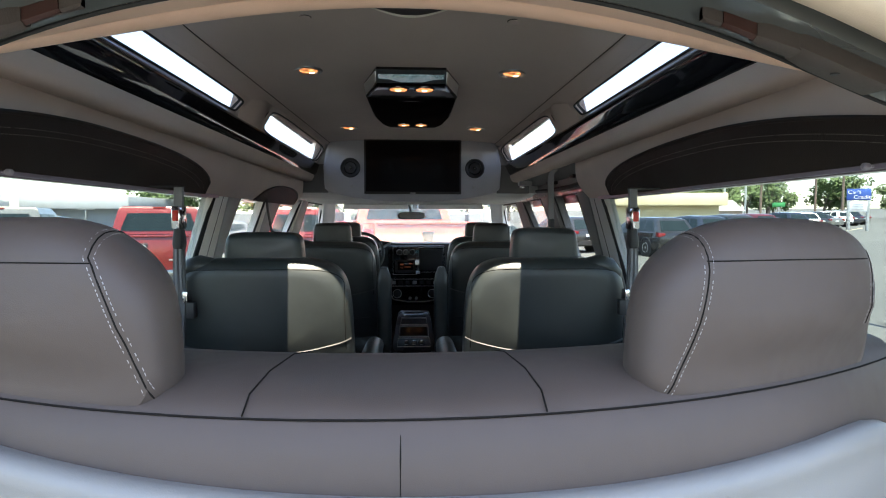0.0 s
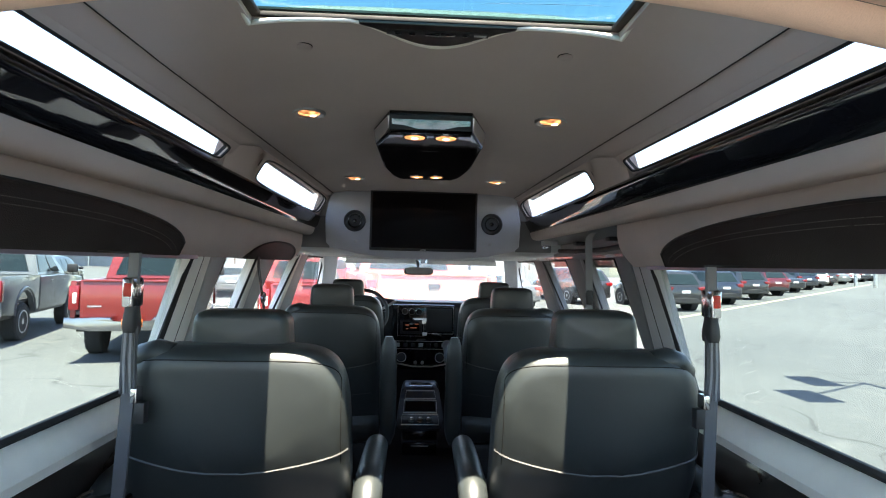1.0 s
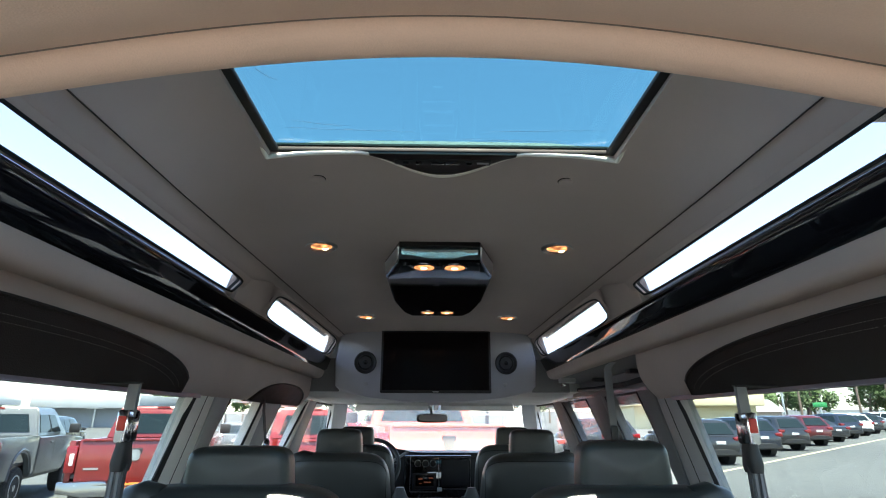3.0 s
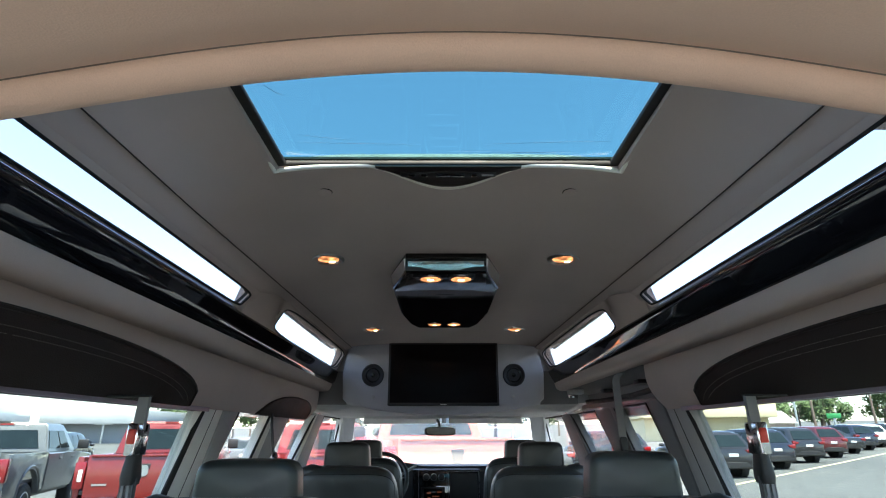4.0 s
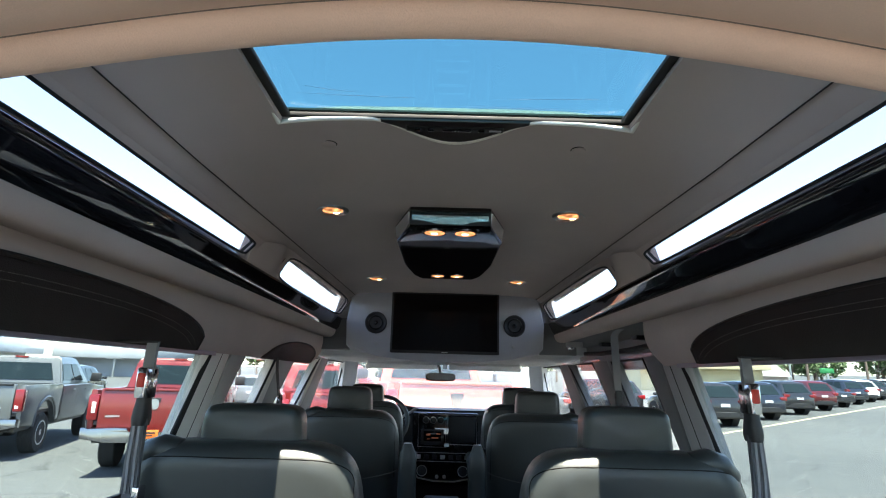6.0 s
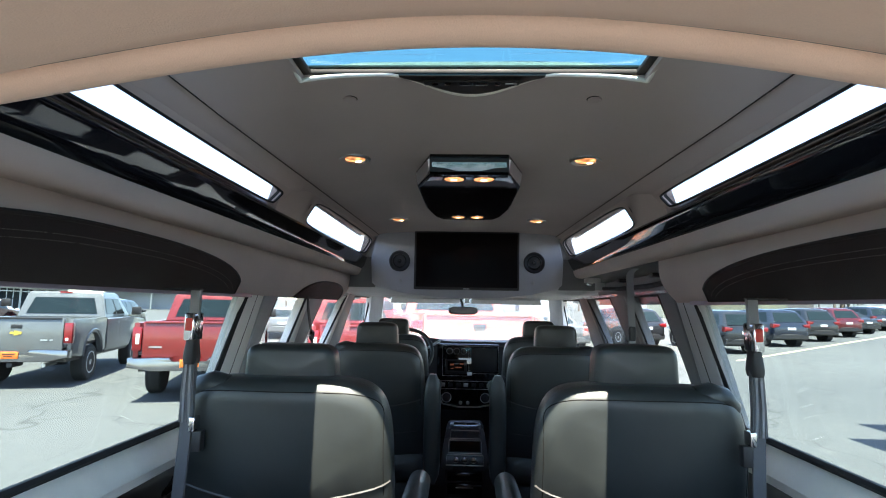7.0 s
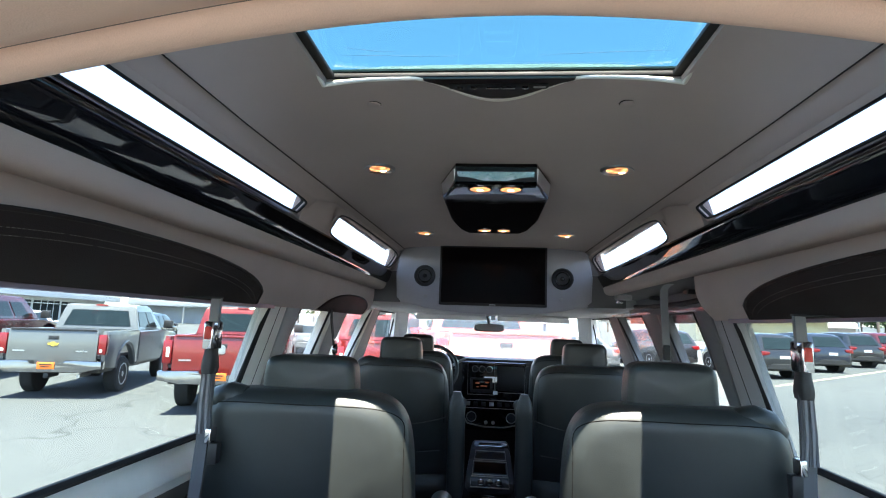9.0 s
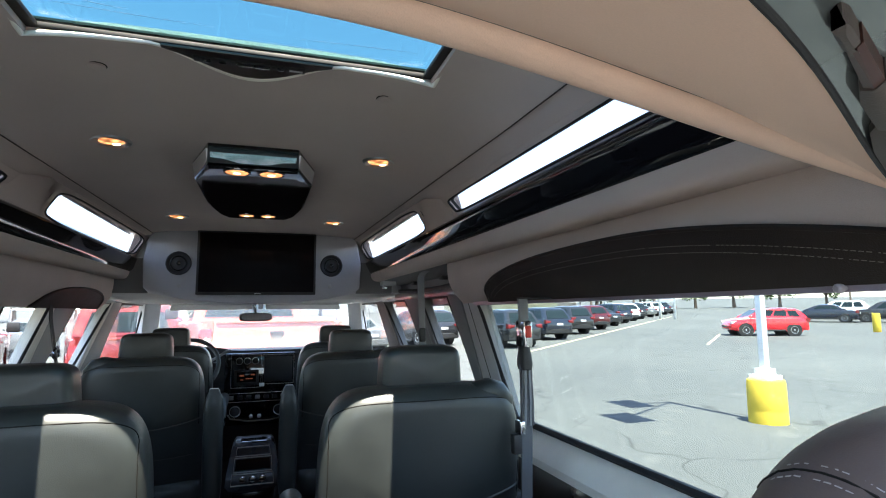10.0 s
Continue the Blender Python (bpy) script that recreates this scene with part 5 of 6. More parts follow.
mi = thing("rear_view_mirror", (-0.02, 4.85, 1.815), "black rear-view mirror on the windscreen", "mirror")
bm = bmesh.new()
pad(bm, 0, 0, 0.125, 0.033, plump(0.04, 0.012, 0.001), 4, 32)
part("housing", bm, BLACK_PLASTIC, mi)
bm = bmesh.new()
pad(bm, 0, 0, 0.115, 0.026, [(-0.0225, 0.0, 1), (-0.021, 0.0, 1)], 4, 32)
part("mirror_glass", bm, mat("mirror", (0.8, 0.8, 0.8), 0.02, 1.0, vary=0.0), mi, "mirror glass")
bm = bmesh.new()
tube(bm, [(0, 0.01, 0.02), (0, 0.03, 0.07), (0, 0.09, 0.10)], 0.012, 8)
part("stem", bm, BLACK_PLASTIC, mi)
mi.matrix_world = pose(-0.02, 4.85, 1.78, -7, 0, 14)
# plain bars stand for unread numerals on the glass
bm = bmesh.new()
for k in range(4):
    x = -0.09 + 0.055 * k
    box(bm, x, x + 0.035, 0, 0.001, 0, 0.05)
d = part("windscreen_sticker", bm, WHITE_DECAL, smooth=False)
d.matrix_world = pose(0.03, 4.985, 1.845, 32)
tagged(d, "white painted numerals drawn as plain bars on the windscreen", "decal")

em = thing("wall_badge", (-0.853, 1.33, 1.312), "small silver script badge on the dark lower side wall", "badge")
for k, (y, w, h) in enumerate(((0.0, 0.012, 0.030), (0.03, 0.03, 0.008), (0.07, 0.012, 0.022), (0.10, 0.034, 0.007), (0.15, 0.010, 0.026), (0.18, 0.03, 0.008))):
    bm = bmesh.new()
    prism(bm, [(y, -h / 2), (y + w, -h / 2), (y + w + 0.006, h / 2), (y + 0.006, h / 2)], "x", -0.004, 0.003)
    part("letter_bar", bm, STEEL, em, smooth=False)

# cup holders along the lower walls
for s in (-1, 1):
    for y in (1.62, 1.76):
        ch = thing("cup_holder", (s * 0.80, y, 1.238), "round chrome cup holder in the side ledge", "cup holder", "cup holders")
        bm = bmesh.new()
        ring = lambda r, h: [(r * math.cos(a), r * math.sin(a), h) for a in [2 * math.pi * k / 24 for k in range(24)]]
        loft(bm, [ring(0.045, -0.07), ring(0.046, 0.0), ring(0.052, 0.004), ring(0.052, -0.004), ring(0.05, -0.075)], caps=False)
        part("rim", bm, CHROME, ch)
        bm = bmesh.new()
        disc(bm, (0, 0, -0.07), 0.045, "z", 0.006)
        part("base", bm, BLACK_PLASTIC, ch)
    bm = bmesh.new()
    box(bm, *sorted((s * 0.735, s * 0.85)), 0.6, 2.0, FLOOR_Z, 1.232, 0.012)
    l = part("side_ledge", bm, BLACK_PLASTIC)
    bm = bmesh.new()
    box(bm, *sorted((s * 0.755, s * 0.835)), 1.0, 1.52, 1.230, 1.236, 0.002)
    part("insert", bm, GREY_PLASTIC, l, "pale grey top insert")
    bm = bmesh.new()
    tube(bm, [(s * 0.742, 0.62, 1.232), (s * 0.742, 1.98, 1.232)], 0.005, 6)
    part("edge_bead", bm, GLOSS_BLACK, l)
    tagged(l, "black moulded side ledge under the window", "ledge", "side ledges")
# ---- outside: lot ----
def asphalt(name, dark, light):
    m = bpy.data.materials.new(name)
    m.use_nodes = True
    t = m.node_tree
    b = t.nodes["Principled BSDF"]
    b.inputs["Roughness"].default_value = 0.9
    co = t.nodes.new("ShaderNodeTexCoord")
    big = t.nodes.new("ShaderNodeTexNoise")
    big.inputs["Scale"].default_value, big.inputs["Detail"].default_value = 0.12, 6
    fine = t.nodes.new("ShaderNodeTexNoise")
    fine.inputs["Scale"].default_value, fine.inputs["Detail"].default_value = 22, 4
    crack = t.nodes.new("ShaderNodeTexVoronoi")
    crack.feature = "DISTANCE_TO_EDGE"
    crack.inputs["Scale"].default_value = 0.27
    warp = t.nodes.new("ShaderNodeTexNoise")
    warp.inputs["Scale"].default_value = 0.7
    add = t.nodes.new("ShaderNodeVectorMath")
    add.operation = "MULTIPLY_ADD"
    add.inputs[1].default_value = (2.2, 2.2, 0)
    t.links.new(warp.outputs["Color"], add.inputs[0])
    t.links.new(co.outputs["Object"], add.inputs[2])
    t.links.new(co.outputs["Object"], big.inputs["Vector"])
    t.links.new(co.outputs["Object"], fine.inputs["Vector"])
    t.links.new(co.outputs["Object"], warp.inputs["Vector"])
    t.links.new(add.outputs[0], crack.inputs["Vector"])
    r = t.nodes.new("ShaderNodeValToRGB")
    r.color_ramp.elements[0].position, r.color_ramp.elements[0].color = 0.3, dark
    r.color_ramp.elements[1].position, r.color_ramp.elements[1].color = 0.7, light
    t.links.new(big.outputs["Fac"], r.inputs[0])
    k = t.nodes.new("ShaderNodeMapRange")
    k.inputs["From Min"].default_value, k.inputs["From Max"].default_value = 0.0, 0.011
    k.inputs["To Min"].default_value, k.inputs["To Max"].default_value = 0.42, 1.0
    t.links.new(crack.outputs["Distance"], k.inputs["Value"])
    g = t.nodes.new("ShaderNodeMapRange")
    g.inputs["From Min"].default_value, g.inputs["From Max"].default_value = 0.3, 0.7
    g.inputs["To Min"].default_value, g.inputs["To Max"].default_value = 0.95, 1.05
    t.links.new(fine.outputs["Fac"], g.inputs["Value"])
    mu = t.nodes.new("ShaderNodeMath")
    mu.operation = "MULTIPLY"
    t.links.new(k.outputs[0], mu.inputs[0])
    t.links.new(g.outputs[0], mu.inputs[1])
    vm = t.nodes.new("ShaderNodeVectorMath")
    vm.operation = "SCALE"
    t.links.new(r.outputs[0], vm.inputs[0])
    t.links.new(mu.outputs[0], vm.inputs["Scale"])
    scuff = t.nodes.new("ShaderNodeTexNoise")
    scuff.inputs["Scale"].default_value, scuff.inputs["Detail"].default_value = 1.6, 9
    sr = t.nodes.new("ShaderNodeMapRange")
    sr.inputs["From Min"].default_value, sr.inputs["From Max"].default_value = 0.60, 0.70
    sr.inputs["To Max"].default_value = 0.13
    t.links.new(co.outputs["Object"], scuff.inputs["Vector"])
    t.links.new(scuff.outputs["Fac"], sr.inputs["Value"])
    mx = t.nodes.new("ShaderNodeMixRGB")
    mx.inputs[2].default_value = (0.19, 0.19, 0.17, 1)
    t.links.new(sr.outputs[0], mx.inputs[0])
    t.links.new(vm.outputs[0], mx.inputs[1])
    t.links.new(mx.outputs[0], b.inputs["Base Color"])
    return m


def ground_z(y, x=0.0):
    """The lot rises gently beyond the trucks and to the far side."""
    return max(0.0, y - 14.0) * 0.016 + max(0.0, x - 10.0) * 0.010


bm = bmesh.new()
loft(bm, [[(x, -700, -0.5), (x, 900, -0.5), (x, 900, ground_z(900, x)), (x, 14, ground_z(0, x)), (x, -700, ground_z(0, x))] for x in (-900, 10, 900)])
structure(part("ground", bm, asphalt("sunbleached_asphalt", (0.041, 0.0455, 0.046, 1), (0.062, 0.067, 0.066, 1)), smooth=False), "sun-bleached cracked grey asphalt car park", "ground")
bm = bmesh.new()
prism(bm, [(-30, -0.1), (60, -0.1), (60, ground_z(60) + 0.008), (14, 0.008), (-30, 0.008)], "x", -60, -1.35)
structure(part("pavement", bm, asphalt("worn_concrete", (0.052, 0.057, 0.058, 1), (0.072, 0.077, 0.076, 1)), smooth=False), "pale worn concrete lot with cracks", "pavement")
PAINT_LINE = mat("road_paint", (0.52, 0.45, 0.27), 0.8, vary=0.2, scale=3)


def line_mark(a, b, w=0.11):
    a, b = Vector((*a, ground_z(a[1], a[0]))), Vector((*b, ground_z(b[1], b[0])))
    n = (b - a).normalized().cross(Vector((0, 0, 1))) * w / 2
    bm = bmesh.new()
    up = Vector((0, 0, 0.006))
    loft(bm, [[a + n, b + n, b - n, a - n], [a + n + up, b + n + up, b - n + up, a - n + up]])
    return structure(part("road_marking", bm, PAINT_LINE, smooth=False), "faded yellow-white painted parking line", "road marking")


line_mark((9.6, 19.9), (45, 51.8), 0.13)
line_mark((19.3, 20.2), (25.3, 25.4), 0.13)

RED = mat("red_car_paint", (0.155, 0.014, 0.012), 0.25, 0.1, vary=0.05, coat=0.5)
MAROON = mat("dark_red_car_paint", (0.070, 0.007, 0.008), 0.25, 0.1, vary=0.05, coat=0.5)
BRIGHT_RED = mat("bright_red_car_paint", (0.62, 0.012, 0.018), 0.25, 0.0, vary=0.05, coat=1.0)
SILVER = mat("silver_car_paint", (0.100, 0.106, 0.106), 0.32, 0.15, vary=0.03, coat=0.6)
NAVY = mat("dark_blue_car_paint", (0.010, 0.014, 0.024), 0.25, 0.0, vary=0.05, coat=0.35)
WHITE = mat("white_car_paint", (0.7, 0.7, 0.7), 0.25, 0.0, vary=0.04, coat=1.0)
CHARCOAL = mat("charcoal_car_paint", (0.013, 0.014, 0.016), 0.25, 0.0, vary=0.05, coat=0.35)
TYRE = mat("tyre_rubber", (0.018, 0.018, 0.018), 0.85, vary=0.2, scale=12, bump=0.4, bump_scale=80)
TAIL = mat("red_tail_lens", (0.17, 0.006, 0.007), 0.25, vary=0.1, coat=0.4)
LENS = mat("clear_lamp_lens", (0.75, 0.75, 0.72), 0.12, vary=0.1, coat=0.8)
BUMPER = mat("dull_chrome_bumper", (0.25, 0.25, 0.26), 0.14, 1.0, vary=0.08, scale=4)
ORANGE = mat("orange_paper_plate", (0.70, 0.15, 0.015), 0.7, vary=0.05)


def wheel(parent, x, y, r, w, rim_mat, s):
    """A tyre with a spoked rim; s: the outer side."""
    bm = bmesh.new()
    ring = lambda q, d: [(x + s * d, y + q * math.cos(a), r + q * math.sin(a)) for a in [2 * math.pi * k / 28 for k in range(28)]]
    loft(bm, [ring(r * 0.6, w / 2), ring(r * 0.66, w / 2 + 0.006), ring(r * 0.92, w / 2), ring(r, w / 2 - 0.03), ring(r, -w / 2 + 0.03), ring(r * 0.92, -w / 2), ring(r * 0.6, -w / 2)])
    tyre = part("wheel", bm, TYRE, parent)
    bm = bmesh.new()
    loft(bm, [ring(r * 0.62, w / 2 - 0.005), ring(r * 0.60, w / 2 + 0.008), ring(r * 0.54, w / 2 + 0.002), ring(r * 0.52, w / 2 - 0.05), ring(0.01, w / 2 - 0.06)])
    for k in range(8):
        a = 2 * math.pi * k / 8
        c, d = math.cos(a), math.sin(a)
        q0, q1, t0, t1 = r * 0.12, r * 0.56, 0.03, 0.02
        pts = [(q0, -t0), (q1, -t1), (q1, t1), (q0, t0)]
        loft(bm, [[(x + s * (w / 2 + o), y + c * p - d * q, r + d * p + c * q) for p, q in pts] for o in (-0.055, -0.012)])
    loft(bm, [ring(r * 0.16, w / 2 - 0.05), ring(r * 0.15, w / 2 + 0.0), ring(0.01, w / 2 + 0.006)])
    part("rim", bm, rim_mat, tyre)


def arch(c, r, n=9, z=0.0):
    """Points over a wheel from rear to front."""
    return [(c - r * math.cos(math.pi * k / n), z + r * math.sin(math.pi * k / n)) for k in range(n + 1)]


def pickup(at, turn, paint, label, lift=0.0, rim=None, cab_len=2.4, tail_h=1.42, bumper=None, tail_wide=0.15, lettered=False):
    """Pickup truck; its rear bumper stands at the origin and it points along its own y."""
    rim = rim or STEEL
    bumper = bumper or BUMPER
    root = thing("pickup_truck", (*at, 0), label, "truck", "parked trucks", turn)
    z0, r = 0.62 + lift, 0.40 + lift * 0.5
    W, top = 1.0, tail_h + lift * 0.5
    rear_axle, bed = 1.25, 2.05
    front_axle = bed + cab_len + 0.55
    nose = front_axle + 0.95
    for s in (-1, 1):
        bm = bmesh.new()
        side = [(0.06, z0)] + arch(rear_axle, r + 0.13, 9, z0 - 0.06) + [(bed, z0), (bed, top - 0.02), (0.03, top - 0.02), (0.0, top - 0.3)]
        prism(bm, side, "x", *sorted((s * (W - 0.10), s * W)), 0.03)
        part("bed_side", bm, paint, root)
        bm = bmesh.new()
        prof = [(rear_axle - (r + 0.16) * math.cos(math.pi * k / 14), z0 - 0.06 + (r + 0.16) * math.sin(math.pi * k / 14)) for k in range(15)]
        tube(bm, [(s * (W - 0.005), y, z) for y, z in prof], 0.03, 6)
        part("wheel_flare", bm, paint, root)
    bm = bmesh.new()
    box(bm, -W + 0.1, W - 0.1, 0.05, bed, z0 + 0.18, z0 + 0.24)
    box(bm, -W + 0.1, W - 0.1, 0.1, bed + 2.5, z0 - 0.12, z0 + 0.05)
    part("bed_floor", bm, BLACK_PLASTIC, root)
    bm = bmesh.new()
    box(bm, -W + 0.16, W - 0.16, -0.01, 0.07, z0 + 0.02, top, 0.02)
    gate = part("tailgate", bm, paint, root)
    bm = bmesh.new()
    box(bm, -W + 0.2, W - 0.2, -0.03, 0.08, top - 0.035, top + 0.01, 0.012)
    part("gate_cap", bm, BLACK_PLASTIC if paint is SILVER else paint, gate)
    bm = bmesh.new()
    box(bm, -0.10, 0.10, -0.018, 0.0, top - 0.22, top - 0.14, 0.01)
    part("gate_handle", bm, BLACK_PLASTIC, gate)
    bm = bmesh.new()
    if paint is SILVER:
        prism(bm, [(-0.11, 0.0), (-0.09, 0.035), (-0.03, 0.035), (-0.03, 0.055), (0.03, 0.055), (0.03, 0.035), (0.11, 0.035), (0.09, -0.02), (0.03, -0.02), (0.03, -0.04), (-0.03, -0.04), (-0.03, -0.02)], "y", -0.022, -0.008)
        em = part("emblem", bm, mat("gold_emblem", (0.7, 0.5, 0.1), 0.3, 0.7), gate, "gold bar emblem")
        em.location = (0, 0, top - 0.32)
    else:
        loft(bm, [[(a, -0.022, b) for a, b in squircle(0.075, 0.085, 3, 20)], [(a, -0.008, b) for a, b in squircle(0.08, 0.09, 3, 20)]])
        em = part("emblem", bm, STEEL if paint is RED else BLACK_PLASTIC, gate, "metal shield emblem")
        em.location = (0, 0, top - 0.25)
    if lettered:
        for k in range(9):
            bm = bmesh.new()
            box(bm, -0.48 + 0.11 * k, -0.40 + 0.11 * k, -0.016, -0.006, top - 0.42, top - 0.33)
            part("letter_bar", bm, mat("embossed_red", (0.16, 0.012, 0.012), 0.4), gate, smooth=False)
    for x in (-0.62, 0.55):
        bm = bmesh.new()
        box(bm, x - 0.11, x + 0.11, -0.016, -0.006, top - 0.47, top - 0.44)
        part("badge", bm, STEEL, gate)
    for s in (-1, 1):
        bm = bmesh.new()
        box(bm, *sorted((s * (W - tail_wide), s * (W + 0.01))), -0.025, 0.13, top - 0.52, top - 0.10, 0.025)
        lamp = part("tail_lamp", bm, TAIL, root, "red tail lamp")
        bm = bmesh.new()
        box(bm, *sorted((s * (W - tail_wide + 0.035), s * (W - 0.055))), -0.032, -0.02, top - (0.47 if paint is SILVER else 0.40), top - (0.41 if paint is SILVER else 0.22), 0.008)
        part("reverse_lamp", bm, LENS, lamp)
    bm = bmesh.new()
    outline = [(-W - 0.02, z0 - 0.02), (-W - 0.02, z0 + 0.14), (-W + 0.5, z0 + 0.15), (-0.32, z0 + 0.15), (-0.30, z0 + 0.06), (0.30, z0 + 0.06), (0.32, z0 + 0.15), (W - 0.5, z0 + 0.15), (W + 0.02, z0 + 0.14), (W + 0.02, z0 - 0.02), (W - 0.35, z0 - 0.08), (-W + 0.35, z0 - 0.08)]
    prism(bm, outline, "y", -0.20, 0.02, 0.025)
    bp = part("rear_bumper", bm, bumper, root, "wide rear step bumper")
    bm = bmesh.new()
    box(bm, -0.16, 0.16, -0.22, -0.2, z0 - 0.02, z0 + 0.12, 0.004)
    plate = part("number_plate", bm, ORANGE, bp, "orange temporary plate with dark bars")
    bm = bmesh.new()
    box(bm, -0.11, 0.11, -0.223, -0.219, z0 + 0.06, z0 + 0.085)
    box(bm, -0.09, 0.07, -0.223, -0.219, z0 + 0.02, z0 + 0.04)
    part("plate_bars", bm, BLACK_PLASTIC, plate, smooth=False)
    bm = bmesh.new()
    box(bm, -0.05, 0.05, -0.16, 0.3, z0 - 0.2, z0 - 0.1, 0.015)
    part("tow_hitch", bm, BLACK_PLASTIC, root)
    bm = bmesh.new()
    tube(bm, [(0.55, -0.05, z0 - 0.17), (0.55, 0.5, z0 - 0.17)], 0.04, 10)
    part("exhaust_pipe", bm, STEEL, root)
    # cab and nose
    bm = bmesh.new()
    low = [(bed + 0.02, z0 - 0.05), (front_axle - r - 0.13, z0 - 0.05)] + arch(front_axle, r + 0.13, 9, z0 - 0.06)[1:-1] + [(front_axle + r + 0.13, z0 - 0.05), (nose, z0), (nose + 0.02, top - 0.35), (nose - 0.12, top - 0.14), (bed + cab_len + 0.1, top - 0.06), (bed + 0.02, top - 0.04)]
    prism(bm, low, "x", -W, W, 0.04)
    part("body", bm, paint, root)
    ct = top + 0.56
    bm = bmesh.new()
    def greenhouse(e, lo, hi):
        return [[(-W + 0.06 + e, bed + 0.04 + e, lo), (W - 0.06 - e, bed + 0.04 + e, lo), (W - 0.06 - e, bed + cab_len + 0.12 - e, lo), (-W + 0.06 + e, bed + cab_len + 0.12 - e, lo)],
                [(-W + 0.19 + e, bed + 0.18 + e, hi), (W - 0.19 - e, bed + 0.18 + e, hi), (W - 0.19 - e, bed + cab_len - 0.55 - e, hi), (-W + 0.19 + e, bed + cab_len - 0.55 - e, hi)]]
    lo_, hi_ = greenhouse(0, top - 0.05, ct - 0.06)
    cap = [(x * 0.93, y + (0.05 if y < bed + 0.5 else -0.08), ct + 0.02) for x, y, z in hi_]
    loft(bm, [lo_, hi_, cap])
    bmesh.ops.bevel(bm, geom=bm.edges[:], offset=0.025, segments=2, affect="EDGES", clamp_overlap=True)
    cab = part("cab", bm, paint, root)
    def on(a, b, u, v, out):
        """A place on the cab's slanted wall between its foot edge a-b and the roof edge above."""
        p = Vector(lo_[a]).lerp(Vector(lo_[b]), u)
        q = Vector(hi_[a]).lerp(Vector(hi_[b]), u)
        return p.lerp(q, v) + Vector(out)
    bm = bmesh.new()
    quad = [on(0, 1, u, v, (0, -0.012, 0)) for u, v in ((0.09, 0.18), (0.91, 0.18), (0.88, 0.88), (0.12, 0.88))]
    loft(bm, [quad, [p + Vector((0, 0.03, 0)) for p in quad]])
    part("rear_window", bm, CAR_GLASS, cab, "dark rear window", smooth=False)
    bm = bmesh.new()
    box(bm, -0.13, 0.13, -0.01, 0.01, -0.02, 0.02)
    bl = part("brake_lamp", bm, TAIL, cab)
    bl.location = (0, bed + 0.2, ct + 0.0)
    for a, b, s in ((1, 2, 1), (3, 0, -1)):
        for u0, u1 in (((0.06, 0.44), (0.49, 0.80)) if s > 0 else ((0.20, 0.51), (0.56, 0.94))):
            bm = bmesh.new()
            quad = [on(a, b, u, v, (s * 0.012, 0, 0)) for u, v in ((u0, 0.16), (u1, 0.16), (u1, 0.86), (u0, 0.86))]
            loft(bm, [quad, [p - Vector((s * 0.03, 0, 0)) for p in quad]])
            part("side_window", bm, CAR_GLASS, cab, smooth=False)
        bm = bmesh.new()
        box(bm, *sorted((s * (W + 0.02), s * (W + 0.26))), bed + cab_len - 0.1, bed + cab_len + 0.02, top + 0.0, top + 0.22, 0.03)
        part("wing_mirror", bm, BLACK_PLASTIC, cab)
        for y in (bed + 0.72, bed + 1.6):
            bm = bmesh.new()
            box(bm, *sorted((s * (W - 0.005), s * (W + 0.025))), y, y + 0.16, top - 0.2, top - 0.165, 0.008)
            part("door_handle", bm, paint, cab)
        for y in (bed + 1.02, bed + 0.05):
            bm = bmesh.new()
            box(bm, *sorted((s * (W - 0.004), s * (W + 0.0015))), y, y + 0.012, z0 + 0.05, top - 0.08)
            part("door_gap", bm, BLACK_PLASTIC, cab)
    for s in (-1, 1):
        wheel(root, s * (W - 0.17), rear_axle, r, 0.28, rim, s)
        wheel(root, s * (W - 0.17), front_axle, r, 0.28, rim, s)
    return root


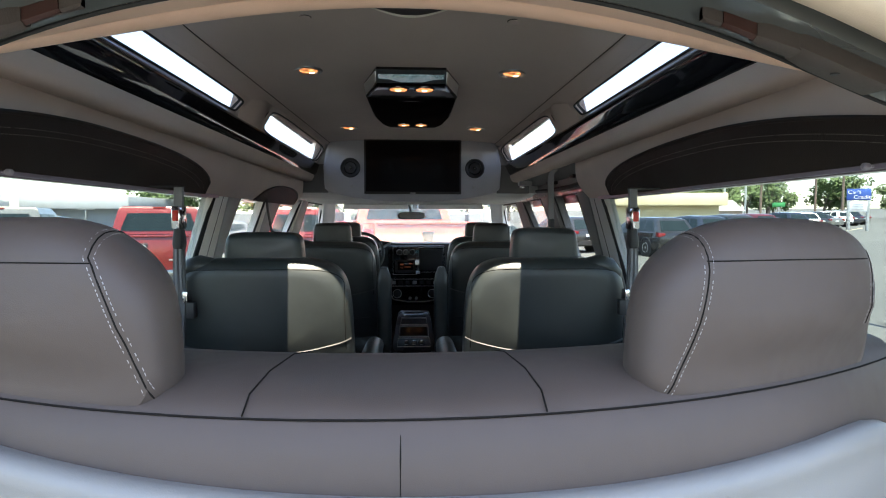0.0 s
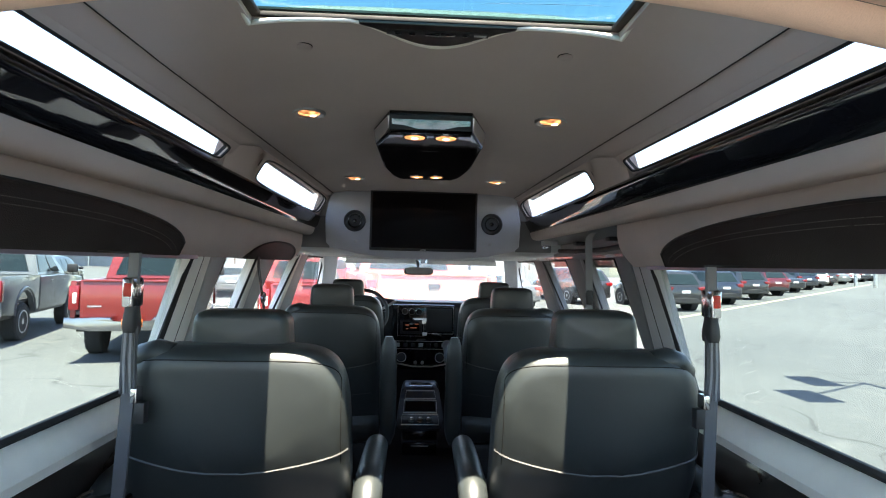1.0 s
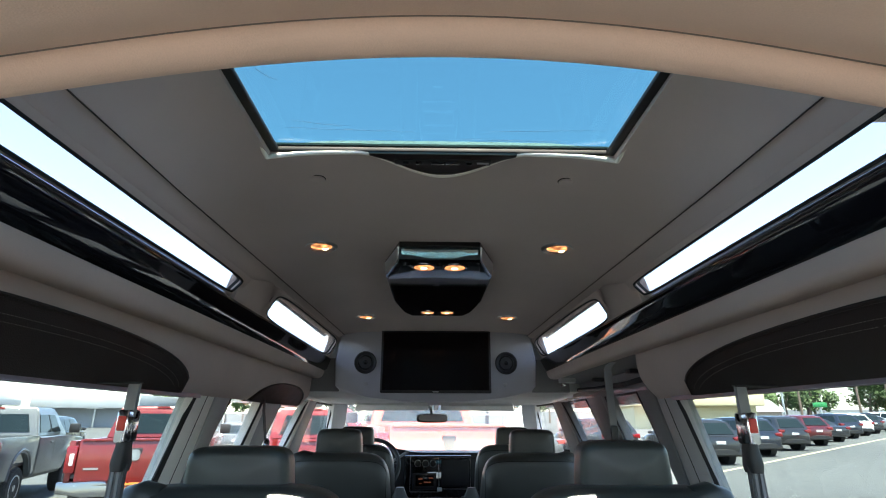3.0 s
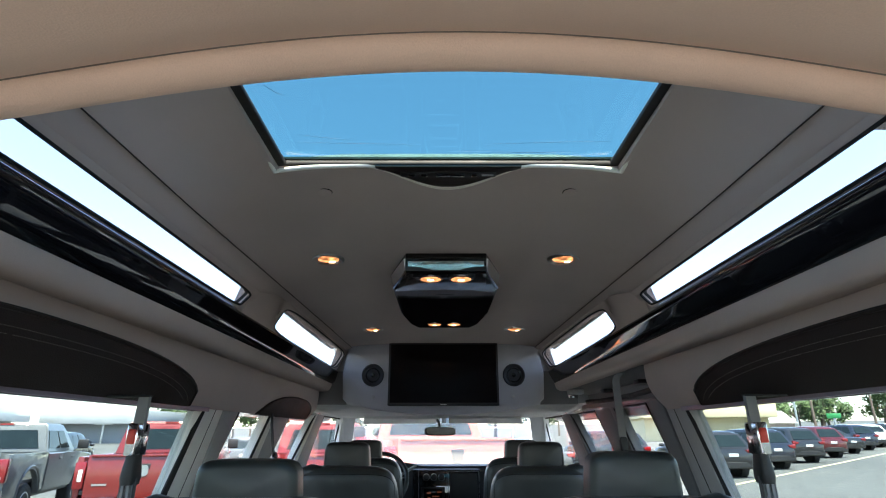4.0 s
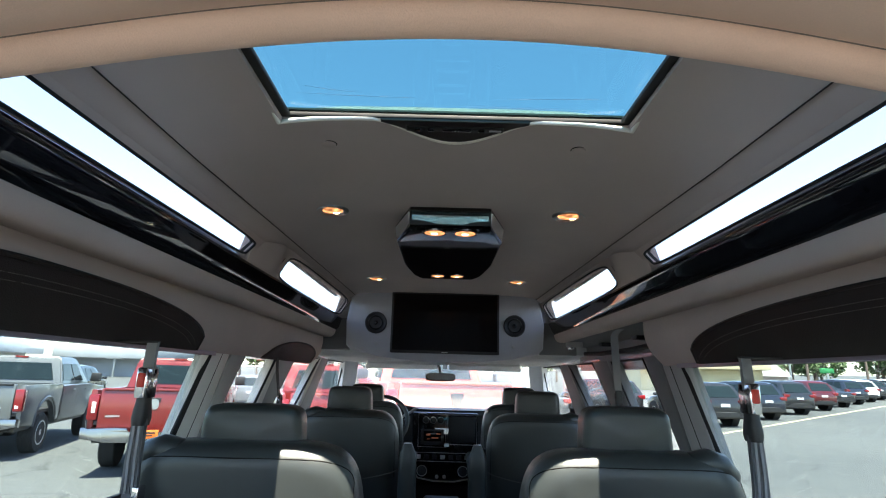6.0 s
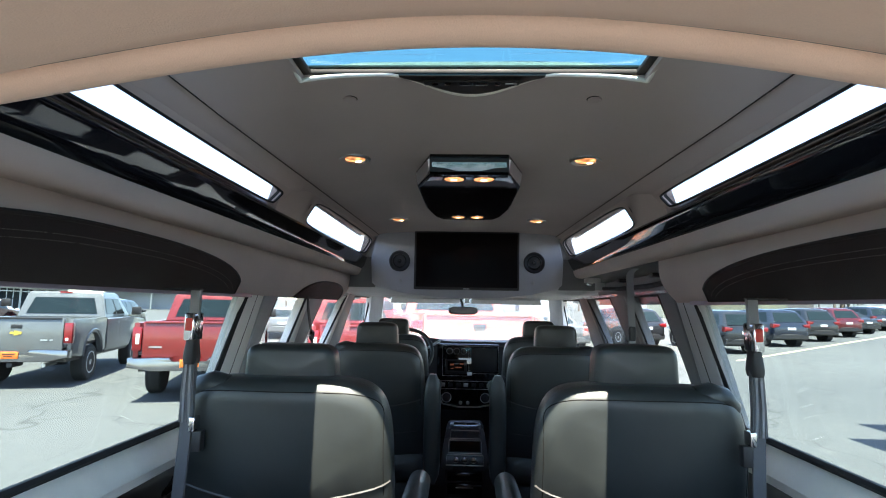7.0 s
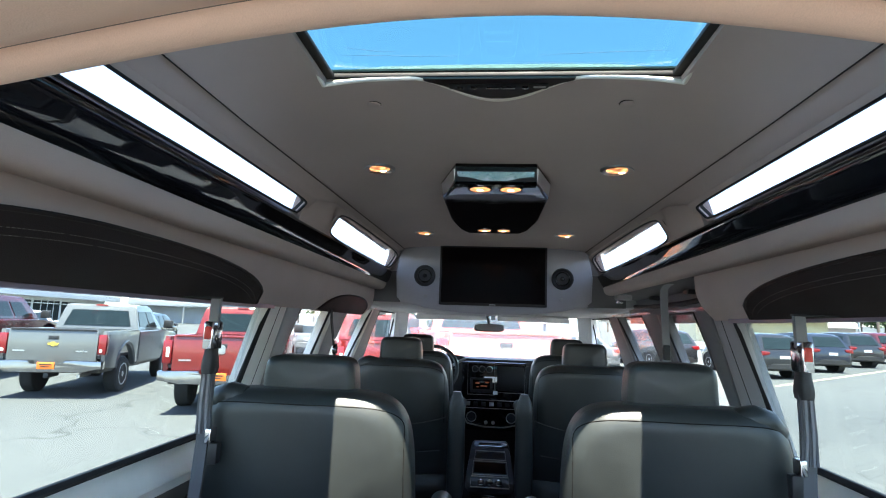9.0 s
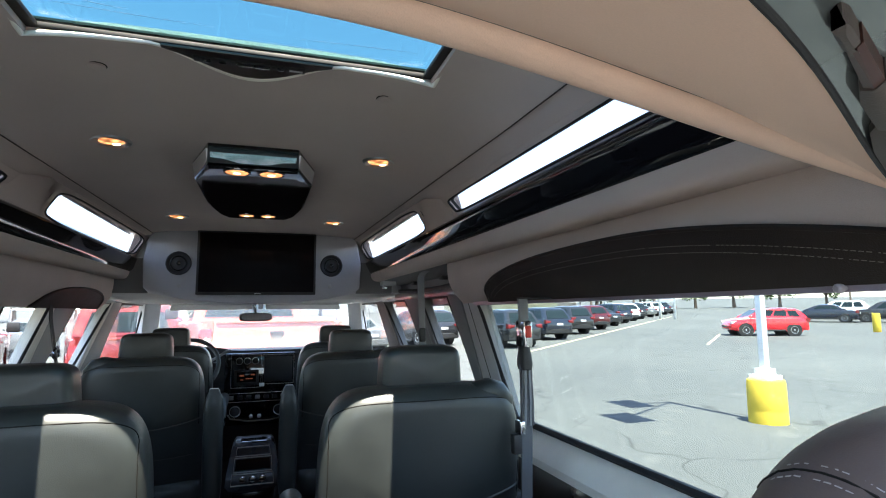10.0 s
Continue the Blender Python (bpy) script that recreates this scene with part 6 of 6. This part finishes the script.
def car(at, turn, paint, label, kind="suv", group="parked cars"):
    """A closed car; its middle stands at the origin and it points along its own y."""
    root = thing("car", (*at, ground_z(at[1], at[0])), label, "car", group, turn)
    L, W, H, belt = {"suv": (4.65, 0.93, 1.70, 1.06), "hatch": (4.04, 0.87, 1.52, 0.98), "sedan": (4.75, 0.91, 1.45, 0.94)}[kind]
    r = {"suv": 0.36, "hatch": 0.315, "sedan": 0.33}[kind]
    ra, fa = -L * 0.30, L * 0.30
    hood = {"suv": 1.02, "hatch": 0.93, "sedan": 0.86}[kind]
    deck = belt + 0.02 if kind == "sedan" else belt
    # lower body: cross-sections from tail to nose, with a shoulder and tumblehome
    stations = [(-L / 2, 0.80, 0.52, deck - 0.20), (-L / 2 + 0.05, 0.90, 0.40, deck - 0.06), (-L / 2 + 0.18, 0.97, 0.33, deck), (-L / 2 + 0.45, 1.0, 0.27, belt)]
    stations += [(y, 1.0, 0.25, belt - 0.02 * max(0.0, y / L)) for y in np.linspace(-L / 2 + 0.7, L * 0.24, 9)]
    stations += [(L * 0.30, 0.995, 0.25, belt * 0.35 + hood * 0.65), (L * 0.38, 0.97, 0.27, hood - 0.03), (L * 0.44, 0.92, 0.30, hood - 0.10), (L * 0.48, 0.84, 0.34, hood - 0.22), (L / 2, 0.70, 0.42, hood - 0.36)]
    bm = bmesh.new()
    rings = []
    for y, w, z0, z1 in stations:
        wx, zm = W * w, z0 + (z1 - z0) * 0.62
        half = [(wx * 0.55, z0 - 0.01), (wx * 0.93, z0), (wx * 0.985, z0 + 0.10), (wx * 0.995, z0 + (z1 - z0) * 0.35), (wx, zm), (wx * 0.975, z1 - 0.05), (wx * 0.92, z1), (wx * 0.5, z1 + 0.015)]
        rings.append([(x, y, z) for x, z in half] + [(-x, y, z) for x, z in reversed(half)])
    loft(bm, rings)
    body = part("body", bm, paint, root)
    for s in (-1, 1):
        for c in (ra, fa):
            bm = bmesh.new()
            loft(bm, [[(s * (W - 0.30 if e == 0 else W * 0.997), c + (r + 0.075) * math.cos(a), r + (r + 0.075) * math.sin(a)) for a in [2 * math.pi * k / 24 for k in range(24)]] for e in (0, 1)])
            part("wheel_well", bm, RUBBER, body)
            bm = bmesh.new()
            tube(bm, [(s * (W * 0.995), c + (r + 0.085) * math.cos(a), r + (r + 0.085) * math.sin(a)) for a in [-0.25 + (math.pi + 0.5) * k / 14 for k in range(15)]], 0.018, 6)
            part("wheel_flare", bm, BLACK_PLASTIC if kind == "suv" else paint, body)
    # cabin
    rear = -L / 2 + {"suv": 0.10, "hatch": 0.10, "sedan": 0.85}[kind]
    rt = rear + {"suv": 0.42, "hatch": 0.38, "sedan": 0.62}[kind]
    cowl, ft = L * 0.285, L * {"suv": 0.09, "hatch": 0.08, "sedan": 0.07}[kind]
    wl, wh = W * 0.93, W * 0.72
    lo = [(-wl, rear, belt - 0.03), (wl, rear, belt - 0.03), (wl, cowl, belt - 0.05), (-wl, cowl, belt - 0.05)]
    hi = [(-wh, rt, H - 0.09), (wh, rt, H - 0.09), (wh, ft, H - 0.05), (-wh, ft, H - 0.05)]
    bm = bmesh.new()
    rings = []
    for u in [k / 12 for k in range(13)]:
        bow = math.sin(math.pi * u)
        yl, yh = rear + (cowl - rear) * u, rt + (ft - rt) * u
        crown = H - 0.06 + 0.06 * bow ** 0.6 - (0.03 if u == 0 else 0)
        half = [(wl, yl, belt - 0.04), (wl * 0.985, yl + (yh - yl) * 0.12, belt + 0.06), (wh * 1.04, yl + (yh - yl) * 0.88, H - 0.14), (wh * 0.95, yh, crown - 0.035), (wh * 0.6, yh, crown)]
        rings.append(half + [(-x, y, z) for x, y, z in reversed(half)])
    loft(bm, rings)
    cab = part("cabin", bm, paint, root)
    def on(a, b, u, v, out):
        return Vector(lo[a]).lerp(Vector(lo[b]), u).lerp(Vector(hi[a]).lerp(Vector(hi[b]), u), v) + Vector(out)
    for a, b, out, spans, nm in ((0, 1, (0, -0.022, 0.0), ((0.08, 0.92),), "rear_window"), (2, 3, (0, 0.022, 0.012), ((0.05, 0.95),), "windscreen"), (1, 2, (0.022, 0, 0), ((0.09, 0.30), (0.33, 0.59), (0.62, 0.86)), "side_window"), (3, 0, (-0.022, 0, 0), ((0.14, 0.38), (0.41, 0.67), (0.70, 0.91)), "side_window")):
        for u0, u1 in spans:
            bm = bmesh.new()
            quad = [on(a, b, u, v, out) for u, v in ((u0, 0.13), (u1, 0.13), (u1 * 0.985 + 0.5 * 0.015, 0.86), (u0 * 0.985 + 0.5 * 0.015, 0.86))]
            loft(bm, [quad, [p - Vector(out) * 3 for p in quad]])
            part(nm, bm, CAR_GLASS, cab, smooth=False)
    for s in (-1, 1):
        bm = bmesh.new()
        prism(bm, [(s * W * 0.98, deck - 0.03), (s * W * 0.98, deck - 0.22), (s * W * 0.66, deck - 0.18), (s * W * 0.60, deck - 0.07)], "y", -L / 2 - 0.012, -L / 2 + 0.22, 0.02)
        part("tail_lamp", bm, TAIL, body, "red tail lamp")
        bm = bmesh.new()
        prism(bm, [(s * W * 0.93, hood - 0.12), (s * W * 0.90, hood - 0.26), (s * W * 0.55, hood - 0.30), (s * W * 0.60, hood - 0.21)], "y", L * 0.40, L * 0.482, 0.02)
        part("headlamp", bm, LENS, body)
        bm = bmesh.new()
        pad(bm, 0, 0, 0.10, 0.065, plump(0.10, 0.03, 0.01), 3, 20)
        mirror = part("wing_mirror", bm, paint, body)
        mirror.location = (s * (W + 0.06), cowl - 0.22, belt + 0.06)
        for y in (L * 0.06, -L * 0.14):
            bm = bmesh.new()
            box(bm, *sorted((s * (W - 0.005), s * (W + 0.022))), y - 0.1, y + 0.08, belt - 0.20, belt - 0.165, 0.008)
            part("door_handle", bm, paint, body)
        for y in (L * 0.215, L * 0.005, -L * 0.20):
            bm = bmesh.new()
            box(bm, *sorted((s * (W * 0.99), s * (W + 0.003))), y, y + 0.012, 0.36, belt - 0.08)
            part("door_gap", bm, BLACK_PLASTIC, body, smooth=False)
        bm = bmesh.new()
        box(bm, *sorted((s * (W - 0.06), s * (W + 0.012))), ra + r + 0.1, fa - r - 0.1, 0.24, 0.33, 0.02)
        part("sill", bm, BLACK_PLASTIC, body)
        wheel(root, s * (W - 0.10), ra, r, 0.22, STEEL, s)
        wheel(root, s * (W - 0.10), fa, r, 0.22, STEEL, s)
    bm = bmesh.new()
    loft(bm, [[(x, y - 0.03 + 0.10 * (x / W) ** 2, z) for x, z in ((-W * 0.92, z_), (-W * 0.5, z_), (0, z_), (W * 0.5, z_), (W * 0.92, z_))] + [(x, -L / 2 + 0.25, z_) for x in (W * 0.92, -W * 0.92)] for z_, y in ((0.30, -L / 2 + 0.06), (0.36, -L / 2), (0.54, -L / 2 - 0.01), (0.58, -L / 2 + 0.05))])
    part("rear_bumper", bm, BLACK_PLASTIC if kind == "suv" else paint, body)
    bm = bmesh.new()
    box(bm, -0.2, 0.2, -L / 2 - 0.016, -L / 2 + 0.03, deck - 0.32, deck - 0.20, 0.004)
    part("number_plate", bm, LIGHT_PLASTIC, body)
    bm = bmesh.new()
    box(bm, -0.42, 0.42, L / 2 - 0.08, L / 2 + 0.004, 0.44, hood - 0.40, 0.02)
    part("grille", bm, BLACK_PLASTIC, body)
    return root


# trucks beside the van
TURN = 17
pickup((-5.0, 10.15), TURN, RED, "red pickup truck with chrome bumper parked on the lot", 0.04)
pickup((-9.1, 11.0), TURN, SILVER, "silver grey pickup truck with chrome bumper on the lot", 0.02, cab_len=1.9)
pickup((-12.9, 10.7), TURN, MAROON, "lifted dark red pickup truck with black wheels", 0.26, rim=BLACK_PLASTIC, bumper=MAROON, tail_h=1.46)
pickup((-18.9, 13.2), TURN, NAVY, "dark blue and white pickup truck parked at the row's end", 0.05)
pickup((-1.9, 10.6), TURN, RED, "red pickup truck standing beyond the driver's door", 0.0)
# red lightened to imitate overexposed sunlight on this truck
GLARE_RED = mat("glare_lifted_red_paint", (0.40, 0.085, 0.05), 0.35, 0.0, vary=0.08, scale=3, coat=0.6)
pickup((0.22, 8.4), 11, GLARE_RED, "red pickup truck just ahead of the van, paint lightened for glare", 0.12, tail_h=1.64, lettered=True)
for a, b, col, kd in ((-22, 24, WHITE, "suv"), (-17, 26, CHARCOAL, "suv"), (-9, 27, SILVER, "sedan"), (3.5, 24, SILVER, "sedan"), (-4, 26, BRIGHT_RED, "hatch"), (7.5, 27, CHARCOAL, "suv")):
    car((a, b), TURN, col, "car parked in the row behind the trucks", kd)

# cars along the far side
for k, (x, y, col, kd) in enumerate(((10.8, 24.5, CHARCOAL, "suv"), (14.6, 28.0, NAVY, "suv"), (18.3, 31.5, CHARCOAL, "suv"), (22.0, 35.0, MAROON, "suv"), (25.7, 38.6, CHARCOAL, "sedan"), (29.4, 42.2, NAVY, "suv"), (33.1, 45.8, WHITE, "suv"), (36.8, 49.4, CHARCOAL, "suv"), (41, 53, SILVER, "sedan"), (45, 56.5, WHITE, "suv"), (49, 60, NAVY, "suv"), (53, 63.5, CHARCOAL, "sedan"))):
    car((x, y), 8, col, "dark car in a long row of parked cars", kd, "row of parked cars")
car((26.6, 23.6), 62, BRIGHT_RED, "small bright red hatchback parked by a painted line", "hatch")
for x, y, tr, col, kd in ((44, 33, 30, NAVY, "sedan"), (50, 36, 30, WHITE, "suv"), (47, 30, 30, CHARCOAL, "suv"), (56, 35, 30, WHITE, "hatch")):
    car((x, y), tr, col, "car parked far across the lot", kd)

# lamp post with its yellow footing
YELLOW = mat("yellow_concrete_paint", (0.56, 0.40, 0.035), 0.8, vary=0.12, scale=5, bump=0.5, bump_scale=40, fine=0.08)
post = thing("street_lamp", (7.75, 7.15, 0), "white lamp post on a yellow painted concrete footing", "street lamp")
bm = bmesh.new()
ring = lambda r, h: [(r * math.cos(a), r * math.sin(a), h) for a in [2 * math.pi * k / 32 for k in range(32)]]
loft(bm, [ring(0.285, 0.0), ring(0.285, 0.18), ring(0.282, 0.2), ring(0.285, 0.22), ring(0.28, 0.64), ring(0.265, 0.67)])
part("footing", bm, YELLOW, post, "yellow concrete cylinder")
bm = bmesh.new()
box(bm, -0.17, 0.17, -0.17, 0.17, 0.67, 0.75, 0.01)
box(bm, -0.11, 0.11, -0.11, 0.11, 0.75, 0.85, 0.01)
part("base_plate", bm, WHITE, post)
bm = bmesh.new()
box(bm, -0.055, 0.055, -0.055, 0.055, 0.85, 6.3, 0.01)
part("pole", bm, WHITE, post)
# heads are out of view; arms set off-centre to place their cast shadow
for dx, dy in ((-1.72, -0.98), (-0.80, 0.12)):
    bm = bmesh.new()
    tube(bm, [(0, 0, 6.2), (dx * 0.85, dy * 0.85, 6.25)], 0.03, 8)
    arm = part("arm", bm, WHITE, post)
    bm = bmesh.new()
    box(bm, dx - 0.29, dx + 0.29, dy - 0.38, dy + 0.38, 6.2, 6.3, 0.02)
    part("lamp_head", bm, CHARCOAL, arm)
for x, y in ((34, 22.5), (29.5, 15.5)):
    bm = bmesh.new()
    disc(bm, (0, 0, 0.55), 0.2, "z", 1.1, 20, 0.03)
    b = part("bollard", bm, YELLOW)
    b.location = (x, y, ground_z(y, x))
    tagged(b, "yellow painted concrete bollard", "bollard", "bollards")


# ---- buildings, signs, fence, trees ----
def storefront(at, turn, length, height, wall, label, bays, fascia):
    root = thing("shop_building", (*at, 0.3), label, "building", "", turn)
    bm = bmesh.new()
    box(bm, 0, length, 0, 12, 0, height)
    part("wall", bm, wall, root, smooth=False)
    bm = bmesh.new()
    box(bm, -0.4, length + 0.4, -1.6, 12.3, height - 1.1, height + 0.35, 0.04)
    part("roof", bm, fascia, root)
    step = length / max(bays, 1)
    for k in range(bays):
        bm = bmesh.new()
        box(bm, k * step + 0.25, (k + 1) * step - 0.25, -0.06, 0.04, 0.4, height - 1.4)
        w = part("window", bm, CAR_GLASS, root, smooth=False)
        bm = bmesh.new()
        for u in (0.25, 0.5, 0.75):
            x = k * step + 0.25 + (step - 0.5) * u
            box(bm, x - 0.04, x + 0.04, -0.10, -0.02, 0.4, height - 1.4)
        box(bm, k * step + 0.25, (k + 1) * step - 0.25, -0.10, -0.02, 2.2, 2.3)
        part("frame", bm, WHITE, w, smooth=False)
    return root


PALE_WALL = mat("pale_stucco", (0.62, 0.62, 0.60), 0.9, vary=0.06, scale=0.8)
GREY_WALL = mat("grey_metal_siding", (0.33, 0.35, 0.36), 0.7, vary=0.08, scale=0.6)
TAN_WALL = mat("tan_metal_siding", (0.55, 0.48, 0.30), 0.75, vary=0.08, scale=0.6)
storefront((-35, 14), 104, 50, 3.9, PALE_WALL, "long white dealership showroom with glass bays", 10, WHITE)
storefront((-45, 66), -4, 12, 3.7, GREY_WALL, "grey green metal-sided service building", 0, GREY_WALL)
storefront((23, 64), -10, 13, 4.2, TAN_WALL, "tan metal warehouse building", 0, TAN_WALL)
house = thing("house", (37.5, 70, 0.6), "small pale house with a grey gabled roof", "house")
bm = bmesh.new()
box(bm, 0, 14, 0, 9, 0, 3.2)
part("wall", bm, mat("pale_brick_wall", (0.42, 0.34, 0.28), 0.9, vary=0.2, scale=3), house, smooth=False)
bm = bmesh.new()
prism(bm, [(-0.6, 3.1), (9.6, 3.1), (4.5, 5.2)], "x", -0.6, 14.6)
part("roof", bm, mat("grey_shingle", (0.2, 0.2, 0.2), 0.9, vary=0.2, scale=4), house, smooth=False)
for x in (2, 8):
    bm = bmesh.new()
    box(bm, x, x + 1.6, -0.05, 0.05, 1.0, 2.3)
    part("window", bm, CAR_GLASS, house, smooth=False)
house.scale = (0.45, 0.6, 0.75)


def sign(at, turn, w, h, z, colour, label, bars, poles=2):
    root = thing("sign", (*at, ground_z(at[1], at[0])), label, "sign", "", turn)
    for k in range(poles):
        bm = bmesh.new()
        x = (-w * 0.4 + w * 0.8 * k) if poles > 1 else 0
        tube(bm, [(x, 0, 0), (x, 0, z + h)], 0.14, 10)
        part("post", bm, STEEL, root)
    bm = bmesh.new()
    box(bm, -w / 2, w / 2, -0.2, 0.2, z, z + h, 0.04)
    face = part("face", bm, colour, root)
    for bx, bz, bw, bh in bars:
        bm = bmesh.new()
        box(bm, bx * w - bw * w / 2, bx * w + bw * w / 2, -0.23, -0.2, z + bz * h, z + bz * h + bh * h)
        part("lettering_bar", bm, WHITE if colour is not WHITE else CHARCOAL, face, smooth=False)
    return root


BLUE = mat("blue_sign_paint", (0.02, 0.07, 0.3), 0.5, vary=0.05)
credit = sign((39.0, 45.5), -40, 1.7, 1.0, 2.7, BLUE, "blue roadside sign lettered in white on two posts", ())
for words, x, z in (("Car's", -0.78, 3.26), ("Credit", -0.36, 2.82)):
    cu = bpy.data.curves.new("lettering", "FONT")
    cu.body, cu.size, cu.extrude = words, 0.45, 0.008
    tx = new("lettering", cu)
    tx.parent = credit
    tx.matrix_local = pose(x, -0.215, z, 90)
    cu.materials.append(WHITE)
bm = bmesh.new()
box(bm, -0.62, 0.62, -0.15, 0.15, 1.7, 2.6, 0.03)
board = part("lower_board", bm, WHITE, credit, "white board with grey bars")
for z in (2.3, 2.08, 1.86):
    bm = bmesh.new()
    box(bm, -0.4, 0.4, -0.17, -0.15, z, z + 0.09)
    part("lettering_bar", bm, STEEL, board, smooth=False)
sign((47, 77), -30, 3.4, 1.5, 5.6, WHITE, "white roadside sign with a row of dark bars", ((-0.22, 0.25, 0.42, 0.45), (0.24, 0.25, 0.38, 0.45)))
sign((49.5, 71), -30, 1.5, 0.6, 2.2, mat("green_sign_paint", (0.02, 0.2, 0.06), 0.5), "small green roadside sign", (), 1)
sign((-38.0, 64.3), 0, 1.9, 1.5, 2.0, WHITE, "small blue and white sign on the service building", ((0, 0.3, 0.7, 0.4),), 1)

LEAF = mat("tree_leaves", (0.05, 0.085, 0.025), 0.8, vary=0.4, scale=0.8)
BARK = mat("bark", (0.12, 0.09, 0.07), 0.95, vary=0.3, scale=6)


def tree(at, height, spread, seed):
    rnd = random.Random(seed)
    root = thing("tree", (*at, ground_z(at[1], at[0])), "broad green leafy tree in the distance", "tree", "distant trees", rnd.uniform(0, 360))
    bm = bmesh.new()
    tube(bm, [(0, 0, 0), (0.1, 0.05, height * 0.3), (0.0, 0.2, height * 0.6)], [0.35, 0.26, 0.12], 8)
    for k in range(5):
        a = k * 1.3 + rnd.random()
        tube(bm, [(0.05, 0.1, height * 0.35), (math.cos(a) * spread * 0.3, math.sin(a) * spread * 0.3, height * 0.55), (math.cos(a) * spread * 0.55, math.sin(a) * spread * 0.55, height * 0.7)], [0.16, 0.1, 0.04], 6)
    part("trunk", bm, BARK, root)
    verts, faces = [], []
    clumps = []
    for k in range(26):
        a, u = rnd.uniform(0, 6.283), rnd.random() ** 0.5
        h = rnd.uniform(0.38, 0.95)
        w = spread * (0.95 - 0.75 * abs(h - 0.6))
        clumps.append((math.cos(a) * u * w, math.sin(a) * u * w, h * height, rnd.uniform(0.14, 0.26) * spread))
    for cx, cy, cz_, cr in clumps:
        for k in range(70):
            d = Vector((rnd.gauss(0, 1), rnd.gauss(0, 1), rnd.gauss(0, 0.8))).normalized() * cr * rnd.uniform(0.6, 1.1)
            c = Vector((cx, cy, cz_)) + d
            u = Vector((rnd.gauss(0, 1), rnd.gauss(0, 1), rnd.gauss(0, 0.6))).normalized()
            v = u.orthogonal().normalized()
            q = rnd.uniform(0.15, 0.34)
            i = len(verts)
            verts += [c - u * q, c + v * q * 0.6, c + u * q, c - v * q * 0.6]
            faces.append((i, i + 1, i + 2, i + 3))
    me = bpy.data.meshes.new("crown")
    me.from_pydata([tuple(v) for v in verts], [], faces)
    me.materials.append(LEAF)
    crown = new("crown", me)
    crown.parent = root
    return root


base_trees = [tree((-31, 76), 7.5, 4.6, 3), tree((-27, 74), 6.5, 4.2, 5)]
rnd = random.Random(11)
spots = [(-36, 80), (-22, 78), (-18, 82), (-12, 84), (-6, 84), (2, 88), (10, 92), (18, 100), (30, 84), (36, 88), (42, 92), (46, 86), (50, 92), (54, 88), (58, 94), (62, 90), (66, 96), (72, 94), (78, 92), (84, 88), (90, 86), (52, 100), (60, 104), (70, 104), (82, 100), (96, 80), (102, 74)]
for k, (x, y) in enumerate(spots):
    t_ = copy_thing(base_trees[k % 2], pose(x + rnd.uniform(-2, 2), y + rnd.uniform(-2, 2), ground_z(y, x), 0, 0, rnd.uniform(0, 360)))
    q = rnd.uniform(0.8, 1.15)
    t_.scale = (q, q, q)

# chain-link fence ahead of the trucks on the driver's side
fence = thing("fence", (-9.0, 20.5, ground_z(20.5)), "grey chain-link fence with steel posts", "fence", "", 10)
for k in range(9):
    bm = bmesh.new()
    tube(bm, [(k * 1.5, 0, 0), (k * 1.5, 0, 1.9)], 0.035, 8)
    part("post", bm, STEEL, fence)
for z in (0.08, 1.88):
    bm = bmesh.new()
    tube(bm, [(0, 0, z), (12, 0, z)], 0.025, 6)
    part("rail", bm, STEEL, fence)
bm = bmesh.new()
tube(bm, [(4.5, 0, 0.1), (6.0, 0, 1.85)], 0.025, 6)
part("brace", bm, STEEL, fence)
bm = bmesh.new()
for k in range(-16, 121):
    x = k * 0.1
    for d in (1, -1):
        p0, p1 = (x, 0.0, 0.08), (x + d * 1.8, 0.0, 1.88)
        lo_t, hi_t = (max(0, -x / (d * 1.8)), min(1, (12 - x) / (d * 1.8))) if d > 0 else (max(0, (12 - x) / (d * 1.8)), min(1, -x / (d * 1.8)))
        if hi_t > lo_t + 0.02:
            a = Vector(p0).lerp(Vector(p1), lo_t)
            b = Vector(p0).lerp(Vector(p1), hi_t)
            tube(bm, [a, b], 0.004, 3)
mesh_ob = part("wire_mesh", bm, STEEL, fence)

# power lines
for k, (x, y) in enumerate(((-62, 45), (-30, 90), (20, 96), (52, 63), (45, 68), (57, 74), (95, 66))):
    pl = thing("utility_pole", (x, y, ground_z(y, x)), "tall wooden utility pole with a crossarm", "utility pole", "utility poles")
    bm = bmesh.new()
    tube(bm, [(0, 0, 0), (0, 0, 11)], [0.16, 0.11], 8)
    part("pole", bm, BARK, pl)
    bm = bmesh.new()
    box(bm, -1.2, 1.2, -0.06, 0.06, 10.2, 10.35)
    part("crossarm", bm, BARK, pl)
